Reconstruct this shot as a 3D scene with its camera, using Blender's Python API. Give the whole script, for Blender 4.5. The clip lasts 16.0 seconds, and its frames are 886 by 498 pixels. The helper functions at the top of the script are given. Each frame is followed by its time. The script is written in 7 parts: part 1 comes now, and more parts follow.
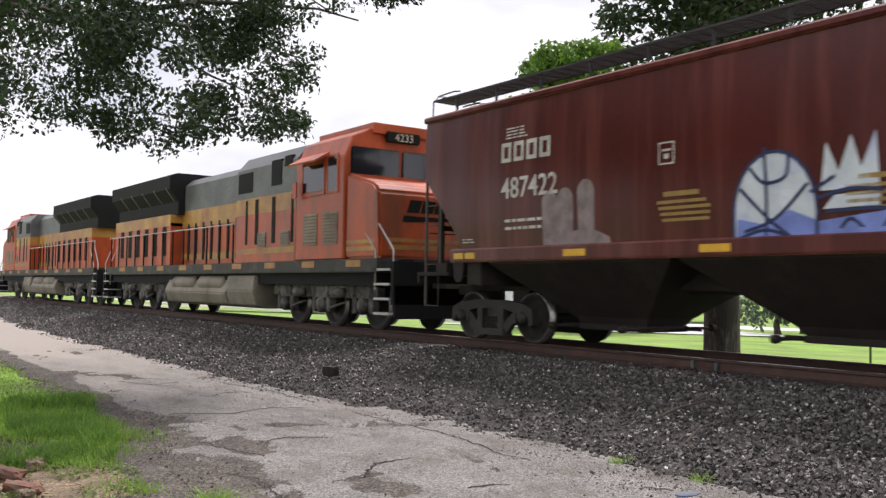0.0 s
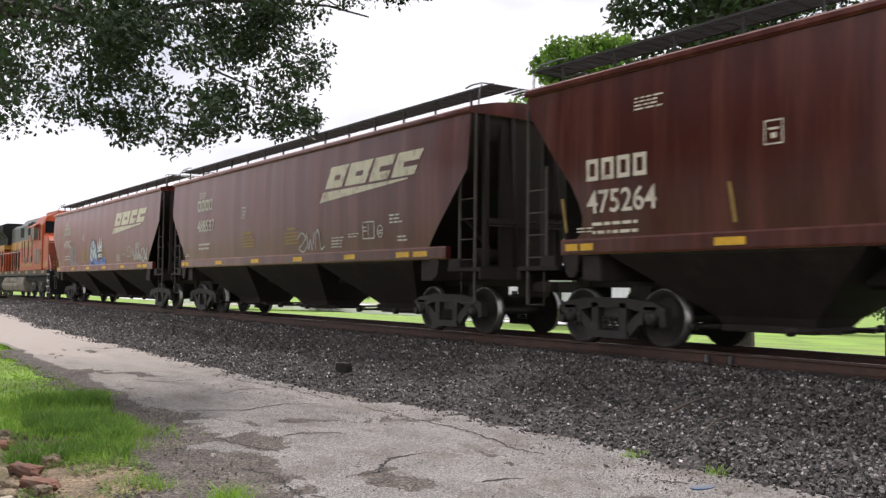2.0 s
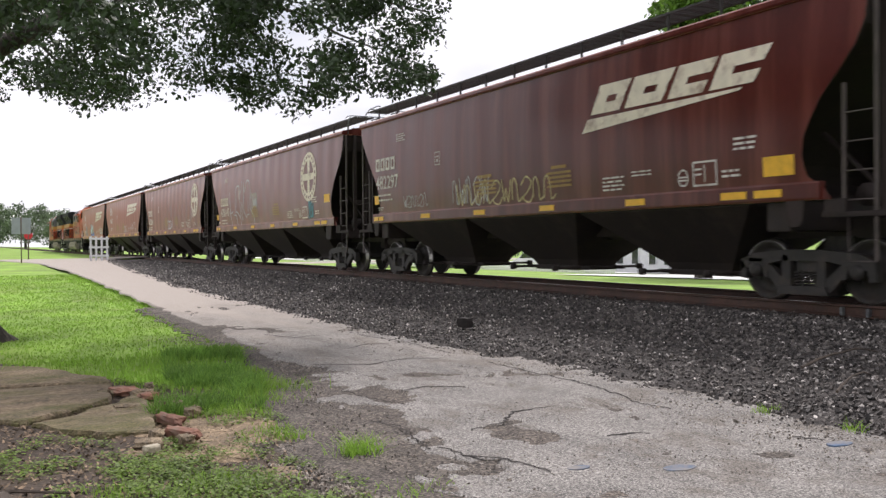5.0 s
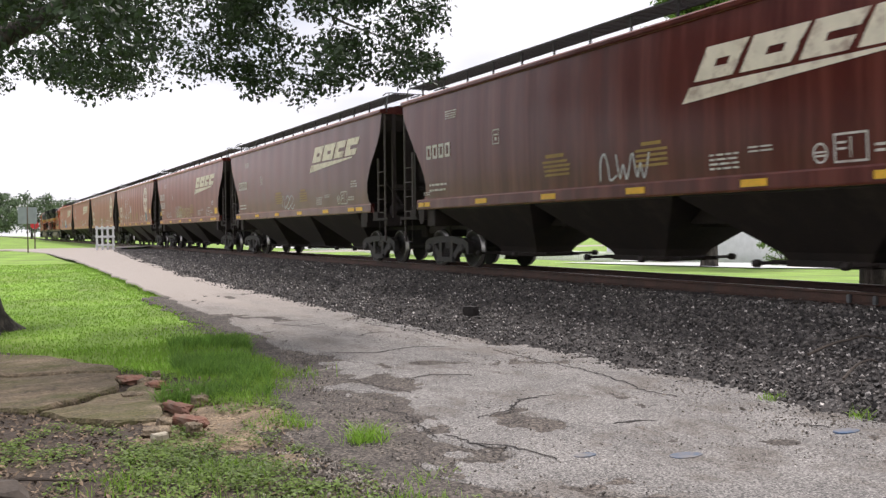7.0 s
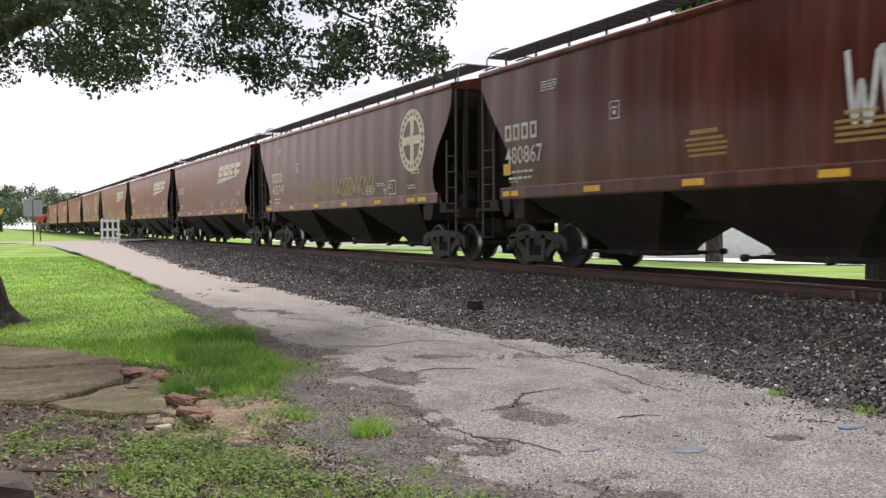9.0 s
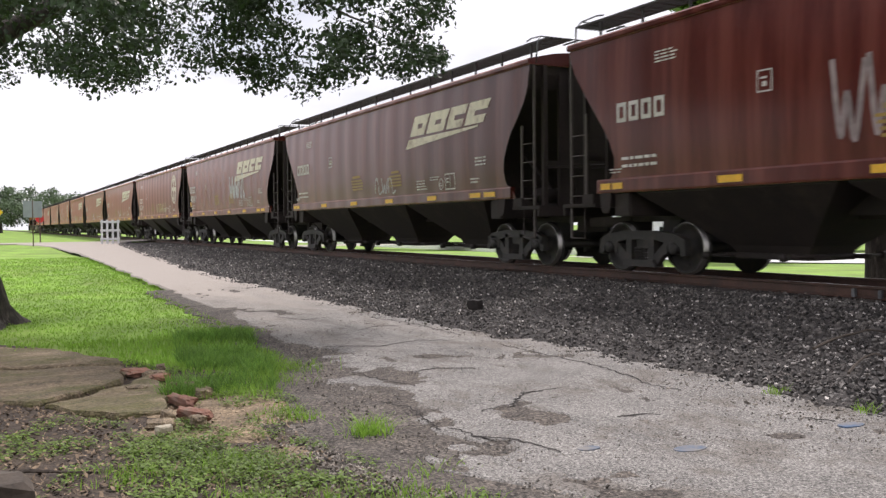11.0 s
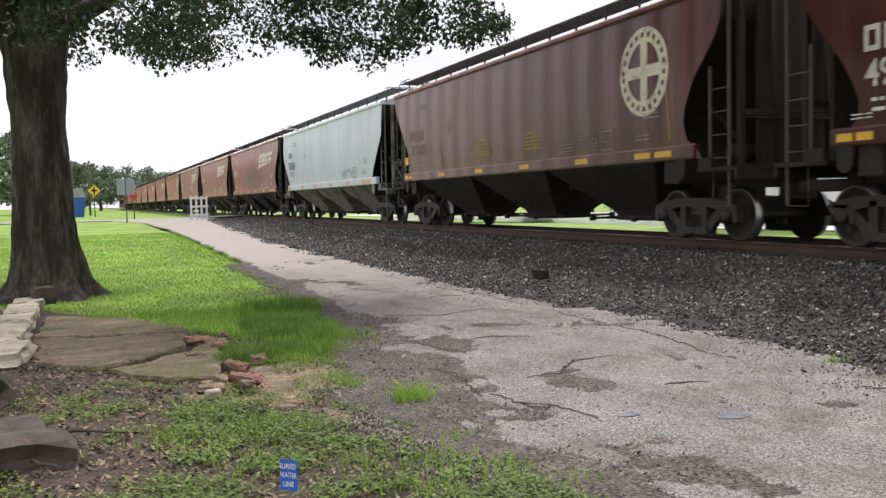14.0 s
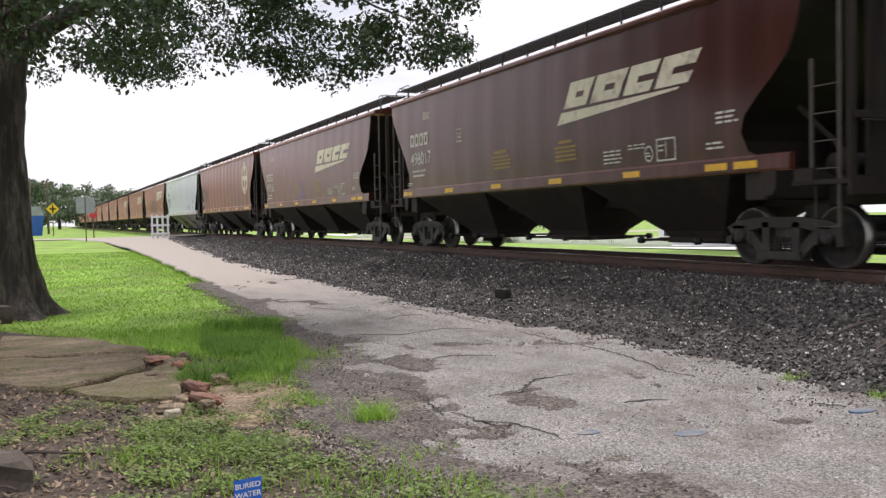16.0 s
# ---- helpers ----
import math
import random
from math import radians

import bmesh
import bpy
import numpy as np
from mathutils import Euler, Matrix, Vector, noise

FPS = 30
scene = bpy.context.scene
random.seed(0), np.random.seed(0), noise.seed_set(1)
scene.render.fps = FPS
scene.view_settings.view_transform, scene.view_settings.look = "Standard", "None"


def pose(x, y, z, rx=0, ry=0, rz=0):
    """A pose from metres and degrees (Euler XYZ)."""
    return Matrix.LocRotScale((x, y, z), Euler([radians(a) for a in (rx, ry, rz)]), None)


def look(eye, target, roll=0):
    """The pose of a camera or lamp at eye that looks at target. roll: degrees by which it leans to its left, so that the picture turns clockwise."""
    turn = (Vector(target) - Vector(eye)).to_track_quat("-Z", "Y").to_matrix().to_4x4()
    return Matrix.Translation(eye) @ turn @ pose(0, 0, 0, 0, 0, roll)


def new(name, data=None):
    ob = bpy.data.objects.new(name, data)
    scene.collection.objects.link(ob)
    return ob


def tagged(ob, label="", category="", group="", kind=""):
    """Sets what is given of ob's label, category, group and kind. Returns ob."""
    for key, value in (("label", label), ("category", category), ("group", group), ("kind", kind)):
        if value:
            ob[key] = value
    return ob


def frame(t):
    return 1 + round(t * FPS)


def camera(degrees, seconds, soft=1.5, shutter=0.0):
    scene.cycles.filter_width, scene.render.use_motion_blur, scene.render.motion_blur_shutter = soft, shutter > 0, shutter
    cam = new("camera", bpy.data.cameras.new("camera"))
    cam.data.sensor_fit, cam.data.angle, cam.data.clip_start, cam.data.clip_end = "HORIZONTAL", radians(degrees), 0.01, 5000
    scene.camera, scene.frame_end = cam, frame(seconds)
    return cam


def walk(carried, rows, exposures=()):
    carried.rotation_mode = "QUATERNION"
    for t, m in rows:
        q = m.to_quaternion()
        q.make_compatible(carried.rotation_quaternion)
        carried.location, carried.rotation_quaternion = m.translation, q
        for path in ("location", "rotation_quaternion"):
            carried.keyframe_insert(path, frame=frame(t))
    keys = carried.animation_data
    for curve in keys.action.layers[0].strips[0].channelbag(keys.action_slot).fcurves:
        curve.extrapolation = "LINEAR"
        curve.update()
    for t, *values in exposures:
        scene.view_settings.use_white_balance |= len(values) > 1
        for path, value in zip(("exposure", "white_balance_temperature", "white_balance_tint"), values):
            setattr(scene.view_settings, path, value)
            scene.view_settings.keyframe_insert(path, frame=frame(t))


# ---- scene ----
cam = camera(51.89, 16.0, soft=1.4, shutter=0.12)
walk(cam, [
    (0, pose(-0.090, 0.006, 1.649, 92.48, -0.92, -35.67)),
    (0.5, pose(-0.090, -0.004, 1.632, 92.80, -1.07, -35.73)),
    (1, pose(-0.097, -0.002, 1.622, 93.04, -0.77, -35.53)),
    (1.5, pose(-0.084, -0.001, 1.619, 92.64, -0.59, -35.21)),
    (2, pose(-0.087, 0.010, 1.626, 92.29, -0.49, -34.89)),
    (2.5, pose(-0.071, 0.013, 1.631, 92.30, -0.34, -34.39)),
    (3, pose(-0.072, 0.011, 1.639, 91.89, -0.46, -33.95)),
    (3.5, pose(-0.071, 0.019, 1.641, 91.10, -0.14, -32.82)),
    (4, pose(-0.081, 0.032, 1.638, 90.23, 0.34, -30.49)),
    (4.5, pose(-0.082, 0.034, 1.622, 89.79, 0.47, -28.50)),
    (5, pose(-0.105, 0.039, 1.617, 89.51, 0.46, -27.51)),
    (7.5, pose(-0.109, 0.045, 1.612, 88.67, 0.57, -27.17)),
    (8, pose(-0.108, 0.050, 1.607, 88.59, 0.35, -27.04)),
    (8.5, pose(-0.105, 0.048, 1.612, 88.49, 0.32, -26.92)),
    (9, pose(-0.101, 0.055, 1.605, 88.45, 0.36, -26.88)),
    (11.5, pose(-0.103, 0.048, 1.604, 88.40, 0.72, -26.91)),
    (12, pose(-0.074, 0.079, 1.599, 87.38, 1.59, -27.32)),
    (12.5, pose(0.013, 0.095, 1.596, 85.89, 1.61, -26.83)),
    (13, pose(0.152, 0.012, 1.545, 85.58, 0.98, -24.94)),
    (13.5, pose(0.220, -0.060, 1.541, 86.31, 1.11, -22.19)),
    (14, pose(0.231, -0.083, 1.543, 86.84, 1.32, -21.49)),
    (14.5, pose(0.230, -0.086, 1.538, 87.35, 1.37, -22.19)),
    (15, pose(0.228, -0.109, 1.543, 87.86, 1.36, -23.02)),
    (15.5, pose(0.228, -0.120, 1.535, 88.06, 1.00, -23.44)),
    (16, pose(0.229, -0.128, 1.542, 88.03, 1.11, -23.75)),
], exposures=[(0, 0.0, 6350, 18), (16, 0.0, 6350, 18)])
# metres along the track of the first wagon's front end, second by second
RUN = [(0, 14.65), (0.5, 23.01), (1, 31.45), (1.5, 39.95), (2, 48.42), (2.5, 56.71), (3, 64.87), (3.5, 72.92), (4, 80.97), (4.5, 89.06), (5, 97.21), (7.5, 139.25), (8, 147.31), (8.5, 155.32), (9, 163.31), (11.5, 204.49), (12, 212.91), (12.5, 221.34), (13, 229.82), (13.5, 238.31), (14, 246.71), (14.5, 255.05), (15, 263.39), (15.5, 271.65), (16, 279.86)]

D = 11.55        # track centre line
ZR = 0.694       # top of rail
PITCH = 18.14    # wagon length over couplers
SIDE = 16.70     # wagon side sheet length

# ---- light ----
world = bpy.data.worlds.new("sky")
scene.world = world
world.use_nodes = True


def build_world():
    nt = world.node_tree
    nt.nodes.clear()
    N, K = nt.nodes.new, nt.links.new
    out = N("ShaderNodeOutputWorld")
    sky = N("ShaderNodeTexSky")
    sky.sky_type, sky.sun_disc = "NISHITA", False
    sky.sun_elevation, sky.sun_rotation = radians(SUN_EL), radians(SUN_AZ)
    sky.dust_density = 2.0
    b1 = N("ShaderNodeBackground")
    b1.inputs["Strength"].default_value = 0.10
    K(sky.outputs[0], b1.inputs["Color"])
    # bright cloud cover with thinner grey-blue patches
    tc, mp = N("ShaderNodeTexCoord"), N("ShaderNodeMapping")
    mp.inputs["Scale"].default_value = (1.0, 1.0, 2.6)
    mp.inputs["Location"].default_value = (0.35, 0.1, 0.0)
    K(tc.outputs["Generated"], mp.inputs["Vector"])
    no = N("ShaderNodeTexNoise")
    no.inputs["Scale"].default_value, no.inputs["Detail"].default_value = 2.2, 5.0
    no.inputs["Roughness"].default_value = 0.5
    K(mp.outputs[0], no.inputs["Vector"])
    ra = N("ShaderNodeValToRGB")
    ra.color_ramp.elements[0].position, ra.color_ramp.elements[0].color = 0.30, (0.58, 0.63, 0.69, 1)
    ra.color_ramp.elements[1].position, ra.color_ramp.elements[1].color = 0.46, (0.985, 0.99, 1.0, 1)
    K(no.outputs["Fac"], ra.inputs[0])
    b2 = N("ShaderNodeBackground")
    b2.inputs["Strength"].default_value = 1.12
    K(ra.outputs[0], b2.inputs["Color"])
    mx = N("ShaderNodeMixShader")
    mx.inputs[0].default_value = 0.93
    K(b1.outputs[0], mx.inputs[1]), K(b2.outputs[0], mx.inputs[2]), K(mx.outputs[0], out.inputs[0])


SUN_EL, SUN_AZ = 58, 48
build_world()
sun = new("sun", bpy.data.lights.new("sun", "SUN"))
sun.data.energy, sun.data.angle, sun.data.color = 3.4, radians(9), (1.0, 0.96, 0.89)
_az, _el = radians(SUN_AZ), radians(SUN_EL)
sun.matrix_basis = look((30 * math.sin(_az), 30 * math.cos(_az), 30 * math.tan(_el)), (0, 0, 0))

# ---- materials ----


def material(name, base, rough=0.7, metal=0.0, vary=0.25, scale=3.0, fine=60.0, bump=0.15, second=None, second_at=0.6, spread=0.12,
             stretch=(1, 1, 1), island=0.0, per_object=0.0, spec=0.5, bump_dist=0.01, space="Object", fine_amount=0.35):
    """A surface with broad and fine variation, optional second colour in patches, and relief."""
    m = bpy.data.materials.new(name)
    m.use_nodes = True
    nt = m.node_tree
    N, K = nt.nodes.new, nt.links.new
    bs = nt.nodes["Principled BSDF"]
    bs.inputs["Metallic"].default_value = metal
    bs.inputs["Specular IOR Level"].default_value = spec
    tc, mp = N("ShaderNodeTexCoord"), N("ShaderNodeMapping")
    mp.inputs["Scale"].default_value = stretch
    K(tc.outputs[space], mp.inputs["Vector"])
    big, small = N("ShaderNodeTexNoise"), N("ShaderNodeTexNoise")
    big.inputs["Scale"].default_value, big.inputs["Detail"].default_value = scale, 6
    small.inputs["Scale"].default_value, small.inputs["Detail"].default_value = fine, 3
    K(mp.outputs[0], big.inputs["Vector"]), K(mp.outputs[0], small.inputs["Vector"])
    mixn = N("ShaderNodeMix")
    mixn.inputs[0].default_value = fine_amount
    K(big.outputs["Fac"], mixn.inputs[2]), K(small.outputs["Fac"], mixn.inputs[3])
    ra = N("ShaderNodeValToRGB")
    e = ra.color_ramp.elements
    e[0].position, e[1].position = 0.37, 0.63
    e[0].color = (*[c * (1 - vary) for c in base], 1)
    e[1].color = (*[min(1, c * (1 + vary)) for c in base], 1)
    K(mixn.outputs[0], ra.inputs[0])
    col = ra.outputs[0]
    if second:
        pn = N("ShaderNodeTexNoise")
        pn.inputs["Scale"].default_value, pn.inputs["Detail"].default_value = scale * 0.8, 8
        pn.inputs["Roughness"].default_value = 0.65
        sh = N("ShaderNodeMapping")
        sh.inputs["Location"].default_value = (7.3, 2.1, 4.4)
        K(mp.outputs[0], sh.inputs["Vector"]), K(sh.outputs[0], pn.inputs["Vector"])
        rm = N("ShaderNodeMapRange")
        rm.inputs[1].default_value, rm.inputs[2].default_value = second_at - spread, second_at + spread
        K(pn.outputs["Fac"], rm.inputs[0])
        mc = N("ShaderNodeMix")
        mc.data_type = "RGBA"
        mc.inputs[7].default_value = (*second, 1)
        K(rm.outputs[0], mc.inputs[0]), K(col, mc.inputs[6])
        col = mc.outputs[2]
    if island or per_object:
        src = N("ShaderNodeNewGeometry").outputs["Random Per Island"] if island else N("ShaderNodeObjectInfo").outputs["Random"]
        amt = island or per_object
        rr = N("ShaderNodeMapRange")
        rr.inputs[3].default_value, rr.inputs[4].default_value = 1 - amt, 1 + amt
        K(src, rr.inputs[0])
        hv = N("ShaderNodeHueSaturation")
        K(rr.outputs[0], hv.inputs["Value"]), K(col, hv.inputs["Color"])
        col = hv.outputs[0]
    K(col, bs.inputs["Base Color"])
    rg = N("ShaderNodeMapRange")
    rg.inputs[3].default_value, rg.inputs[4].default_value = max(0.02, rough - 0.12), min(1, rough + 0.12)
    K(big.outputs["Fac"], rg.inputs[0]), K(rg.outputs[0], bs.inputs["Roughness"])
    if bump:
        bp = N("ShaderNodeBump")
        bp.inputs["Strength"].default_value, bp.inputs["Distance"].default_value = bump, bump_dist
        K(mixn.outputs[0], bp.inputs["Height"]), K(bp.outputs[0], bs.inputs["Normal"])
    return m


def wagon_paint(name, base, dust=(0.42, 0.27, 0.22), dust_amount=0.5, ribs=0.05):
    """Faded wagon paint: vertical streaks, dents, dust and rust spots."""
    m = material(name, base, rough=0.36, vary=0.16, scale=1.2, fine=22, bump=0.10, bump_dist=0.02, stretch=(1, 1, 0.35), spec=0.08)
    nt = m.node_tree
    N, K = nt.nodes.new, nt.links.new
    bs = nt.nodes["Principled BSDF"]
    src = bs.inputs["Base Color"].links[0].from_socket
    tc, oi = N("ShaderNodeTexCoord"), N("ShaderNodeObjectInfo")
    add = N("ShaderNodeVectorMath")
    K(tc.outputs["Object"], add.inputs[0])
    sc = N("ShaderNodeMath")
    sc.operation = "MULTIPLY"
    sc.inputs[1].default_value = 40
    K(oi.outputs["Random"], sc.inputs[0]), K(sc.outputs[0], add.inputs[1])
    mp = N("ShaderNodeMapping")
    mp.inputs["Scale"].default_value = (1.0, 1.6, 0.10)
    K(add.outputs[0], mp.inputs["Vector"])
    st = N("ShaderNodeTexNoise")
    st.inputs["Scale"].default_value, st.inputs["Detail"].default_value, st.inputs["Roughness"].default_value = 1.6, 8, 0.6
    K(mp.outputs[0], st.inputs["Vector"])
    rm = N("ShaderNodeMapRange")
    rm.inputs[1].default_value, rm.inputs[2].default_value, rm.inputs[4].default_value = 0.46, 0.64, dust_amount
    K(st.outputs["Fac"], rm.inputs[0])
    mc = N("ShaderNodeMix")
    mc.data_type = "RGBA"
    mc.inputs[7].default_value = (*dust, 1)
    K(rm.outputs[0], mc.inputs[0]), K(src, mc.inputs[6])
    hv = N("ShaderNodeHueSaturation")
    vr = N("ShaderNodeMapRange")
    vr.inputs[3].default_value, vr.inputs[4].default_value = 0.82, 1.2
    K(oi.outputs["Random"], vr.inputs[0]), K(vr.outputs[0], hv.inputs["Value"]), K(mc.outputs[2], hv.inputs["Color"])
    K(hv.outputs[0], bs.inputs["Base Color"])
    bs.inputs["Sheen Weight"].default_value, bs.inputs["Sheen Roughness"].default_value = 1.0, 0.30
    bs.inputs["Coat Weight"].default_value, bs.inputs["Coat Roughness"].default_value = 0.8, 0.22
    bs.inputs["Coat IOR"].default_value = 1.34
    # side sheets buckled between their hidden stakes
    wv, bp = N("ShaderNodeTexWave"), N("ShaderNodeBump")
    wv.bands_direction = "Y"
    wv.inputs["Scale"].default_value, wv.inputs["Distortion"].default_value = 0.30, 2.2
    wv.inputs["Detail Scale"].default_value, wv.inputs["Detail"].default_value = 0.5, 1.5
    mw = N("ShaderNodeMapping")
    mw.inputs["Scale"].default_value = (1, 1, 0.25)
    K(add.outputs[0], mw.inputs["Vector"]), K(mw.outputs[0], wv.inputs["Vector"])
    bp.inputs["Strength"].default_value, bp.inputs["Distance"].default_value = ribs, 0.12
    old = bs.inputs["Normal"].links[0].from_socket
    K(wv.outputs["Fac"], bp.inputs["Height"]), K(old, bp.inputs["Normal"])
    K(bp.outputs[0], bs.inputs["Normal"]), K(bp.outputs[0], bs.inputs["Coat Normal"])
    bs.inputs["Sheen Tint"].default_value = (1.0, (dust[1] / dust[0]) ** 0.55, (dust[2] / dust[0]) ** 0.58, 1)
    return m


def leafy(m, amount=0.35):
    """Lets daylight through thin blades and leaves."""
    nt = m.node_tree
    N, K = nt.nodes.new, nt.links.new
    bs, out = nt.nodes["Principled BSDF"], nt.nodes["Material Output"]
    tr, mx = N("ShaderNodeBsdfTranslucent"), N("ShaderNodeMixShader")
    mx.inputs[0].default_value = amount
    K(bs.inputs["Base Color"].links[0].from_socket, tr.inputs["Color"])
    K(bs.outputs[0], mx.inputs[1]), K(tr.outputs[0], mx.inputs[2]), K(mx.outputs[0], out.inputs["Surface"])


M = {}
M["maroon"] = wagon_paint("maroon_paint", (0.074, 0.0112, 0.0088), (0.20, 0.058, 0.042), 0.45)
M["brown"] = wagon_paint("brown_paint", (0.070, 0.0130, 0.0092), (0.20, 0.062, 0.043), 0.45, 0.10)
M["dark"] = wagon_paint("dark_brown_paint", (0.052, 0.0105, 0.0083), (0.12, 0.036, 0.025), 0.45)
M["rust"] = wagon_paint("rust_paint", (0.080, 0.020, 0.014), (0.21, 0.064, 0.043), 0.6, 0.12)
M["grey"] = wagon_paint("grey_paint", (0.55, 0.62, 0.68), (0.50, 0.51, 0.51), 0.4)
# Dark brown and blotchy grey for underframes and hopper bays
M["under"] = material("dark_underframe", (0.024, 0.0165, 0.014), 0.75, vary=0.4, scale=2, fine=30, second=(0.05, 0.035, 0.028), second_at=0.62)
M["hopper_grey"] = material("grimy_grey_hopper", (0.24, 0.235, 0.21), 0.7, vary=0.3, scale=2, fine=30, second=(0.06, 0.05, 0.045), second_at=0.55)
# Near-black colour that puts the deep shade between wagons into their ends
M["end_shade"] = material("shaded_end_paint", (0.022, 0.014, 0.012), 0.8, vary=0.4, scale=2, fine=20)
M["grating"] = material("dark_walkway_grating", (0.045, 0.042, 0.042), 0.55, 0.3, vary=0.3, scale=5, fine=50)
M["ladder"] = material("sooty_ladder_steel", (0.07, 0.055, 0.05), 0.6, vary=0.3, scale=5, fine=50)
M["cast"] = material("cast_steel", (0.028, 0.025, 0.023), 0.65, vary=0.35, scale=6, fine=70, bump=0.3, second=(0.06, 0.045, 0.036))
M["tread"] = material("polished_steel", (0.4, 0.38, 0.36), 0.35, 1.0, vary=0.1, scale=4, bump=0.02)
M["galv"] = material("galvanised_grating", (0.16, 0.165, 0.17), 0.5, 0.6, vary=0.3, scale=5, fine=50)
M["white"] = material("white_stencil", (0.62, 0.58, 0.54), 0.6, vary=0.18, scale=4, fine=60, bump=0.05, second=(0.3, 0.2, 0.18), second_at=0.66)
M["cream"] = material("cream_stencil", (0.74, 0.66, 0.55), 0.6, vary=0.10, scale=4, fine=60, bump=0.05, second=(0.25, 0.15, 0.12), second_at=0.64)
M["black"] = material("worn_black_stencil", (0.15, 0.16, 0.17), 0.6, vary=0.2, scale=5)
M["yellow"] = material("yellow_reflective", (0.75, 0.42, 0.03), 0.45, vary=0.15, scale=8, bump=0.03)
M["orange_refl"] = material("orange_reflective", (0.75, 0.36, 0.10), 0.45, vary=0.15, scale=8, bump=0.03)
M["dull_yellow"] = material("faded_yellow", (0.32, 0.20, 0.05), 0.6, vary=0.2, scale=8, bump=0.03)
M["rail"] = material("rusty_rail", (0.085, 0.045, 0.032), 0.7, vary=0.3, scale=3, fine=40, second=(0.05, 0.035, 0.03))
M["tie"] = material("creosoted_timber", (0.06, 0.045, 0.036), 0.85, vary=0.35, scale=3, fine=30, stretch=(0.4, 4, 4), per_object=0.3, bump=0.4)
# Bed darker than its stones: shade in the gaps is put into the colour
M["ballast"] = material("ballast_bed", (0.036, 0.031, 0.028), 0.9, vary=0.7, scale=6, fine=26, bump=1.0, bump_dist=0.05, fine_amount=0.75)
M["stone"] = material("ballast_stone", (0.088, 0.079, 0.071), 0.65, vary=0.35, scale=9, fine=60, island=0.85, bump=0.3)
M["pale_concrete"] = material("pale_concrete", (0.62, 0.62, 0.60), 0.9, vary=0.12, scale=0.6, fine=12)
M["road"] = material("broken_asphalt", (0.200, 0.189, 0.174), 0.9, vary=0.5, scale=2.0, fine=85, bump=0.45, bump_dist=0.03, second=(0.15, 0.135, 0.118), second_at=0.56, spread=0.04, fine_amount=0.72, stretch=(1, 0.6, 1))
M["shoulder"] = material("dark_gravelly_earth", (0.085, 0.072, 0.060), 0.95, vary=0.6, scale=2, fine=40, bump=1.0, bump_dist=0.03, second=(0.15, 0.132, 0.112), second_at=0.62, spread=0.05, fine_amount=0.65)
M["pale_stone"] = material("pale_ballast_stone", (0.42, 0.39, 0.36), 0.85, vary=0.3, scale=9, fine=60, island=0.5, bump=0.3)
M["dark_lump"] = material("black_lump", (0.022, 0.018, 0.016), 0.9, vary=0.4, scale=9)
M["dirt"] = material("bare_earth", (0.062, 0.045, 0.031), 0.95, vary=0.5, scale=1.4, fine=34, bump=1.0, bump_dist=0.04, second=(0.05, 0.036, 0.026), second_at=0.52, spread=0.08)
M["orange"] = material("orange_loco_paint", (0.50, 0.082, 0.02), 0.40, vary=0.2, scale=1.5, fine=25, bump=0.06, stretch=(1, 1, 0.35), second=(0.20, 0.065, 0.035), second_at=0.60)
M["loco_yellow"] = material("yellow_loco_paint", (0.50, 0.27, 0.05), 0.45, vary=0.25, scale=1.5, fine=25, bump=0.06, second=(0.33, 0.12, 0.05), second_at=0.52, spread=0.14)
M["loco_grey"] = material("sooty_grey_roof", (0.135, 0.135, 0.14), 0.5, vary=0.35, scale=1.2, fine=20, bump=0.06)
M["loco_black"] = material("black_loco_paint", (0.012, 0.012, 0.013), 0.75, spec=0.25, vary=0.3, scale=2)
M["tank"] = material("dusty_tank", (0.27, 0.235, 0.185), 0.7, vary=0.25, scale=1.5, fine=20, second=(0.13, 0.11, 0.09), second_at=0.62)
M["loco_sill"] = material("grimy_black_sill", (0.035, 0.031, 0.028), 0.6, vary=0.4, scale=2, fine=20, second=(0.11, 0.095, 0.075), second_at=0.62)
M["loco_truck"] = material("dusty_truck_steel", (0.17, 0.155, 0.135), 0.75, vary=0.4, scale=4, fine=40, second=(0.03, 0.027, 0.025), second_at=0.50)
M["glass"] = material("dark_glass", (0.012, 0.016, 0.022), 0.06, vary=0.1, scale=2, bump=0, spec=0.8)
M["rail_white"] = material("white_handrail", (0.55, 0.54, 0.52), 0.5, vary=0.15, scale=6)
M["bark"] = material("grey_oak_bark", (0.085, 0.072, 0.06), 0.95, vary=0.6, scale=6, fine=26, stretch=(1, 1, 0.25), bump=1.0, bump_dist=0.08, second=(0.03, 0.025, 0.02), second_at=0.5, spread=0.06)
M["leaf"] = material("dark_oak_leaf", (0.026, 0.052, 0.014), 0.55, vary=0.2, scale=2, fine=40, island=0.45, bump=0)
# Lighter leaf copy, with the sunshine put into its colour
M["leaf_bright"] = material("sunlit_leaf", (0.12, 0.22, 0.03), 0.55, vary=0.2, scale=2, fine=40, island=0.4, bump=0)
# Paled, greyed leaf: distance haze is put into the colour
M["leaf_haze"] = material("hazed_leaf", (0.13, 0.175, 0.105), 0.7, vary=0.2, scale=2, fine=10, island=0.4, bump=0)
M["blade"] = material("grass_blade", (0.235, 0.40, 0.055), 0.7, vary=0.2, scale=0.5, fine=4, island=0.18, bump=0)
M["blade_dark"] = material("long_grass_blade", (0.16, 0.30, 0.05), 0.7, vary=0.25, scale=0.9, fine=6, island=0.35, bump=0)
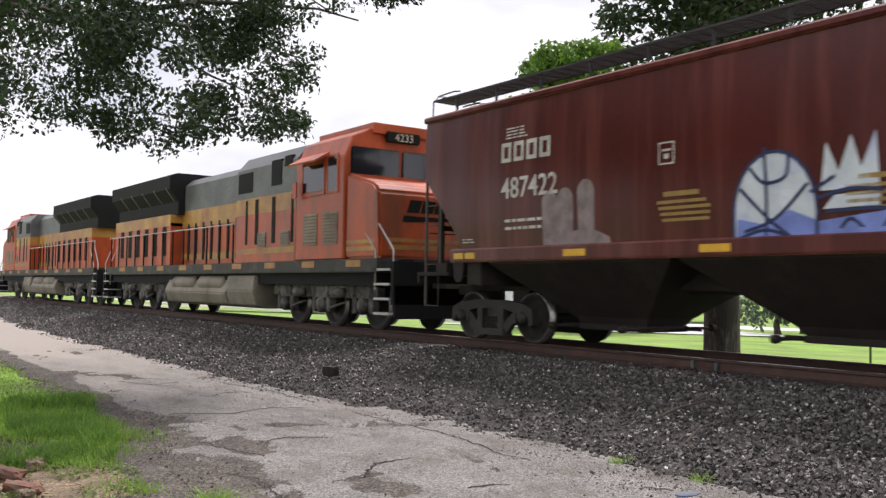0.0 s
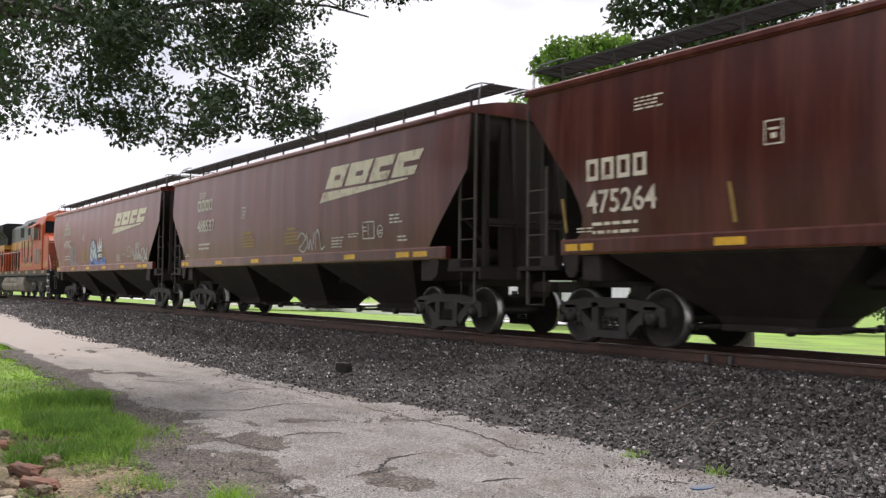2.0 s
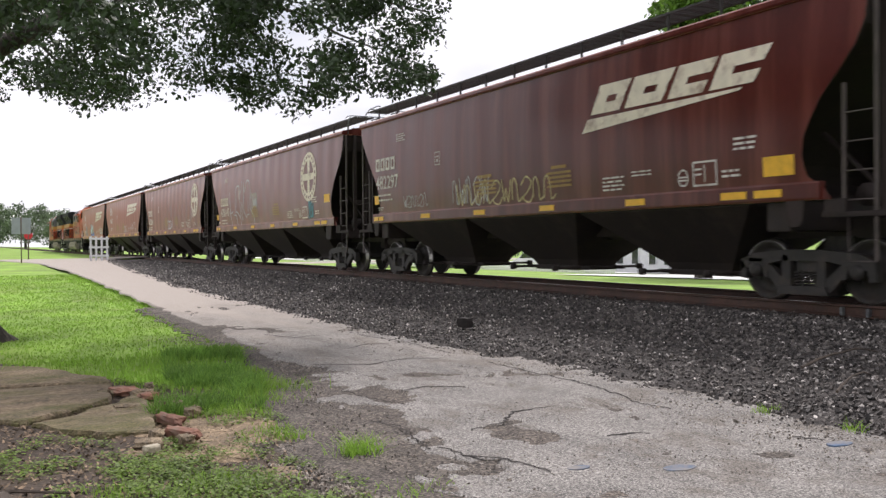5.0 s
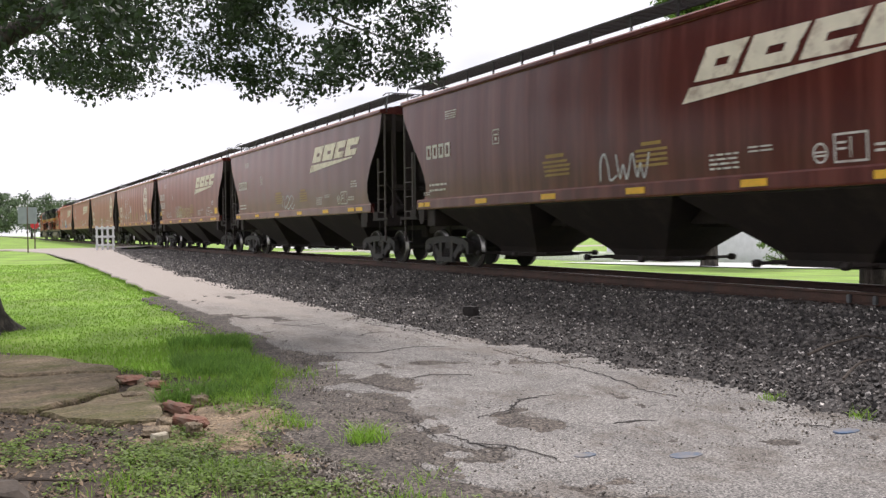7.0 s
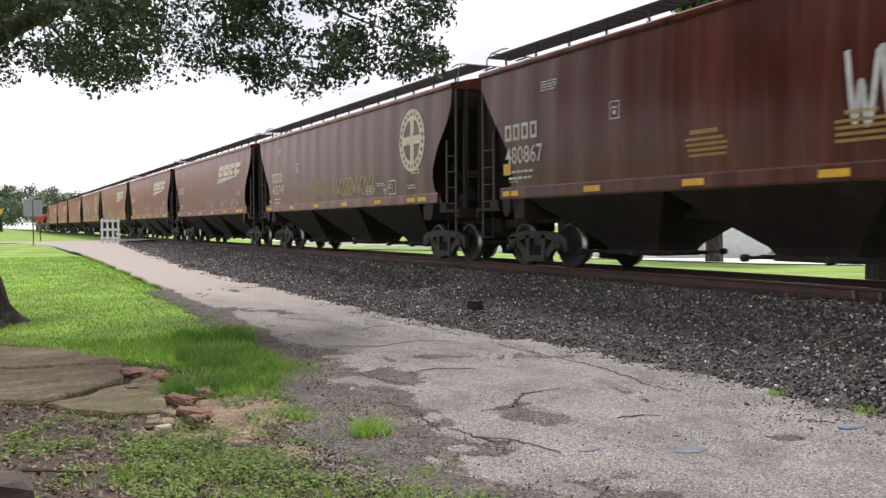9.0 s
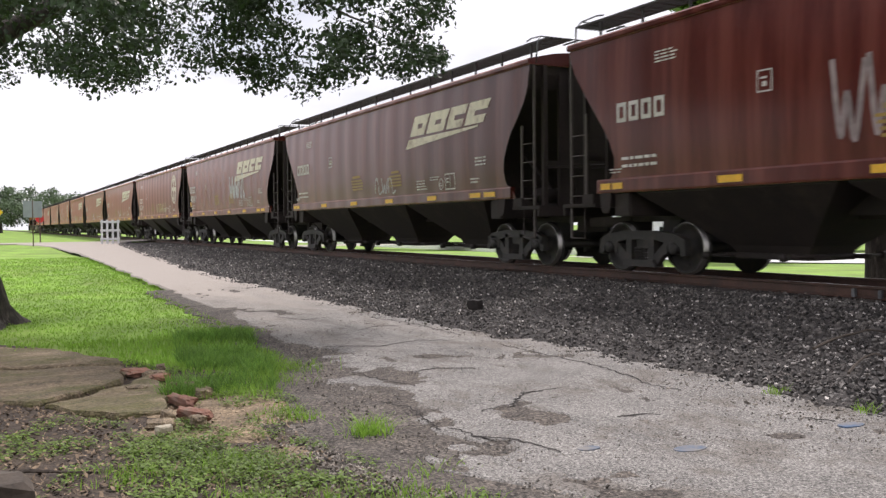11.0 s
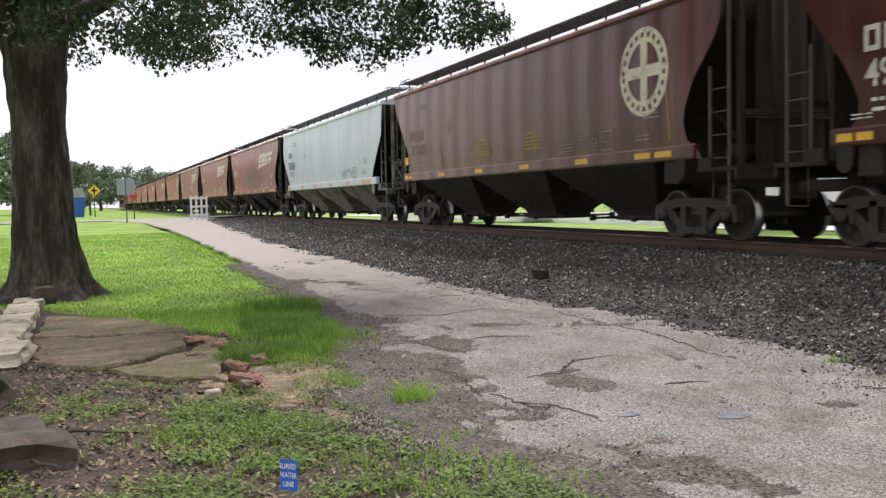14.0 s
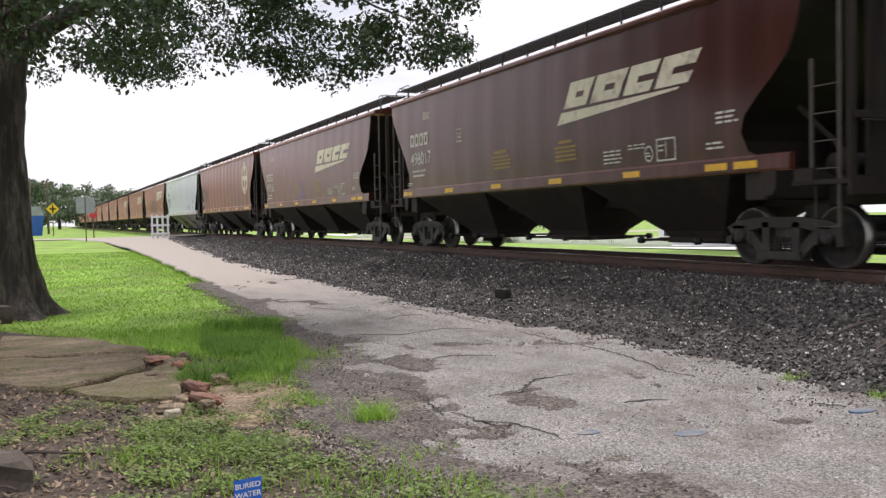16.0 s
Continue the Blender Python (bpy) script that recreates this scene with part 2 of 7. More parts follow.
M["clover"] = material("broad_weed_leaf", (0.15, 0.23, 0.04), 0.6, vary=0.3, scale=1.0, fine=8, island=0.4, bump=0)
M["litter"] = material("dry_leaf_litter", (0.18, 0.13, 0.085), 0.9, vary=0.4, scale=3, fine=30, island=0.85, bump=0)
M["gravel"] = material("brown_gravel", (0.22, 0.195, 0.165), 0.9, vary=0.3, scale=9, fine=60, island=0.7, bump=0.2)
M["slab"] = material("weathered_concrete", (0.20, 0.155, 0.100), 0.95, vary=0.5, scale=2.6, fine=30, bump=1.0, bump_dist=0.06, second=(0.115, 0.105, 0.042), second_at=0.54, spread=0.08, stretch=(0.6, 1.4, 1), fine_amount=0.5)
M["sand"] = material("tan_sandy_earth", (0.235, 0.175, 0.110), 0.95, vary=0.35, scale=2.5, fine=40, bump=1.0, bump_dist=0.03, second=(0.12, 0.088, 0.056), second_at=0.58, spread=0.08)
M["limestone"] = material("pale_limestone", (0.46, 0.41, 0.32), 0.9, vary=0.25, scale=4, fine=40, bump=0.5, second=(0.2, 0.18, 0.09), second_at=0.6)
M["brick"] = material("broken_red_brick", (0.22, 0.105, 0.07), 0.9, vary=0.3, scale=9, fine=70, bump=0.5, second=(0.2, 0.15, 0.11), second_at=0.6, per_object=0.3)
M["root"] = material("dark_root_wood", (0.075, 0.06, 0.047), 0.95, vary=0.4, scale=6, fine=40, bump=0.7)
M["flag_blue"] = material("blue_flag_vinyl", (0.015, 0.14, 0.62), 0.5, vary=0.08, scale=6, bump=0.03)
M["paper_white"] = material("white_print", (0.8, 0.8, 0.78), 0.6, vary=0.05, bump=0)
M["house_white"] = material("white_siding", (0.72, 0.73, 0.74), 0.7, vary=0.08, scale=2, fine=20, bump=0.1)
M["picket"] = material("white_picket_paint", (0.86, 0.86, 0.85), 0.6, vary=0.05, scale=2, bump=0)
M["sign_back"] = material("grey_sign_back", (0.30, 0.33, 0.36), 0.5, 0.3, vary=0.12, scale=2)
M["sign_yellow"] = material("yellow_sign", (0.80, 0.55, 0.02), 0.5, vary=0.06, bump=0)
M["sign_red"] = material("red_sign", (0.55, 0.03, 0.03), 0.5, vary=0.06, bump=0)
M["wood_pole"] = material("grey_pole_wood", (0.12, 0.09, 0.07), 0.9, vary=0.3, scale=3, stretch=(1, 1, 0.1))
M["bin_blue"] = material("blue_container", (0.02, 0.10, 0.42), 0.5, vary=0.15, scale=2)
M["car_red"] = material("red_car_paint", (0.45, 0.03, 0.03), 0.25, vary=0.05, scale=2, bump=0)
M["car_white"] = material("white_car_paint", (0.75, 0.76, 0.78), 0.25, vary=0.05, scale=2, bump=0)
M["rubber"] = material("tyre_rubber", (0.025, 0.025, 0.026), 0.85, vary=0.2)
M["graf_white"] = material("white_spray", (0.55, 0.55, 0.55), 0.6, vary=0.2, scale=5, bump=0)
M["graf_blue"] = material("blue_spray", (0.20, 0.26, 0.62), 0.6, vary=0.25, scale=3, bump=0)
M["graf_navy"] = material("navy_spray", (0.02, 0.03, 0.10), 0.6, vary=0.2, scale=3, bump=0)
M["graf_pale"] = material("pale_spray", (0.62, 0.66, 0.70), 0.6, vary=0.15, scale=3, bump=0, second=(0.35, 0.4, 0.7), second_at=0.62)
M["graf_ghost"] = material("faded_spray", (0.26, 0.20, 0.20), 0.6, vary=0.35, scale=5, bump=0)
M["graf_yellow"] = material("yellow_spray", (0.50, 0.42, 0.22), 0.6, vary=0.3, scale=5, bump=0)
M["graf_teal"] = material("teal_spray", (0.10, 0.26, 0.30), 0.6, vary=0.3, scale=5, bump=0)
M["graf_purple"] = material("purple_spray", (0.42, 0.31, 0.48), 0.6, vary=0.3, scale=5, bump=0)
M["lawn"] = material("mown_grass", (0.19, 0.32, 0.04), 0.95, vary=0.4, scale=0.5, fine=14, bump=0.9, bump_dist=0.05, second=(0.19, 0.24, 0.05), second_at=0.6)



def speckled(m, scale, low, high):
    """Shows the single bits of crushed stone in a worn surface."""
    nt = m.node_tree
    N, K = nt.nodes.new, nt.links.new
    bs = nt.nodes["Principled BSDF"]
    tc, vo, sx, mr, hv = N("ShaderNodeTexCoord"), N("ShaderNodeTexVoronoi"), N("ShaderNodeSeparateColor"), N("ShaderNodeMapRange"), N("ShaderNodeHueSaturation")
    vo.inputs["Scale"].default_value = scale
    K(tc.outputs["Object"], vo.inputs["Vector"]), K(vo.outputs["Color"], sx.inputs[0])
    mr.inputs[3].default_value, mr.inputs[4].default_value = low, high
    K(sx.outputs[0], mr.inputs[0]), K(mr.outputs[0], hv.inputs["Value"])
    K(bs.inputs["Base Color"].links[0].from_socket, hv.inputs["Color"]), K(hv.outputs[0], bs.inputs["Base Color"])


def dusted(m, start, end, colour):
    """Pale dust blown over the lane, thicker towards the crossing, in long drifts."""
    nt = m.node_tree
    N, K = nt.nodes.new, nt.links.new
    bs = nt.nodes["Principled BSDF"]
    tc, sx, no, mp = N("ShaderNodeTexCoord"), N("ShaderNodeSeparateXYZ"), N("ShaderNodeTexNoise"), N("ShaderNodeMapping")
    K(tc.outputs["Object"], sx.inputs[0]), K(tc.outputs["Object"], mp.inputs["Vector"]), K(mp.outputs[0], no.inputs["Vector"])
    mp.inputs["Scale"].default_value = (1.0, 0.22, 1.0)
    no.inputs["Scale"].default_value, no.inputs["Detail"].default_value = 1.1, 6
    ad, mr, mc = N("ShaderNodeMath"), N("ShaderNodeMapRange"), N("ShaderNodeMix")
    ad.operation = "MULTIPLY_ADD"
    ad.inputs[1].default_value = 22.0
    K(no.outputs["Fac"], ad.inputs[0]), K(sx.outputs[1], ad.inputs[2])
    mr.inputs[1].default_value, mr.inputs[2].default_value, mr.inputs[4].default_value = start, end, 0.85
    K(ad.outputs[0], mr.inputs[0])
    mc.data_type = "RGBA"
    mc.inputs[7].default_value = (*colour, 1)
    K(mr.outputs[0], mc.inputs[0]), K(bs.inputs["Base Color"].links[0].from_socket, mc.inputs[6]), K(mc.outputs[2], bs.inputs["Base Color"])


speckled(M["road"], 85, 0.4, 1.6)
dusted(M["road"], 22, 36, (0.38, 0.335, 0.29))
speckled(M["shoulder"], 46, 0.3, 1.8)
speckled(M["slab"], 60, 0.7, 1.3)
speckled(M["sand"], 46, 0.6, 1.4)
speckled(M["dirt"], 34, 0.55, 1.45)
for _n in ("leaf", "leaf_bright", "blade", "blade_dark", "clover"):
    leafy(M[_n], 0.18 if _n == "leaf" else 0.4)
# ---- mesh helpers ----


def part(name, bm, mats, parent, label="", m=None):
    """Links a bmesh (or a mesh) as one object under a thing or part."""
    if isinstance(bm, bpy.types.Mesh):
        me = bm
    else:
        me = bpy.data.meshes.new(name)
        bmesh.ops.recalc_face_normals(bm, faces=bm.faces)
        bm.to_mesh(me)
        bm.free()
        for a in mats if isinstance(mats, (list, tuple)) else [mats]:
            me.materials.append(a)
    ob = new(name, me)
    ob.parent = parent
    if m is not None:
        ob.matrix_basis = m
    if label:
        tagged(ob, label)
    return ob


def thing(name, label, category, m=None, group="", kind=""):
    ob = new(name)
    ob.empty_display_size = 0.2
    if m is not None:
        ob.matrix_basis = m
    return tagged(ob, label, category, group, kind)


def sheet(name, verts, faces, mat, smooth=False, label="", category="", kind="structure"):
    me = bpy.data.meshes.new(name)
    me.from_pydata([tuple(map(float, v)) for v in verts], [], [tuple(int(i) for i in f) for f in faces])
    for a in mat if isinstance(mat, (list, tuple)) else [mat]:
        me.materials.append(a)
    if smooth:
        me.polygons.foreach_set("use_smooth", [True] * len(me.polygons))
    me.update()
    return tagged(new(name, me), label, category, "", kind)


def box(bm, x0, x1, y0, y1, z0, z1, mi=0, bevel=0.0):
    vs = [bm.verts.new((x, y, z)) for x in (x0, x1) for y in (y0, y1) for z in (z0, z1)]
    fs = [bm.faces.new([vs[i] for i in q]) for q in ((0, 1, 3, 2), (4, 6, 7, 5), (0, 4, 5, 1), (2, 3, 7, 6), (0, 2, 6, 4), (1, 5, 7, 3))]
    for f in fs:
        f.material_index = mi
    if bevel:
        bmesh.ops.bevel(bm, geom=list({e for f in fs for e in f.edges}), offset=bevel, segments=2, affect="EDGES")


def prism(bm, pts, axis, a, b, mi=0):
    """A polygon given in the plane across axis, pushed from a to b along it."""
    def at(p, v):
        q = list(p)
        q.insert("xyz".index(axis), v)
        return bm.verts.new(q)
    lo, hi = [at(p, a) for p in pts], [at(p, b) for p in pts]
    n = len(pts)
    fs = [bm.faces.new(lo), bm.faces.new(hi[::-1])]
    for i in range(n):
        fs.append(bm.faces.new((lo[i], hi[i], hi[(i + 1) % n], lo[(i + 1) % n])))
    for f in fs:
        f.material_index = mi


def tube(bm, pts, r, n=6, mi=0):
    """A round bar along a line of points."""
    pts = [Vector(p) for p in pts]
    rings = []
    for i, p in enumerate(pts):
        d = (pts[min(i + 1, len(pts) - 1)] - pts[max(i - 1, 0)]).normalized()
        u = d.cross(Vector((0, 0, 1)) if abs(d.z) < 0.9 else Vector((1, 0, 0))).normalized()
        v = d.cross(u)
        rr = r[i] if isinstance(r, (list, tuple)) else r
        rings.append([bm.verts.new(p + rr * (math.cos(6.2832 * k / n) * u + math.sin(6.2832 * k / n) * v)) for k in range(n)])
    fs = []
    for a, b in zip(rings, rings[1:]):
        for k in range(n):
            fs.append(bm.faces.new((a[k], a[(k + 1) % n], b[(k + 1) % n], b[k])))
    fs += [bm.faces.new(rings[0][::-1]), bm.faces.new(rings[-1])]
    for f in fs:
        f.material_index = mi
        f.smooth = n > 5


def lathe(bm, prof, axis="x", n=20, centre=(0, 0, 0), mis=None):
    """A profile of (along, radius) turned round an axis."""
    rings = []
    for a, r in prof:
        ring = []
        for k in range(n):
            c, s = r * math.cos(6.2832 * k / n), r * math.sin(6.2832 * k / n)
            p = {"x": (a, c, s), "y": (c, a, s), "z": (c, s, a)}[axis]
            ring.append(bm.verts.new(Vector(p) + Vector(centre)))
        rings.append(ring)
    for j, (a, b) in enumerate(zip(rings, rings[1:])):
        for k in range(n):
            f = bm.faces.new((a[k], a[(k + 1) % n], b[(k + 1) % n], b[k]))
            f.smooth = True
            if mis:
                f.material_index = mis[j]
    for ring in (rings[0], rings[-1]):
        if prof[rings.index(ring)][1] > 0.001:
            bm.faces.new(ring)


CACHE = {}


def cached(key, build, mats):
    """A mesh built once and shared by all that look alike."""
    if key not in CACHE:
        bm = bmesh.new()
        build(bm)
        bmesh.ops.recalc_face_normals(bm, faces=bm.faces)
        me = bpy.data.meshes.new(key.split("/")[0])
        bm.to_mesh(me)
        bm.free()
        for a in mats:
            me.materials.append(a)
        CACHE[key] = me
    return CACHE[key]


# ---- ground ----


def fbm(x, y, s, seed=0.0):
    return noise.fractal((x * s + seed, y * s - seed, seed * 1.7), 1.0, 2.0, 4)


def lift(x, y):
    """Height of the natural ground: level here, rising gently towards the crossing; the field beyond the track lies a little higher."""
    far = min(max((y - 22) / 45, 0), 1)
    z = 0.55 * far * far * (3 - 2 * far) * min(max((19 - x) / 6, 0), 1)
    if x > D:
        z += (0.20 - z) * min((x - D) / 3, 1) * (1 - far)
        z -= 0.03 * min(max(x - 15, 0), 60)
    return z


ROAD_LEFT = [(2.2, -8), (2.5, 2.0), (2.95, 4.0), (2.8, 4.7), (2.5, 5.4), (2.45, 6.4), (2.6, 7.5), (2.75, 8.8), (3.3, 10.8), (3.7, 13.4), (3.85, 16.5), (3.9, 20), (4.1, 24), (4.3, 32), (4.2, 45), (3.6, 58), (2.0, 66), (-14, 69)]
ROAD_RIGHT = [(6.3, -8), (6.3, 2.0), (6.25, 4.6), (6.3, 5.4), (6.45, 7.0), (6.65, 9.1), (6.45, 10.5), (6.2, 12.0), (6.05, 14.7), (6.25, 18), (6.35, 22), (6.4, 32), (6.9, 45), (7.6, 58), (8.6, 66), (10, 72)]


def along(line, y):
    return float(np.interp(y, [p[1] for p in line], [p[0] for p in line]))


def build_ground():
    xs = np.concatenate([-np.geomspace(900, 12, 22), np.linspace(-11, 34, 70), np.geomspace(36, 900, 22)])
    ys = np.concatenate([-np.geomspace(700, 8, 14), np.linspace(-7, 45, 90), np.geomspace(47, 1200, 34)])
    vs = []
    for y in ys:
        for x in xs:
            z = lift(x, y) - 0.03
            if -7.5 < x < 3.5 and -6 < y < 10:
                z -= 0.12
            if 3.5 < x < D + 2.5 and y < 60:
                z -= 0.12
            vs.append((x, y, z))
    n = len(xs)
    fs = [(j * n + i, j * n + i + 1, (j + 1) * n + i + 1, (j + 1) * n + i) for j in range(len(ys) - 1) for i in range(n - 1)]
    sheet("ground", vs, fs, M["lawn"], True, "mown green grass field reaching to the horizon", "ground")


CRACKS = [
    [(5.95, 10.42), (5.95, 9.29), (5.97, 8.37), (5.83, 7.55), (5.71, 7.03), (5.75, 6.59)],
    [(3.94, 8.89), (4.33, 9.02), (4.55, 8.89), (4.75, 8.68)],
    [(4.50, 6.04), (4.76, 6.02), (4.93, 5.87)],
    [(3.13, 6.35), (3.17, 5.95), (3.34, 5.81), (3.45, 5.50), (3.46, 5.21)],
    [(5.80, 5.28), (5.89, 5.14), (5.85, 4.97)],
    [(4.43, 15.53), (4.71, 14.75), (5.28, 14.94)],
    [(3.41, 9.21), (3.58, 8.47), (3.65, 8.05)],
    [(3.05, 7.55), (3.18, 7.18), (3.03, 6.25)],
    [(5.78, 14.59), (6.03, 13.21), (5.99, 11.51)],
    [(3.62, 6.75), (4.02, 6.9), (4.4, 7.3), (4.9, 7.35)],
    [(3.9, 11.4), (4.5, 11.0), (5.2, 11.3), (5.6, 11.0)],
    [(4.9, 12.8), (5.4, 13.3), (5.7, 13.0)],
]


def road_z(x, y):
    return lift(x, y) + 0.012 * fbm(x, y, 0.7, 9.0) + 0.008 * fbm(x, y, 3.0, 4.0) + 0.004


def worn(x, y):
    """Above zero where the asphalt skin has broken away, most of all along the lane's grassy edge."""
    e = max(x - along(ROAD_LEFT, y), 0.0)
    near = 0.12 + 0.88 * math.exp(-((y - 8.9) / 2.7) ** 2)
    return 0.50 * fbm(x * 1.1, y * 0.75, 1.15, 21.0) + 0.22 * fbm(x, y, 4.5, 22.0) + 0.62 * near * math.exp(-e / 0.7) - 0.24


def build_cracks():
    """Cracks in the asphalt: ragged dark ribbons laid just above it, raised along the middle."""
    rnd = random.Random(17)
    for line in CRACKS:
        pts = []
        for (a, b), (c, e) in zip(line, line[1:]):
            n = max(3, int(math.hypot(c - a, e - b) / 0.06))
            pts += [(a + (c - a) * k / n + rnd.uniform(-0.03, 0.03), b + (e - b) * k / n + rnd.uniform(-0.02, 0.02)) for k in range(n)]
        bm = bmesh.new()
        prev = None
        for i, (x, y) in enumerate(pts):
            w = rnd.uniform(0.008, 0.028) * math.sin(3.1416 * (i + 0.6) / (len(pts) + 0.2))
            z = road_z(x, y) + 0.013
            cur = [bm.verts.new((x, y - w, z)), bm.verts.new((x + 0.01, y, z + 0.004)), bm.verts.new((x, y + w, z))]
            if prev:
                for k in (0, 1):
                    bm.faces.new((prev[k], cur[k], cur[k + 1], prev[k + 1]))
            prev = cur
        tagged(part("road_crack", bm, M["dark_lump"], None), "dark crack across the asphalt lane", "crack", kind="structure")


def build_road():
    """Worn lane surface: an asphalt skin with ragged edges and broken-out patches."""
    ys = np.concatenate([np.arange(-8, 3, 0.3), np.arange(3, 16, 0.055), np.arange(16, 24, 0.2), np.arange(24, 72, 0.6)])
    nx = 84
    vs, fs = [], []
    for j, y in enumerate(ys):
        wob = 0.16 * fbm(3.0, y, 0.9, 1.0) + 0.05 * fbm(1.0, y, 4.0, 2.0)
        a = along(ROAD_LEFT, y) + wob
        b = along(ROAD_RIGHT, y) + 0.12 * fbm(8.0, y, 0.8, 6.0) + 0.25
        for i in range(nx + 1):
            u = i / nx
            x = a + (b - a) * u
            z = road_z(x, y) + 0.008
            if 2 < y < 24:
                z -= 0.034 * min(max(worn(x, y) / 0.10 + 0.4, 0), 1)
            if i in (0, nx):
                z -= 0.06
            vs.append((x, y, z))
    n = nx + 1
    fs = [(j * n + i, j * n + i + 1, (j + 1) * n + i + 1, (j + 1) * n + i) for j in range(len(ys) - 1) for i in range(nx)]
    sheet("road", vs, fs, M["road"], True, "broken pale grey asphalt lane with cracks and gravel patches", "road")


def bed(x, y):
    """Height of the ballast shoulder at a distance from the track centre."""
    d = abs(x - D)
    foot = D - along(ROAD_RIGHT, y) + 0.1 if x < D else 4.2
    top = ZR - 0.19
    if d < 1.75:
        return top
    u = (d - 1.75) / max(foot - 1.75, 0.5)
    base = lift(x, y) - 0.02
    return top + (base - top) * min(u, 1.0) ** 0.92


def build_ballast():
    ys = np.concatenate([np.arange(-40, 2, 2.0), np.arange(2, 34, 0.16), np.arange(34, 72, 1.0), np.geomspace(72, 700, 40)])
    us = np.concatenate([np.linspace(-1, -0.33, 34), np.linspace(-0.28, 0.28, 12), np.linspace(0.33, 1, 16)])
    vs = []
    for y in ys:
        for u in us:
            w = D - along(ROAD_RIGHT, y) + 0.1 if u < 0 else 4.2
            x = D + u * w
            z = bed(x, y)
            if y < 45:
                z += 0.035 * fbm(x, y, 0.8, 11.0) + 0.022 * fbm(x, y, 5.0, 12.0)
            vs.append((x, y, z))
    n = len(us)
    fs = [(j * n + i, j * n + i + 1, (j + 1) * n + i + 1, (j + 1) * n + i) for j in range(len(ys) - 1) for i in range(n - 1)]
    sheet("ballast_bed", vs, fs, M["ballast"], True, "dark grey crushed-stone ballast shoulder under the railway track", "ballast")


def build_track():
    """Two rails of real section, spiked to timber sleepers."""
    prof = [(-0.076, 0), (0.076, 0), (0.076, 0.012), (0.012, 0.032), (0.010, 0.125), (0.036, 0.138), (0.037, 0.165), (0.028, 0.172), (-0.028, 0.172), (-0.037, 0.165), (-0.036, 0.138), (-0.010, 0.125), (-0.012, 0.032), (-0.076, 0.012)]
    track = thing("railway_track", "rusty steel rails with polished heads on timber sleepers", "railway track", kind="structure")
    for side in (-0.755, 0.755):
        bm = bmesh.new()
        prism(bm, [(D + side + x, ZR - 0.172 + z) for x, z in prof], "y", -60, 720)
        bm.faces.ensure_lookup_table()
        for f in bm.faces:
            if f.normal.length == 0:
                f.normal_update()
            zc = f.calc_center_median().z
            if abs(zc - ZR) < 0.001:
                f.material_index = 1
        part("rail", bm, [M["rail"], M["tread"]], track)
    bm = bmesh.new()
    box(bm, -1.3, 1.3, -0.115, 0.115, -0.18, 0.0, bevel=0.012)
    bmesh.ops.recalc_face_normals(bm, faces=bm.faces)
    me = bpy.data.meshes.new("sleeper")
    bm.to_mesh(me)
    bm.free()
    me.materials.append(M["tie"])
    for dy in (0.0, 0.42):
        bm = bmesh.new()
        box(bm, D - 0.86, D - 0.80, 8.3 + dy, 8.36 + dy, ZR - 0.16, ZR - 0.04, bevel=0.008)
        part("rail_anchor", bm, M["galv"], track, "bright steel rail clip")
    rnd = random.Random(4)
    for i in range(280):
        part("sleeper", me, None, track, m=pose(D + rnd.uniform(-0.04, 0.04), -8 + i * 0.53, ZR - 0.178, 0, 0, rnd.uniform(-1, 1)))


# ---- wagons ----
FZ = [1.44, 1.6, 1.76, 1.9, 2.05, 2.3, 2.55, 2.8, 3.1, 3.4, 3.7, 4.0, 4.20]


def half_width(z):
    return float(np.interp(z, [1.44, 1.62, 2.2, 2.8, 3.4, 3.9, 4.2], [1.575, 1.575, 1.605, 1.62, 1.615, 1.595, 1.565]))


FRONT = {
    "slant": ([1.44, 1.75, 2.0, 3.1, 3.25, 4.2], [1.22, 1.14, 1.0, 0.02, 0.0, 0.0]),
    "arched": ([1.44, 1.6, 1.78, 2.0, 2.3, 2.6, 3.0, 3.4, 3.75, 4.0, 4.2], [0.98, 1.12, 1.33, 1.40, 1.28, 1.10, 0.76, 0.44, 0.16, 0.03, 0.0]),
}
FRONT["deep"] = FRONT["arched"]


def front_edge(z, shape="arched"):
    return -float(np.interp(z, *FRONT[shape]))


REAR = {
    "slant": ([1.44, 1.75, 2.0, 3.05, 3.2, 4.2], [1.42, 1.30, 1.10, 0.08, 0.02, 0.0]),
    "arched": ([1.44, 1.6, 1.75, 2.0, 2.3, 2.6, 2.8, 3.1, 3.4, 3.7, 4.0, 4.2], [0.56, 0.68, 0.93, 1.03, 0.99, 0.83, 0.70, 0.42, 0.17, 0.03, 0.0, 0.0]),
    "deep": ([1.44, 1.65, 1.76, 2.1, 2.4, 2.7, 3.07, 3.35, 3.6, 4.2], [1.1, 1.2, 1.58, 1.74, 1.58, 1.15, 0.76, 0.62, 0.55, 0.5]),
}


def rear_edge(z, shape="arched"):
    return -SIDE + float(np.interp(z, *REAR[shape]))


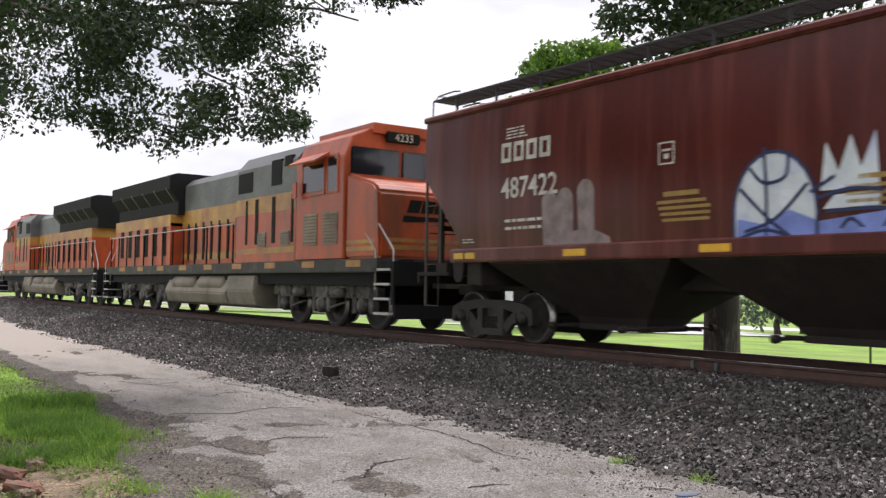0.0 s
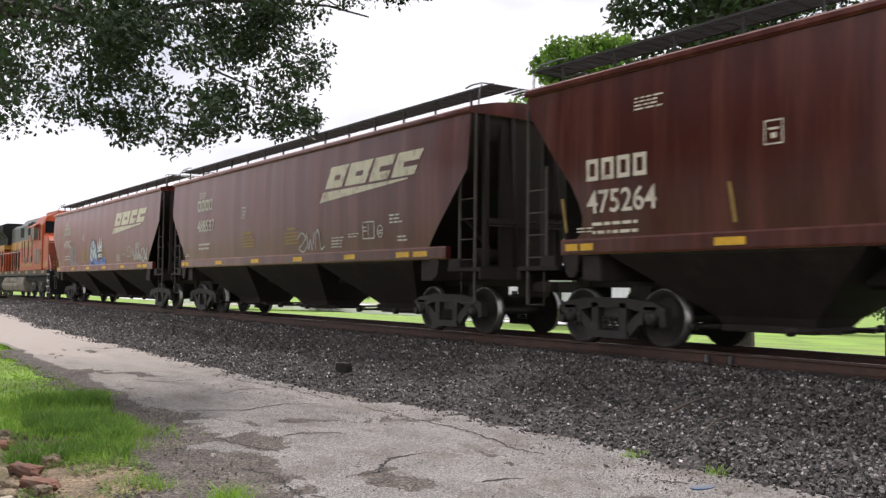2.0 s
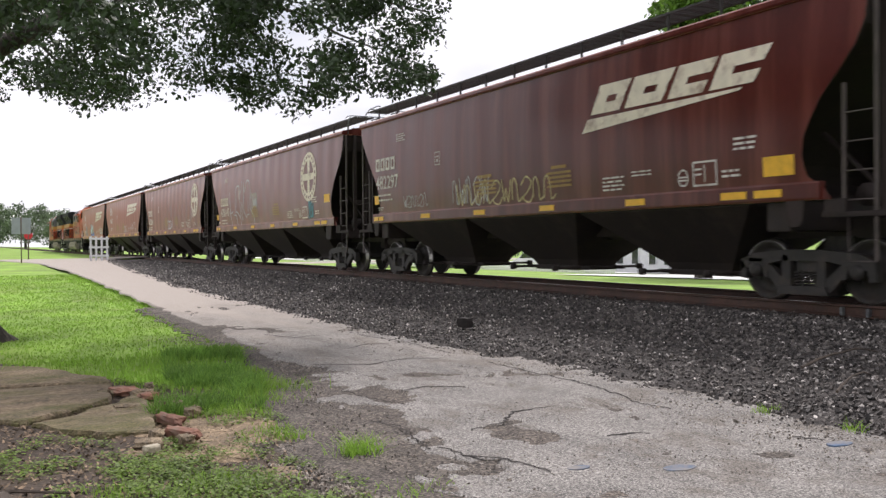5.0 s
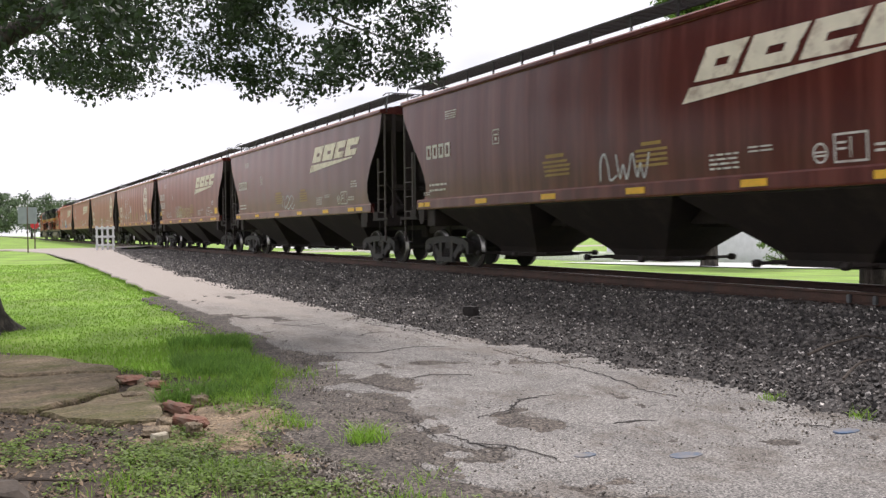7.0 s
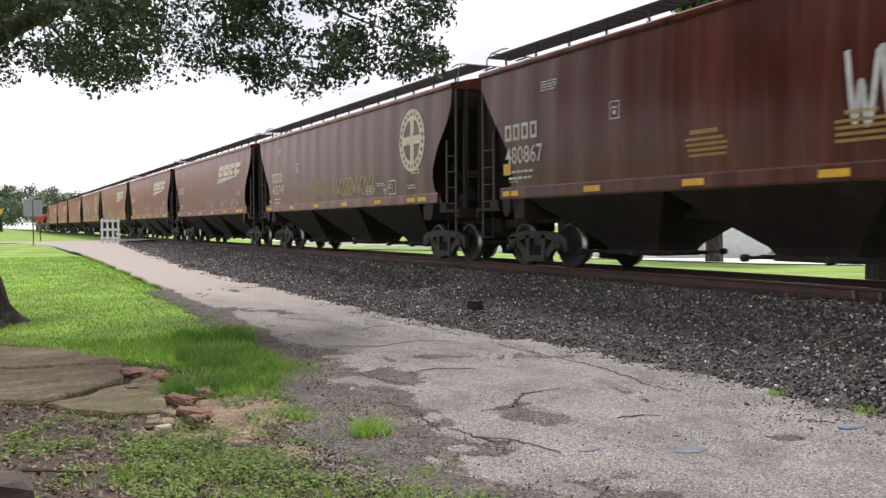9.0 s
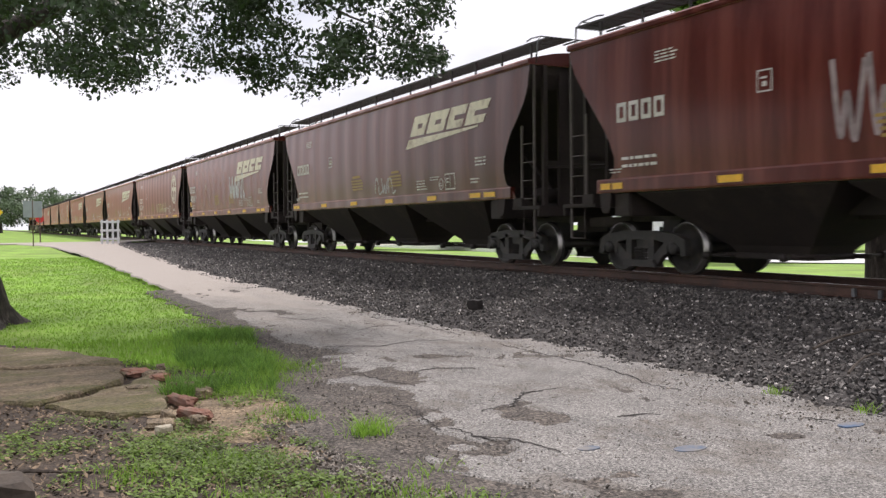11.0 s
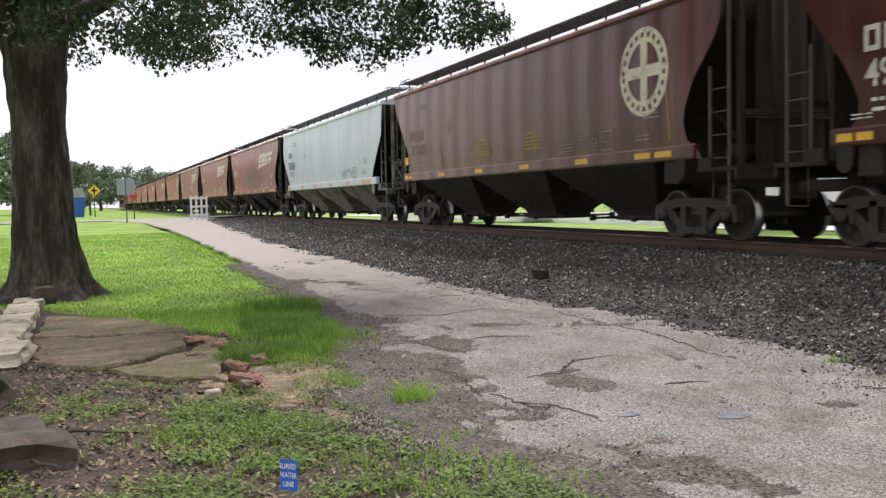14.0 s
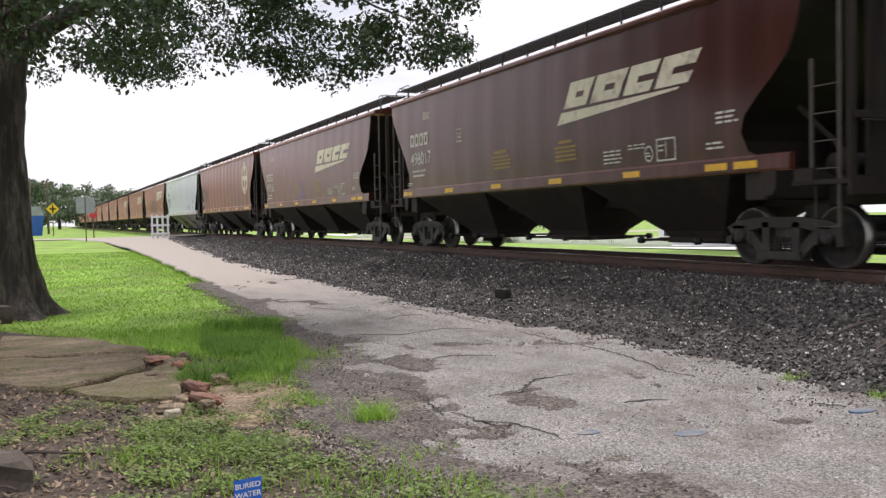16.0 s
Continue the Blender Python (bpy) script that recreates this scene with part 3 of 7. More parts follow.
def build_body(bm, shape="arched"):
    """Bulging side sheets closed by sloping end sheets."""
    ny = 14
    rings = []
    for z in FZ:
        w, a, b = half_width(z), front_edge(z, shape), rear_edge(z, shape)
        inset_f = float(np.interp(z, [1.44, 3.5, 4.2], [1.6, 0.10, 0.04]))
        inset_r = float(np.interp(z, [1.44, 3.8, 4.2], [1.6, 0.10, 0.04]))
        ring = []
        for s in (-1, 1):
            ys = np.linspace(a, b, ny)
            if s == 1:
                ys = ys[::-1]
            ring += [bm.verts.new((s * w, y, z)) for y in ys]
            yy, ins = (b, inset_r) if s == -1 else (a, -inset_f)
            ring += [bm.verts.new((s * (w - 0.05), yy + ins * 0.05, z)), bm.verts.new((s * (w - 0.12), yy + ins, z)), bm.verts.new((-s * (w - 0.12), yy + ins, z)), bm.verts.new((-s * (w - 0.05), yy + ins * 0.05, z))]
        rings.append(ring)
    n = len(rings[0])
    for r0, r1 in zip(rings, rings[1:]):
        for k in range(n):
            f = bm.faces.new((r0[k], r0[(k + 1) % n], r1[(k + 1) % n], r1[k]))
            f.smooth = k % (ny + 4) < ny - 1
            # end faces take the second material, with the shade in its colour
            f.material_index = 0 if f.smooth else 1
            if k % (ny + 4) in (0, ny - 1):
                for ed in f.edges:
                    if {v for v in ed.verts} == {r0[k], r1[k]}:
                        ed.smooth = False
    bm.faces.new(rings[0])
    bm.faces.new(rings[-1])


def build_roof(bm):
    """Arched roof with a rolled lip along each side and a hatch trough."""
    prof = [(-1.60, 4.17), (-1.625, 4.20), (-1.625, 4.26), (-1.60, 4.29), (-1.54, 4.30), (-1.0, 4.42), (-0.42, 4.48), (0.42, 4.48), (1.0, 4.42), (1.54, 4.30), (1.60, 4.29), (1.625, 4.26), (1.625, 4.20), (1.60, 4.17)]
    prism(bm, prof, "y", 0.03, -SIDE - 0.03)


def build_sill(bm):
    for s in (-1, 1):
        prism(bm, [(s * 1.50, 1.44), (s * 1.615, 1.44), (s * 1.62, 1.47), (s * 1.62, 1.66), (s * 1.59, 1.69), (s * 1.50, 1.69)], "y", -0.90, -SIDE + 0.72)


def build_boards(bm):
    """Roof walkways on brackets: open grating with long and cross bars."""
    for s in (-1, 1):
        for i in range(7):
            x = s * (0.72 + i * 0.085)
            box(bm, x - 0.014, x + 0.014, -SIDE - 0.25, 0.25, 4.68, 4.71)
        box(bm, *(sorted((s * 1.24, s * 1.265))), -SIDE - 0.25, 0.25, 4.675, 4.715)
        box(bm, *(sorted((s * 0.68, s * 0.70))), -SIDE - 0.25, 0.25, 4.675, 4.715)
        y = 0.2
        while y > -SIDE - 0.2:
            box(bm, *(sorted((s * 0.69, s * 1.25))), y - 0.01, y + 0.01, 4.685, 4.705)
            y -= 0.28
        y = -0.5
        while y > -SIDE:
            prism(bm, [(s * 1.21, 4.36), (s * 1.25, 4.36), (s * 1.25, 4.68), (s * 1.21, 4.68)], "y", y, y - 0.035)
            y -= 1.21
    for y0, y1 in ((0.25, -0.30), (-SIDE - 0.25, -SIDE + 0.30)):
        for i in range(9):
            x = -0.68 + i * 0.17
            box(bm, x - 0.016, x + 0.016, min(y0, y1), max(y0, y1), 4.68, 4.71)


def build_hatches(bm):
    box(bm, -0.46, 0.46, -SIDE + 0.8, -0.8, 4.46, 4.60, bevel=0.03)
    for i in range(5):
        y = -1.6 - i * 3.3
        box(bm, -0.50, 0.50, y - 0.03, y + 0.03, 4.47, 4.64)


BAYS = (-3.95, -8.25, -12.55)


def build_bay(bm):
    """One hopper: a tapering chute from the sill down to the outlet."""
    top = [(-1.50, 2.12), (1.50, 2.12), (1.50, -2.12), (-1.50, -2.12)]
    mid = [(-1.48, 2.06), (1.48, 2.06), (1.48, -2.06), (-1.48, -2.06)]
    low = [(-0.55, 0.84), (0.55, 0.84), (0.55, -0.84), (-0.55, -0.84)]
    neck = [(-0.48, 0.74), (0.48, 0.74), (0.48, -0.74), (-0.48, -0.74)]
    lv = [[bm.verts.new((x, y, z)) for x, y in ring] for ring, z in ((top, 1.50), (mid, 1.40), (low, 0.52), (neck, 0.40))]
    for a, b in zip(lv, lv[1:]):
        for k in range(4):
            bm.faces.new((a[k], a[(k + 1) % 4], b[(k + 1) % 4], b[k]))
    bm.faces.new(lv[0])
    bm.faces.new(lv[-1])


def build_gate(bm):
    """Sliding outlet gate with its frame and crank shafts."""
    box(bm, -0.52, 0.52, -0.76, 0.76, 0.30, 0.40, bevel=0.01)
    for y in (-0.80, 0.80):
        tube(bm, [(-1.10, y, 0.36), (1.10, y, 0.36)], 0.03)
        for s in (-1, 1):
            tube(bm, [(s * 1.03, y, 0.36), (s * 1.14, y, 0.36)], 0.06, 8)
    for s in (-1, 1):
        box(bm, *sorted((s * 0.40, s * 0.46)), -1.10, 1.10, 0.32, 0.39)


def build_centre_sill(bm):
    box(bm, -0.26, 0.26, -SIDE + 0.2, -0.2, 0.92, 1.30, bevel=0.02)
    for y, d in ((-0.2, 1), (-SIDE + 0.2, -1)):
        box(bm, -0.2, 0.2, min(y, y + d * 0.95), max(y, y + d * 0.95), 0.82, 1.02, bevel=0.03)
        box(bm, -0.28, 0.28, min(y, y + d * 0.35), max(y, y + d * 0.35), 0.72, 1.12, bevel=0.03)
    for y in (-6.1, -10.4):
        prism(bm, [(y - 0.9, 1.44), (y - 0.6, 0.98), (y + 0.6, 0.98), (y + 0.9, 1.44)], "x", -0.60, 0.60)
    for y in (-1.5, -SIDE + 1.5):
        box(bm, -1.52, 1.52, y - 0.22, y + 0.22, 1.02, 1.44, bevel=0.02)


def end_platform(w, m, grey):
    """End platform with its posts, braces, tie-down plates and brake gear."""
    # platforms of coloured wagons share the end sheets' painted-in shade
    mt, tag = (M["hopper_grey"], "grey") if grey else (M["end_shade"], "dark")

    def deck(bm):
        box(bm, -1.55, 1.55, -0.75, 0.30, 1.20, 1.27, bevel=0.01)
        box(bm, -1.55, 1.55, 0.22, 0.30, 1.05, 1.20, bevel=0.01)
    d = part("end_platform", cached("end_platform/" + tag, deck, [mt]), None, w, m=m)

    def sub(name, build):
        part(name, cached(name + "/" + tag, build, [mt]), None, d)
    for s in (-1, 1):
        sd = tag + str(s)
        part("end_post", cached("end_post/" + sd, lambda bm: tube(bm, [(s * 0.55, 0.10, 1.25), (s * 0.55, -0.02, 4.18)], 0.05, 6), [mt]), None, d)
        part("corner_post", cached("corner_post/" + sd, lambda bm: box(bm, s * 1.2 - 0.05, s * 1.2 + 0.05, -0.06, 0.03, 1.27, 4.17), [mt]), None, d)
        part("brace", cached("brace/" + sd, lambda bm: tube(bm, [(s * 0.55, -0.2, 1.25), (s * 0.95, -1.2, 2.4)], 0.04, 6), [mt]), None, d)
        part("jacking_pad", cached("jacking_pad/" + sd, lambda bm: box(bm, *sorted((s * 1.42, s * 1.56)), -0.70, -0.35, 1.24, 1.44, bevel=0.01), [mt]), None, d)
        # tie-down plate with its eye below the sill
        part("tie_down", cached("tie_down/" + sd, lambda bm: prism(bm, [(-1.30, 1.46), (-0.97, 1.46), (-1.01, 1.16), (-1.07, 1.08), (-1.20, 1.08), (-1.26, 1.16)], "x", s * 1.57, s * 1.61), [mt]), None, d)
    # added sheet that blocks the sky seen through the gap between wagons
    sub("bulkhead", lambda bm: box(bm, -0.80, 0.80, -0.14, -0.06, 1.27, 4.19))
    sub("cross_bar", lambda bm: box(bm, -1.2, 1.2, 0.03, 0.10, 2.10, 2.20))
    sub("grab_bar", lambda bm: tube(bm, [(-1.3, 0.25, 2.05), (1.3, 0.25, 2.05)], 0.016))
    sub("brake_box", lambda bm: box(bm, -0.3, 0.25, -0.55, -0.15, 1.27, 1.62, bevel=0.05))
    sub("air_reservoir", lambda bm: tube(bm, [(0.5, -0.40, 1.5), (1.1, -0.40, 1.5)], 0.16, 10))


def build_ladder(bm):
    """Corner ladder: two stiles and round rungs, with a hanging stirrup."""
    for y in (-0.42, 0.06):
        box(bm, -0.02, 0.02, y - 0.022, y + 0.022, 0.62 if y > 0 else 1.2, 2.95 if y < 0 else 4.15)
    for z in np.arange(1.42, 2.9, 0.38):
        tube(bm, [(0, -0.42, z), (0, 0.06, z)], 0.012, 6)
    tube(bm, [(0, 0.06, 0.62), (0, -0.36, 0.62), (0, -0.36, 1.2)], 0.013, 6)


def build_handrail(bm):
    """Bent roof-end grab rail."""
    for s in (-1, 1):
        tube(bm, [(s * 1.42, 0.02, 4.20), (s * 1.40, 0.04, 4.62), (s * 1.30, 0.0, 4.76), (s * 1.24, -0.42, 4.80), (s * 1.24, -0.62, 4.77)], 0.016, 6)
    tube(bm, [(-1.30, 0.0, 4.76), (1.30, 0.0, 4.76)], 0.014, 6)


def build_bolster(bm):
    box(bm, -1.02, 1.02, -0.20, 0.20, 0.42, 0.72, bevel=0.03)
    box(bm, -0.35, 0.35, -0.26, 0.26, 0.68, 0.95, bevel=0.03)
    for s in (-1, 1):
        for y in (-0.13, 0, 0.13):
            pts = [(s * 1.02 + 0.055 * math.cos(k * 1.05), y + 0.055 * math.sin(k * 1.05), 0.24 + k * 0.0075) for k in range(30)]
            tube(bm, pts, 0.014, 5)
    for y in (-0.45, 0.45):
        box(bm, -0.85, 0.85, y - 0.05, y + 0.05, 0.36, 0.44)
    # brake beams and shoes
        for s in (-1, 1):
            box(bm, *sorted((s * 0.68, s * 0.80)), y * 0.98 - 0.05, y * 0.98 + 0.05, 0.28, 0.58, bevel=0.02)


def build_sideframe(bm):
    """Cast frame: arched top chord, two windows, spring nest and axle-box jaws."""
    t = 0.07
    top = [(-1.17, 0.60), (-0.95, 0.70), (-0.35, 0.76), (0.35, 0.76), (0.95, 0.70), (1.17, 0.60), (1.17, 0.46), (0.92, 0.50), (0.40, 0.60), (-0.40, 0.60), (-0.92, 0.50), (-1.17, 0.46)]
    prism(bm, top, "x", -t, t)
    for s in (-1, 1):
        prism(bm, [(s * 0.88, 0.60), (s * 0.70, 0.60), (s * 0.30, 0.28), (s * 0.30, 0.13), (s * 0.42, 0.13)], "x", -t * 0.8, t * 0.8)
        prism(bm, [(s * 0.38, 0.68), (s * 0.24, 0.68), (s * 0.22, 0.20), (s * 0.38, 0.20)], "x", -t, t)
        prism(bm, [(s * 1.17, 0.62), (s * 1.19, 0.34), (s * 1.08, 0.32), (s * 1.05, 0.46)], "x", -t, t)
        prism(bm, [(s * 0.74, 0.55), (s * 0.72, 0.36), (s * 0.66, 0.34), (s * 0.64, 0.56)], "x", -t, t)
        box(bm, -t, t, s * 0.89 - 0.17, s * 0.89 + 0.17, 0.55, 0.66, bevel=0.03)
    prism(bm, [(-0.45, 0.12), (0.45, 0.12), (0.40, 0.24), (-0.40, 0.24)], "x", -t * 1.6, t * 1.6)


def build_wheelset(bm, r=0.457):
    for s in (-1, 1):
        prof = [(s * 0.665, r + 0.028), (s * 0.695, r + 0.024), (s * 0.71, r), (s * 0.80, r - 0.004), (s * 0.805, r - 0.02), (s * 0.795, r - 0.075), (s * 0.74, r - 0.10), (s * 0.72, r * 0.55), (s * 0.76, 0.16), (s * 0.82, 0.13), (s * 0.82, 0.085)]
        lathe(bm, prof, "x", 28, mis=[0, 0, 1, 1, 0, 0, 0, 0, 0, 0])
        lathe(bm, [(s * 0.665, r + 0.028), (s * 0.668, r - 0.075), (s * 0.70, r - 0.10), (s * 0.69, 0.16), (s * 0.66, 0.10)], "x", 28)
        # balance marks cast in the web
        for k in range(3):
            a = 2.094 * k
            box(bm, *sorted((s * 0.728, s * 0.745)), 0.28 * math.cos(a) - 0.03, 0.28 * math.cos(a) + 0.03, 0.28 * math.sin(a) - 0.03, 0.28 * math.sin(a) + 0.03)
    lathe(bm, [(-0.98, 0.075), (-0.80, 0.085), (0.80, 0.085), (0.98, 0.075)], "x", 12)


WHEELS = []


def truck(parent, y):
    t = part("truck", cached("bolster", build_bolster, [M["cast"]]), None, parent, "cast-steel two-axle truck", pose(0, y, 0))
    for s in (-1, 1):
        part("sideframe", cached("sideframe", build_sideframe, [M["cast"]]), None, t, m=pose(s * 1.02, 0, 0, 0, 0, 0 if s > 0 else 180))
        for d in (-0.89, 0.89):
            part("bearing_cap", cached("bearing_cap", lambda bm: lathe(bm, [(-0.10, 0.11), (0.03, 0.115), (0.07, 0.10), (0.09, 0.05)], "x", 12), [M["cast"]]), None, t, m=pose(s * 1.05, d, 0.457, 0, 0, 0 if s > 0 else 180))
    for d in (-0.89, 0.89):
        w = part("wheelset", cached("wheelset", build_wheelset, [M["cast"], M["tread"]]), None, t, "wheel pair with bright rolled rims", pose(0, d, 0.457))
        WHEELS.append((w, ("wagon", d), 0.457))
    return t


def skin(me, off=0.011):
    """Bends flat lettering, drawn in y and z, onto the wagon's near side."""
    for v in me.vertices:
        v.co.x = -(half_width(v.co.z) + off)
    me.update()
    return me


def flat_mesh(name, polys, mat, off=0.011, bend=True):
    """Thin painted shapes in the (y, z) plane of a wagon's near side."""
    bm = bmesh.new()
    for poly in polys:
        vs = [bm.verts.new((0, y, z)) for y, z in poly]
        bm.faces.new(vs)
    me = bpy.data.meshes.new(name)
    bm.to_mesh(me)
    bm.free()
    me.materials.append(mat)
    return skin(me, off) if bend else me


def text_polys(name, body, size, y, z, mat, off=0.011, shear=0.0, bold=0.0, squeeze=1.0):
    """Stencilled figures on the near side, reading along the wagon from its front end."""
    cu = bpy.data.curves.new(name, "FONT")
    cu.body, cu.size, cu.shear, cu.offset = body, size, shear, bold
    cu.resolution_u = 3
    ob = new(name, cu)
    me = bpy.data.meshes.new_from_object(ob.evaluated_get(bpy.context.evaluated_depsgraph_get()))
    bpy.data.objects.remove(ob)
    me.name = name
    for v in me.vertices:
        v.co = Vector((0, y - v.co.x * squeeze, z + v.co.y))
    me.materials.clear()
    me.materials.append(mat)
    return skin(me, off)


def rect(y, z, w, h):
    return [(y, z), (y - w, z), (y - w, z + h), (y, z + h)]


def lines_of(y, z, w, n, rnd, h=0.035, step=0.075):
    """Rows of short bars for small print that cannot be read."""
    out = []
    for i in range(n):
        a = y
        while a > y - w + 0.08:
            l = rnd.uniform(0.06, 0.22)
            out.append(rect(a, z - i * step, min(l, a - (y - w)), h))
            a -= l + 0.04
    return out


def hopper_wagon(k, paint, number, logo, hopper="under", mark="white", label="", seed=0, shape="arched"):
    rnd = random.Random(100 + k + seed)
    w = thing("hopper_wagon", label or "faded maroon covered hopper wagon on the railway track", "freight wagon", group="hopper wagons of the train")
    pm, um = M[paint], M[hopper]
    part("body", cached("body/" + paint + shape, lambda bm: build_body(bm, shape), [pm, M["end_shade"]]), None, w)
    part("roof", cached("roof/" + paint, build_roof, [pm]), None, w)
    part("side_sill", cached("side_sill/" + paint, build_sill, [pm]), None, w)
    part("running_board", cached("running_board", build_boards, [M["grating"]]), None, w, "dark open-grating roof walkway")
    part("hatch_cover", cached("hatch_cover", build_hatches, [M["grating"]]), None, w)
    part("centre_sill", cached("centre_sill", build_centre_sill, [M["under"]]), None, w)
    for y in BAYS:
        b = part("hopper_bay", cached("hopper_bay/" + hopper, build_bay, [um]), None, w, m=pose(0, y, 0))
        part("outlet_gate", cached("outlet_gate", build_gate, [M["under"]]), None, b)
    for y, r in ((0, 0), (-SIDE, 180)):
        end_platform(w, pose(0, y, 0, 0, 0, r), paint == "grey")
        part("handrail", cached("handrail", build_handrail, [M["galv"]]), None, w, m=pose(0, y, 0, 0, 0, r))
        for s in (-1, 1):
            part("ladder", cached("ladder/" + ("grey" if paint == "grey" else "dark"), build_ladder, [M["galv"] if paint == "grey" else M["ladder"]]), None, w, m=pose(s * 1.5, y, 0, 0, 0, r))
    truck(w, -1.45)
    truck(w, -SIDE + 1.45)
    DECOR(w, k, paint, number, logo, mark, rnd)
    return w


# ---- lettering and paint on the wagons ----


def smooth_line(pts, n=6):
    """A flowing line through the given points."""
    out = []
    P = [pts[0]] + list(pts) + [pts[-1]]
    for i in range(1, len(P) - 2):
        for k in range(n):
            t = k / n
            out.append(tuple(0.5 * (2 * P[i][a] + (P[i + 1][a] - P[i - 1][a]) * t + (2 * P[i - 1][a] - 5 * P[i][a] + 4 * P[i + 1][a] - P[i + 2][a]) * t * t + (3 * P[i][a] - P[i - 1][a] - 3 * P[i + 1][a] + P[i + 2][a]) * t ** 3) for a in (0, 1)))
    return out + [tuple(pts[-1])]


def ribbon(line, w):
    out = []
    for (a, b), (c, d) in zip(line, line[1:]):
        l = math.hypot(c - a, d - b) or 1
        nx, ny = -(d - b) / l * w / 2, (c - a) / l * w / 2
        ex, ey = (c - a) / l * w * 0.3, (d - b) / l * w * 0.3
        out.append([(a - ex + nx, b - ey + ny), (c + ex + nx, d + ey + ny), (c + ex - nx, d + ey - ny), (a - ex - nx, b - ey - ny)])
    return out


def ellipse(y, z, ry, rz, n=28):
    return [(y + ry * math.cos(6.2832 * k / n), z + rz * math.sin(6.2832 * k / n)) for k in range(n)]


def ring(y, z, ry, rz, w, n=32):
    a, b = ellipse(y, z, ry, rz, n), ellipse(y, z, ry - w, rz - w, n)
    return [[a[k], a[(k + 1) % n], b[(k + 1) % n], b[k]] for k in range(n)]


def scrawl(y, z, w, h, rnd, loops=5, width=0.03):
    """A run of hand-sprayed looping strokes."""
    polys = []
    for i in range(loops):
        c = y - w * (i + 0.5) / loops
        s = w / loops
        kind = rnd.randrange(3)
        if kind == 0:
            pts = [(c + 0.4 * s, z + rnd.uniform(0, 0.2) * h), (c + 0.35 * s, z + 0.8 * h), (c + 0.1 * s, z + h * rnd.uniform(0.9, 1.1)), (c - 0.1 * s, z + 0.6 * h), (c - 0.2 * s, z + 0.05 * h), (c - 0.6 * s, z + 0.2 * h)]
        elif kind == 1:
            pts = [(c + 0.5 * s, z + 0.7 * h), (c, z + h), (c - 0.45 * s, z + 0.75 * h), (c - 0.1 * s, z + 0.4 * h), (c + 0.35 * s, z + 0.15 * h), (c - 0.2 * s, z - 0.05 * h), (c - 0.6 * s, z + 0.25 * h)]
        else:
            pts = [(c + 0.4 * s, z + h), (c + 0.2 * s, z + 0.1 * h), (c, z + 0.6 * h), (c - 0.2 * s, z + 0.05 * h), (c - 0.5 * s, z + h * 0.95)]
        polys += ribbon(smooth_line(pts, 5), width)
    return polys


def tilted_letters(y, z, h, s=1.0):
    """The railway's slanted emblem as plain leaning blocks over a tapering bar."""
    polys = []
    lean = 0.55 * h
    at = y
    for w, notch in ((0.86, 0), (1.0, 1), (0.84, 2), (0.95, 3)):
        w *= s

        def q(u, v):
            return (at - u * w - lean * v, z + v * h)
        polys += [[q(0, 0), q(0.96, 0), q(1, 0.36), q(0, 0.36)], [q(0, 0.36), q(0.40, 0.36), q(0.40, 0.58), q(0, 0.58)], [q(0, 0.58), q(1, 0.58), q(1.04, 1), q(0, 1)]]
        if notch < 2:
            polys.append([q(0.72, 0.36), q(0.98, 0.36), q(0.98, 0.58), q(0.72, 0.58)])
        at -= w + 0.12 * s
    polys.append([(y + 0.28 * s, z - 0.62 * h), (y - 3.7 * s, z - 0.16 * h), (y - 3.75 * s, z - 0.08 * h), (y + 0.1 * s, z - 0.14 * h)])
    return polys


def paint(w, name, polys, mat, label="", off=0.011):
    return part(name, flat_mesh(name, polys, M[mat], off), None, w, label)


def hollow(y, z, w, h, t):
    """A plain open block: four bars round a slot."""
    return [rect(y, z, w, t), rect(y, z + h - t, w, t), rect(y, z + t, t, h - 2 * t), rect(y - w + t, z + t, t, h - 2 * t)]


# start along the side, foot of the owner's mark and foot of the number, wagon by wagon
MARKS = {1: (-2.38, 3.15, 2.53), 2: (-2.38, 3.17, 2.53), 3: (-1.5, 2.58, 2.08), 4: (-1.8, 2.54, 2.09), 5: (-1.17, 2.85, 2.36),
         8: (-1.8, 2.53, 2.07), 9: (-1.12, 2.66, 2.18), 12: (-1.4, 3.04, 2.46), 15: (-1.6, 2.86, 2.34)}


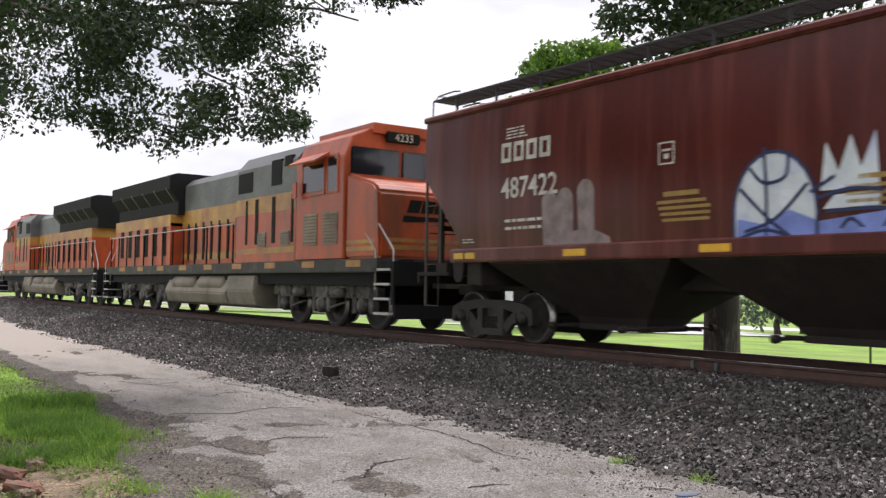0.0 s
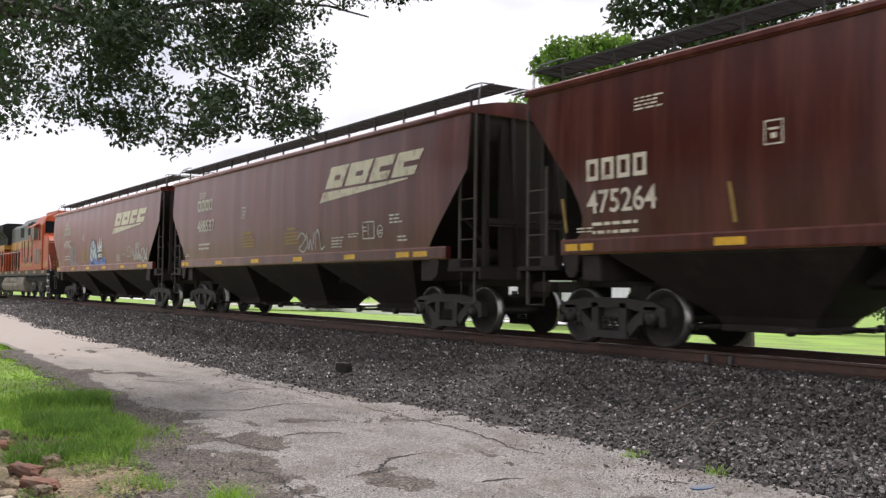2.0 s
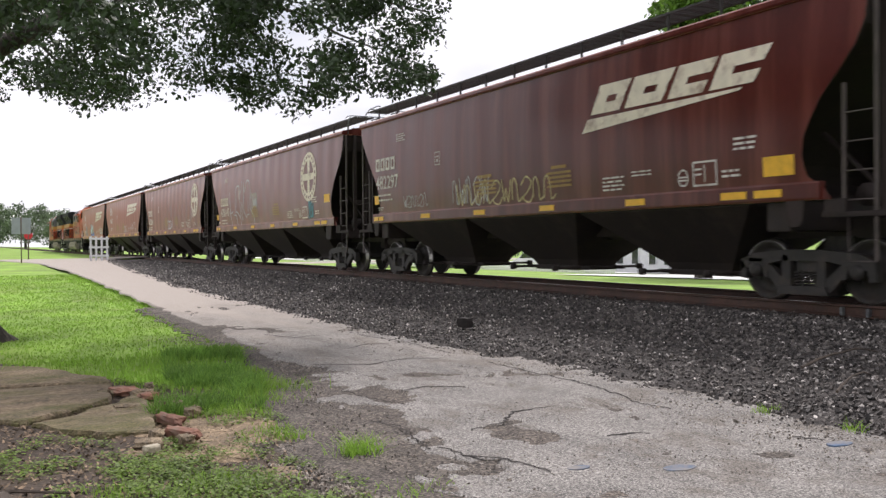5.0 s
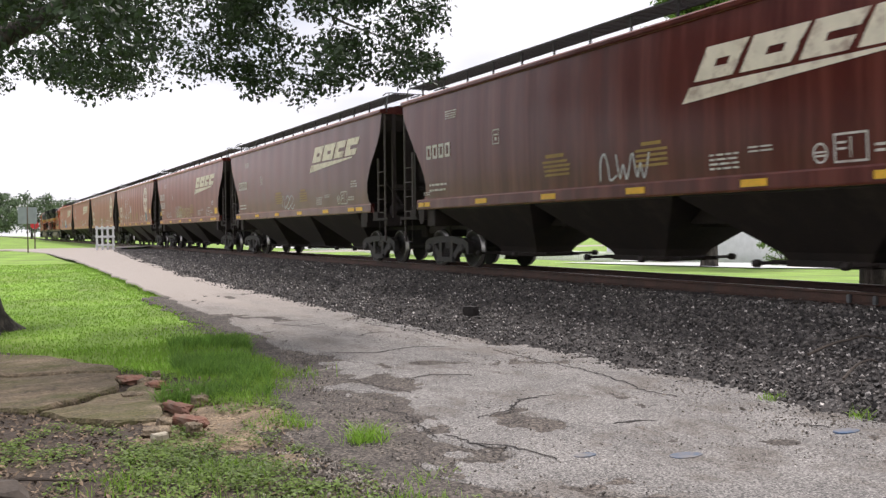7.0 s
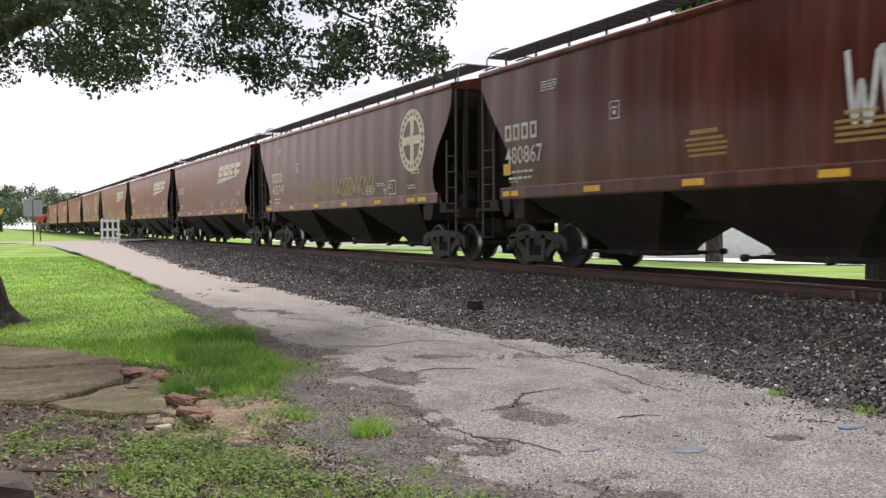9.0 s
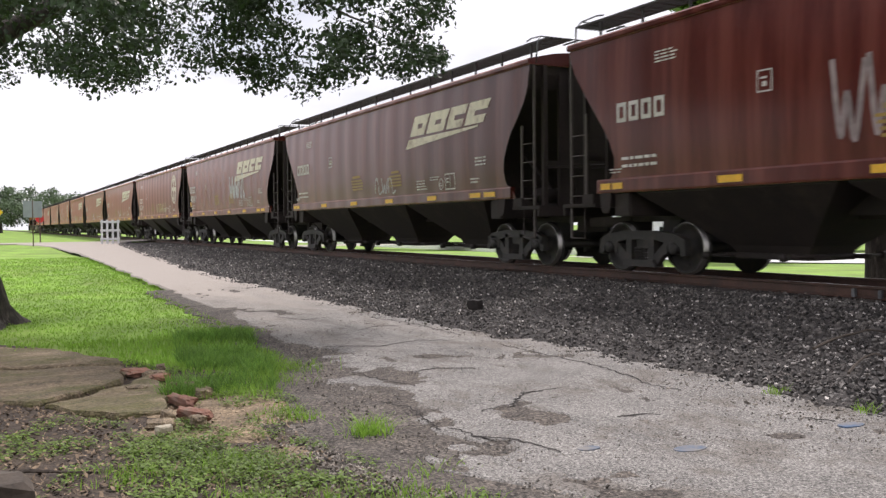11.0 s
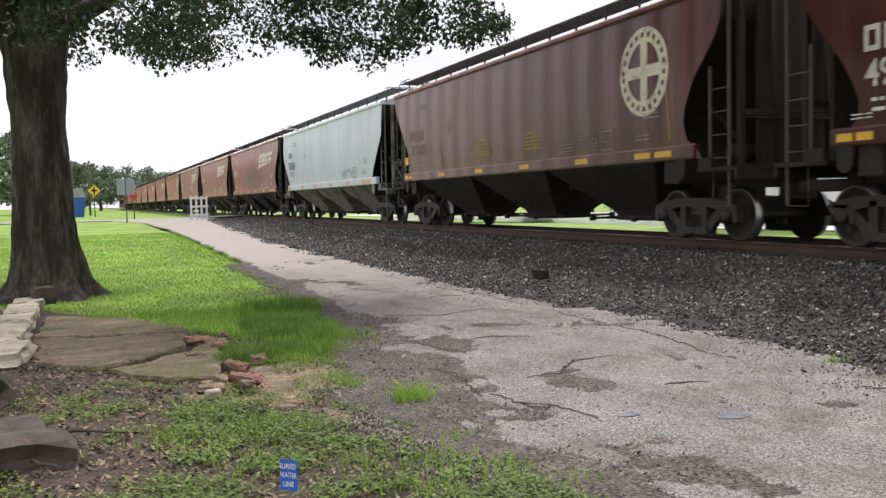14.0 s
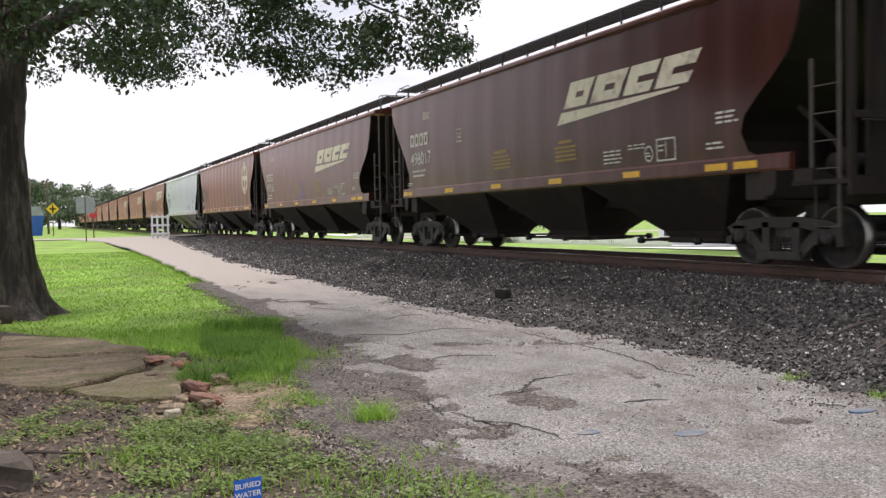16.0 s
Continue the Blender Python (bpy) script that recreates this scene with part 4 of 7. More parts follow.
def DECOR(w, k, coat, number, logo, mark, rnd):
    deep = k in (14, 15)
    y0, zm, zn = MARKS.get(k, (-1.5, 2.66, 2.20))
    step = 0.33 if k != 12 else 0.18
    for j in range(4):
        paint(w, "owner_mark", [q for q in hollow(y0 - j * step, zm, step * 0.78, 0.34 if k != 12 else 0.24, 0.07 if k != 12 else 0.05)], mark)
    if number:
        part("road_number", text_polys("road_number", number, 0.50, y0 - (0 if k != 12 else -0.1), zn, M[mark], bold=0.006, squeeze=0.96), None, w, "stencilled " + {"black": "black", "graf_ghost": "faded"}.get(mark, "white") + " wagon number")
    cd = paint(w, "capacity_data", lines_of(y0 - 0.1, zn - (0.42 if k < 3 else 0.2), 0.95, 2, rnd, 0.05, 0.13), mark)
    tagged(cd, kind="stuff")
    sp = paint(w, "small_print", lines_of(-2.5, 3.72, 0.55, 4, rnd, 0.025, 0.055) + lines_of(-1.25, 1.84, 0.35, 2, rnd, 0.02, 0.05) + lines_of(-11.3, 2.0, 0.6, 4, rnd, 0.03, 0.07) + lines_of(-12.1, 2.06, 0.5, 2, rnd, 0.025, 0.06) + lines_of(-13.9 if k < 5 else -14.45, 2.38, 0.5, 3, rnd) + lines_of(-14.2, 1.92, 0.45, 2, rnd), mark)
    tagged(sp, kind="stuff")
    pm = -5.92 if k < 3 else -4.75
    paint(w, "panel_mark", [rect(pm, 2.76, 0.28, 0.02), rect(pm, 3.06, 0.28, 0.02), rect(pm, 2.76, 0.02, 0.3), rect(pm - 0.26, 2.76, 0.02, 0.3)] + lines_of(pm - 0.06, 2.95, 0.16, 1, rnd, 0.03) + [rect(pm - 0.10, 2.84, 0.08, 0.07)], mark)
    yc = "orange_refl" if coat == "grey" else "yellow"
    for y in (-1.02, -1.36, -3.96, -6.64, -9.3, -11.96, -14.2, -14.85):
        wd = 0.28 if y > -1.5 else 0.5
        part("reflector_strip", cached("reflector_strip/%s%g" % (yc, wd), lambda bm: box(bm, -0.004, 0.004, -wd, 0, 0, 0.11), [M[yc]]), None, w, m=pose(-1.626, y, 1.50))
    wy = 0 if k < 3 else 0.8
    if coat != "grey":
        paint(w, "warning_text", [rect(-6.0 - wy, 2.30, 0.62, 0.07)] + [rect(-5.88 - wy - 0.03 * i, 2.20 - i * 0.085, 0.9 - 0.04 * abs(i - 1), 0.045) for i in range(4)], "dull_yellow", "faded yellow warning lines")
        paint(w, "warning_text", [rect(-8.9 - wy, 2.30, 0.5, 0.06)] + [rect(-8.75 - wy, 2.20 - i * 0.085, 0.8, 0.045) for i in range(4)], "dull_yellow", "faded yellow warning lines")
    py, pz = (-12.76, 1.93) if k < 3 else (-13.58 if k in (5, 6, 7) else -12.92, 1.74)
    paint(w, "plate_frame", [rect(py, pz, 0.52, 0.03), rect(py, pz + 0.36, 0.52, 0.03), rect(py, pz, 0.03, 0.39), rect(py - 0.49, pz, 0.03, 0.39), rect(py - 0.25, pz + 0.06, 0.02, 0.27), rect(py - 0.05, pz + 0.25, 0.14, 0.03), rect(py - 0.05, pz + 0.17, 0.14, 0.03)], mark, "white-outlined data panel")
    ry = py + 0.22 if k > 2 else py - 0.75
    paint(w, "round_stencil", ring(ry, pz + 0.15, 0.12, 0.14, 0.025, 20) + lines_of(ry + 0.08, pz + 0.15, 0.16, 2, rnd, 0.025, 0.05), mark)
    if logo == "slant":
        blocks = tilted_letters(-9.95 if deep else -11.0, 2.98 if deep else 3.18, 0.50, 0.97)
        base = paint(w, "emblem_bar", blocks[-1:], "cream", "cream tapering bar under slanted blocks")
        for a, b in ((0, 4), (4, 8), (8, 11), (11, 14)):
            paint(base, "emblem_block", blocks[a:b], "cream")
    elif logo == "round":
        c = (-13.64 if k == 4 else -14.52, 3.10)
        paint(w, "round_emblem", ring(*c, 0.78, 0.82, 0.27) + [rect(c[0] + 0.11, c[1] - 0.57, 0.22, 1.14), rect(c[0] + 0.53, c[1] - 0.11, 1.06, 0.22)], "cream", "cream ring with a cross, worn")
        rm = paint(w, "ring_lettering", [[(c[0] + math.cos(a) * r, c[1] + math.sin(a) * r * 1.04) for a, r in ((a0, 0.61), (a0 + 0.13, 0.61), (a0 + 0.13, 0.70), (a0, 0.70))] for a0 in np.arange(0, 6.2, 0.29)], coat, off=0.016)
        tagged(rm, kind="stuff")
        for y in (-0.98, -4.25, -7.0, -10.1, -15.25) if k in (3, 13) else ():
            paint(w, "yellow_stripe", [[(y, 1.8), (y - 0.06, 1.8), (y + 0.02, 2.35 if y > -15 else 2.9), (y + 0.08, 2.35 if y > -15 else 2.9)]], "dull_yellow")
    if k in (4, 5, 9, 13):
        paint(w, "yellow_square", [rect(-1.02, 1.95, 0.3, 0.24)], "yellow", "square yellow reflector")
    if k == 5:
        paint(w, "yellow_square", [rect(-15.0, 1.80, 0.55, 0.28)], "yellow", "square yellow reflector")
    graffiti(w, k, rnd)


def graffiti(w, k, rnd):
    if k == 1:
        dome = [(-7.18, 1.50)] + [(-7.78 + 0.60 * math.cos(a), 1.95 + 0.80 * math.sin(a)) for a in np.linspace(0, 3.1416, 14)] + [(-8.36, 1.50)]
        paint(w, "sprayed_dome", [dome], "graf_pale", "pale sprayed dome and crown with navy outline")
        paint(w, "sprayed_crown", [[(-8.42, 2.20), (-8.50, 2.78), (-8.66, 2.42), (-8.82, 2.84), (-8.94, 2.44), (-9.12, 2.86), (-9.16, 2.20)], [(-8.45, 1.98), (-9.15, 1.98), (-9.18, 2.16), (-8.60, 2.14)]], "graf_pale")
        paint(w, "sprayed_wash", [[(-7.20, 1.46), (-9.7, 1.46), (-9.7, 2.0), (-9.2, 1.92), (-8.4, 1.84), (-8.0, 2.0), (-7.6, 1.84), (-7.24, 1.92)]], "graf_blue", off=0.015)
        ln = ribbon([dome[i] for i in range(len(dome))], 0.045)
        for pts in ([(-7.3, 2.3), (-7.7, 1.9), (-8.1, 1.6)], [(-8.25, 2.3), (-7.8, 1.9), (-7.35, 1.75)], [(-7.65, 2.8), (-7.68, 2.2), (-7.66, 1.7)], [(-7.45, 2.55), (-7.65, 2.36), (-7.95, 2.42), (-8.0, 2.72)], [(-7.25, 1.66), (-7.7, 1.76), (-8.2, 1.55)], [(-8.3, 2.2), (-8.6, 2.36)], [(-8.4, 2.12), (-8.8, 2.2), (-9.2, 2.16)], [(-8.5, 1.95), (-9.2, 1.95), (-9.6, 1.8)], [(-8.6, 1.6), (-8.8, 1.85), (-9.1, 1.62), (-9.3, 1.85), (-9.6, 1.6)]):
            ln += ribbon(smooth_line(pts), 0.045)
        paint(w, "sprayed_outline", ln, "graf_navy", off=0.019)
        gh = []
        for y, h in ((-3.62, 0.85), (-3.98, 0.88), (-4.45, 1.0)):
            gh.append([(y + 0.17, 1.7)] + [(y + 0.19 * math.cos(a), 1.7 + h * 0.8 + 0.2 * math.sin(a)) for a in np.linspace(0, 3.14, 8)] + [(y - 0.17, 1.7)])
        gh.append([(-3.45, 1.5), (-5.0, 1.5), (-4.95, 1.78), (-4.5, 1.95), (-3.45, 1.78)])
        paint(w, "faded_tag", gh, "graf_ghost")
        paint(w, "loose_tag", scrawl(-13.6, 1.75, 1.7, 0.45, rnd, 5, 0.05), "graf_white")
    elif k == 4:
        paint(w, "yellow_square", [rect(-15.1, 2.18, 0.5, 0.26)], "yellow", "square yellow reflector")
        paint(w, "teal_tag", scrawl(-13.55, 1.72, 0.5, 0.55, rnd, 3, 0.05) + ring(-13.8, 2.0, 0.2, 0.24, 0.04, 18), "graf_teal", "small teal sprayed tag")
        P = [[(-3.35, 3.1), (-3.42, 2.5), (-3.5, 2.2), (-3.85, 2.25)], [(-3.5, 2.2), (-3.65, 1.6)], [(-4.3, 2.2), (-4.4, 2.7), (-4.35, 3.1), (-4.6, 3.3), (-4.9, 3.25)], [(-4.8, 3.35), (-4.95, 3.0), (-5.15, 3.05), (-5.3, 3.45)], [(-4.9, 3.3), (-5.0, 2.6), (-5.1, 1.9), (-5.05, 1.55)], [(-5.55, 3.4), (-5.6, 3.1), (-5.8, 3.05), (-6.1, 3.45), (-6.5, 3.3), (-6.6, 2.8), (-6.55, 2.3), (-7.0, 2.0), (-7.1, 1.6)], [(-5.6, 3.3), (-5.6, 2.7), (-5.45, 2.35), (-6.0, 1.95)], [(-4.35, 2.25), (-4.7, 2.15), (-5.0, 1.95)], [(-5.2, 2.6), (-5.35, 1.85)], [(-6.2, 2.6), (-6.25, 2.2)], [(-4.1, 2.1), (-4.4, 2.05), (-4.55, 1.6)], [(-6.0, 2.05), (-6.4, 2.08)]]
        polys = []
        for p in P:
            polys += ribbon(smooth_line(p), 0.045)
        polys += scrawl(-6.7, 2.3, 0.8, 0.6, rnd, 4, 0.04)
        paint(w, "sprayed_tag", polys, "graf_white", "thin white sprayed lettering")
    elif k == 5:
        paint(w, "sprayed_tag", scrawl(-5.6, 1.75, 1.7, 0.6, rnd, 5, 0.03), "graf_white")
        paint(w, "yellow_tag", scrawl(-5.8, 1.72, 4.0, 0.5, rnd, 10, 0.04), "graf_yellow")
        paint(w, "chalk_tag", scrawl(-2.9, 1.8, 1.4, 0.3, rnd, 6, 0.02), "graf_white")
    elif k == 8:
        paint(w, "yellow_tag", scrawl(-8.5, 1.85, 3.4, 0.5, rnd, 10, 0.045), "graf_yellow", "dull yellow sprayed tag")
    elif k == 9:
        paint(w, "sprayed_tag", scrawl(-9.7, 2.1, 2.6, 1.0, rnd, 5, 0.09), "graf_white", "white sprayed tag")
    elif k in (2, 3, 6, 7, 10):
        paint(w, "sprayed_tag", scrawl(-7.5 - (k % 3), 1.75, 1.4, 0.45, rnd, 3, 0.04), "graf_white")
    elif k == 11:
        paint(w, "brown_tag", scrawl(-6.0, 1.9, 5.0, 1.1, rnd, 9, 0.09), "graf_ghost", "faded brown sprayed letters")
        paint(w, "chalk_tag", scrawl(-12.6, 1.5, 1.4, 0.22, rnd, 5, 0.04), "graf_white")
    elif k == 14:
        paint(w, "purple_tag", scrawl(-7.0, 1.7, 1.0, 0.75, rnd, 4, 0.05), "graf_purple", "small purple sprayed tag")


# ---- locomotives ----


def loco_wheels(bm):
    build_wheelset(bm, 0.53)


def loco_frame(bm):
    """Three-axle truck frame with springs, brake cylinders and jaws."""
    for s in (-1, 1):
        x0, x1 = sorted((s * 1.02, s * 1.20))
        prism(bm, [(-2.6, 0.95), (-2.3, 1.05), (2.3, 1.05), (2.6, 0.95), (2.6, 0.75), (2.2, 0.70), (-2.2, 0.70), (-2.6, 0.75)], "x", x0, x1)
        for y in (-1.95, 0, 1.95):
            box(bm, x0, x1, y - 0.46, y - 0.26, 0.36, 0.75, bevel=0.02)
            box(bm, x0, x1, y + 0.26, y + 0.46, 0.36, 0.75, bevel=0.02)
            lathe(bm, [(x0 - 0.02, 0.19), (x1 + s * 0.02, 0.2), (x1 + s * 0.06, 0.14), (x1 + s * 0.07, 0.05)] if s > 0 else [(x1 + 0.02, 0.19), (x0 - 0.02, 0.2), (x0 - 0.06, 0.14), (x0 - 0.07, 0.05)], "x", 12, (0, y, 0.53))
            for d in (-0.36, 0.36):
                tube(bm, [(s * 1.16, y + d, 0.72), (s * 1.16, y + d, 0.98)], 0.09, 8)
        for y in (-1.0, 1.0):
            tube(bm, [(s * 1.26, y - 0.22, 0.82), (s * 1.26, y + 0.22, 0.82)], 0.11, 10)
            tube(bm, [(s * 1.24, y - 0.3, 0.6), (s * 1.24, y + 0.5, 0.45)], 0.03, 6)
        tube(bm, [(s * 1.28, -2.2, 1.0), (s * 1.28, 2.2, 1.02)], 0.03, 6)
    box(bm, -1.0, 1.0, -0.3, 0.3, 0.6, 1.05)


def locomotive(y0, turn, number):
    """A wide-nose road engine, cab first at y = 0, running back along its length."""
    L = thing("diesel_locomotive", "dirty orange, yellow and black diesel locomotive on the railway track", "locomotive", group="locomotives of the train")
    R = pose(0, 0, 0, 0, 0, turn)

    def add(name, bm, mats, label="", parent=None):
        for v in bm.verts:
            if v.co.z > 2.0:
                v.co.z = 2.0 + (v.co.z - 2.0) * 1.10
        return part(name, bm, [M[m] for m in mats.split()], parent or L, label)
    top, bmw = 1.58, bmesh
    bm = bmw.new()
    box(bm, -1.52, 1.52, 0.9, 21.2, 1.28, 1.58, bevel=0.02)
    box(bm, -0.5, 0.5, 0.2, 21.6, 0.95, 1.28)
    # black filler boxes added to close and darken the space under the deck
    box(bm, -1.35, 1.35, 1.2, 20.9, 1.0, 1.285, mi=1)
    box(bm, -0.62, 0.62, 1.3, 20.8, 0.40, 1.0, mi=1)
    add("underframe", bm, "loco_sill loco_black")
    bm = bmw.new()
    for s in (-1, 1):
        x = s * 1.525
        for i in range(9):
            box(bm, *sorted((x, x + s * 0.006)), 1.6 + i * 2.15, 2.25 + i * 2.15, 1.40, 1.55)
    add("sill_stripes", bm, "loco_yellow")
    # nose
    bm = bmw.new()
    prism(bm, [(0.95, 1.58), (1.05, 2.95), (1.25, 3.12), (2.45, 3.42), (2.45, 1.58)], "x", -1.44, 1.44)
    bmesh.ops.bevel(bm, geom=[e for e in bm.edges], offset=0.06, segments=2, affect="EDGES")
    nose = add("nose", bm, "orange")
    bm = bmw.new()
    for s in (-1, 1):
        for i, (a, b) in enumerate(((1.75, 1.85), (1.92, 2.0))):
            box(bm, *sorted((s * 1.442, s * 1.448)), 1.2, 2.4, a, b)
    box(bm, -1.2, 1.2, 0.955, 0.968, 1.78, 1.88)
    box(bm, -1.2, 1.2, 0.965, 0.982, 1.95, 2.03)
    add("nose_stripes", bm, "loco_yellow", parent=nose)
    bm = bmw.new()
    for i in range(4):
        a = -0.72 + i * 0.36
        prism(bm, [(a, 2.55), (a + 0.30, 2.55), (a + 0.40, 2.80), (a + 0.10, 2.80)], "y", 0.99, 1.04)
    prism(bm, [(-0.85, 2.36), (0.75, 2.42), (0.8, 2.47), (-0.80, 2.48)], "y", 0.985, 1.03)
    add("nose_emblem", bm, "loco_black", "black slanted block emblem on the nose", parent=nose)
    # cab
    bm = bmw.new()
    cab = [(-1.5, 1.58), (1.5, 1.58), (1.5, 3.75), (1.28, 4.22), (0.7, 4.46), (-0.7, 4.46), (-1.28, 4.22), (-1.5, 3.75)]
    prism(bm, cab, "y", 2.45, 4.85)
    bmesh.ops.bevel(bm, geom=[e for e in bm.edges], offset=0.03, segments=1, affect="EDGES")
    cabo = add("cab", bm, "orange")
    bm = bmw.new()
    prism(bm, [(2.35, 4.30), (2.35, 4.52), (5.0, 4.52), (5.0, 4.40), (4.0, 4.40)], "x", -0.8, 0.8)
    add("cab_roof", bm, "orange", parent=cabo)
    bm = bmw.new()
    for s in (-1, 1):
        box(bm, *sorted((s * 0.04, s * 1.34)), 2.40, 2.46, 3.30, 3.98, bevel=0.03)
    add("windshield", bm, "glass", "dark tinted windshield", parent=cabo)
    bm = bmw.new()
    for s in (-1, 1):
        box(bm, *sorted((s * 1.485, s * 1.515)), 2.75, 3.2, 3.05, 3.80, bevel=0.015)
        box(bm, *sorted((s * 1.485, s * 1.515)), 3.4, 4.45, 3.10, 3.70, bevel=0.015)
    add("side_window", bm, "glass", parent=cabo)
    bm = bmw.new()
    for s in (-1, 1):
        for a, b in ((2.70, 3.25), (3.34, 4.51)):
            for y in (a, b - 0.05):
                box(bm, *sorted((s * 1.50, s * 1.525)), y, y + 0.05, 3.02, 3.84)
            for z in (3.02, 3.79):
                box(bm, *sorted((s * 1.50, s * 1.524)), a, b, z, z + 0.05)
        prism(bm, [(s * 1.48, 3.86), (s * 1.85, 3.68), (s * 1.86, 3.72), (s * 1.48, 3.92)], "y", 3.2, 4.6)
        box(bm, *sorted((s * 1.62, s * 1.66)), 4.55, 4.75, 3.0, 3.35)
    add("window_frame", bm, "orange", parent=cabo)
    bm = bmw.new()
    box(bm, -0.46, 0.46, 2.28, 2.40, 4.14, 4.36, bevel=0.02)
    nb = add("number_board", bm, "loco_black", "black number board with pale figures", parent=cabo)
    cu = bpy.data.curves.new("board_number", "FONT")
    cu.body, cu.size, cu.align_x = number, 0.26, "CENTER"
    ob = new("board_number", cu)
    me = bpy.data.meshes.new_from_object(ob.evaluated_get(bpy.context.evaluated_depsgraph_get()))
    bpy.data.objects.remove(ob)
    for v in me.vertices:
        v.co = Vector((v.co.x, 2.272, 4.38 + v.co.y))
    me.materials.clear()
    me.materials.append(M["cream"])
    part("board_number", me, None, cabo)
    # equipment room behind the cab
    bm = bmw.new()
    prism(bm, [(-1.48, 1.58), (1.48, 1.58), (1.48, 2.95), (-1.48, 2.95)], "y", 4.88, 8.6)
    box(bm, -1.0, 1.0, 8.6, 14.2, 1.58, 2.95)
    box(bm, -1.42, 1.42, 14.2, 20.4, 1.58, 2.9)
    hood = add("hood", bm, "orange")
    bm = bmw.new()
    prism(bm, [(-1.484, 2.80), (1.484, 2.80), (1.484, 3.202), (-1.484, 3.202)], "y", 4.88, 8.604)
    box(bm, -1.024, 1.024, 8.606, 14.2, 2.75, 3.25)
    box(bm, -1.43, 1.43, 14.2, 20.404, 2.802, 3.15)
    for s in (-1, 1):
        box(bm, *sorted((s * 1.482, s * 1.488)), 4.9, 8.5, 1.80, 1.95)
        box(bm, *sorted((s * 1.002, s * 1.010)), 8.6, 14.2, 1.75, 1.95)
    add("yellow_band", bm, "loco_yellow", "grimy yellow paint band", parent=hood)
    bm = bmw.new()
    prism(bm, [(-1.46, 3.202), (1.46, 3.202), (1.46, 3.95), (1.15, 4.28), (-1.15, 4.28), (-1.46, 3.95)], "y", 4.88, 8.6)
    prism(bm, [(-1.02, 3.202), (1.02, 3.202), (1.02, 4.0), (0.8, 4.2), (-0.8, 4.2), (-1.02, 4.0)], "y", 8.602, 14.2)
    add("upper_hood", bm, "loco_grey", "soot-stained grey upper hood", parent=hood)
    bm = bmw.new()
    prism(bm, [(-1.25, 3.15), (1.25, 3.15), (1.25, 3.55), (1.56, 3.90), (1.56, 4.32), (1.3, 4.40), (-1.3, 4.40), (-1.56, 4.32), (-1.56, 3.90), (-1.25, 3.55)], "y", 14.0, 20.6)
    rad = add("radiator", bm, "loco_black", "black flared radiator wings", parent=hood)
    bm = bmw.new()
    for s in (-1, 1):
        for i in range(5):
            y = 14.3 + i * 1.25
            prism(bm, [(s * 1.27, 3.55), (s * 1.57, 3.90), (s * 1.57, 3.95), (s * 1.27, 3.62)], "y", y, y + 0.06)
    add("radiator_rib", bm, "loco_grey", parent=rad)
    bm = bmw.new()
    for s in (-1, 1):
        for y, w, z0, z1 in ((5.15, 0.42, 3.82, 4.06), (5.75, 0.6, 3.42, 4.02), (7.55, 0.95, 3.36, 3.86)):
            box(bm, *sorted((s * 1.38, s * 1.478)), y, y + w, z0, z1)
        for y in (5.0, 6.05, 7.1, 7.8):
            box(bm, *sorted((s * 1.475, s * 1.492)), y, y + 0.13 if y > 7.5 or y < 5.5 else y + 0.2, 2.05, 3.15)
        for i in range(8):
            y = 8.9 + i * 0.66
            box(bm, *sorted((s * 0.995, s * 1.028)), y, y + 0.16, 1.75, 2.85)
    add("door_gap", bm, "loco_black", parent=hood)
    bm = bmw.new()
    for s in (-1, 1):
        for y in (2.7, 3.7):
            for i in range(10):
                prism(bm, [(s * 1.50, 1.95 + i * 0.07), (s * 1.525, 1.94 + i * 0.07), (s * 1.525, 1.97 + i * 0.07), (s * 1.50, 2.0 + i * 0.07)], "y", y, y + 0.7)
        for y in (5.2, 6.6):
            for i in range(6):
                prism(bm, [(s * 1.48, 1.98 + i * 0.06), (s * 1.505, 1.97 + i * 0.06), (s * 1.505, 2.0 + i * 0.06), (s * 1.48, 2.03 + i * 0.06)], "y", y, y + 0.5)
    add("louvre", bm, "tank", "dusty slatted louvres", parent=hood)
    bm = bmw.new()
    for s in (-1, 1):
        for i in range(6):
            y = 14.6 + i * 0.95
            box(bm, *sorted((s * 1.415, s * 1.437)), y, y + 0.35, 1.9, 2.8)
    add("vent_opening", bm, "loco_black", parent=hood)
    # walkway rails
    for s in (-1, 1):
        bm = bmw.new()
        x = s * 1.47
        tube(bm, [(x, 8.7, 2.62), (x, 14.2, 2.62)], 0.018, 6)
        tube(bm, [(x, 14.3, 2.62), (x, 21.0, 2.62)], 0.018, 6)
        add("handrail", bm, "rail_white", "white walkway handrail")
        for i in range(13):
            bm = bmw.new()
            y = 8.8 + i * 1.0
            box(bm, x - 0.02, x + 0.02, y - 0.02, y + 0.02, 1.56, 2.62)
            add("rail_post", bm, "loco_black")
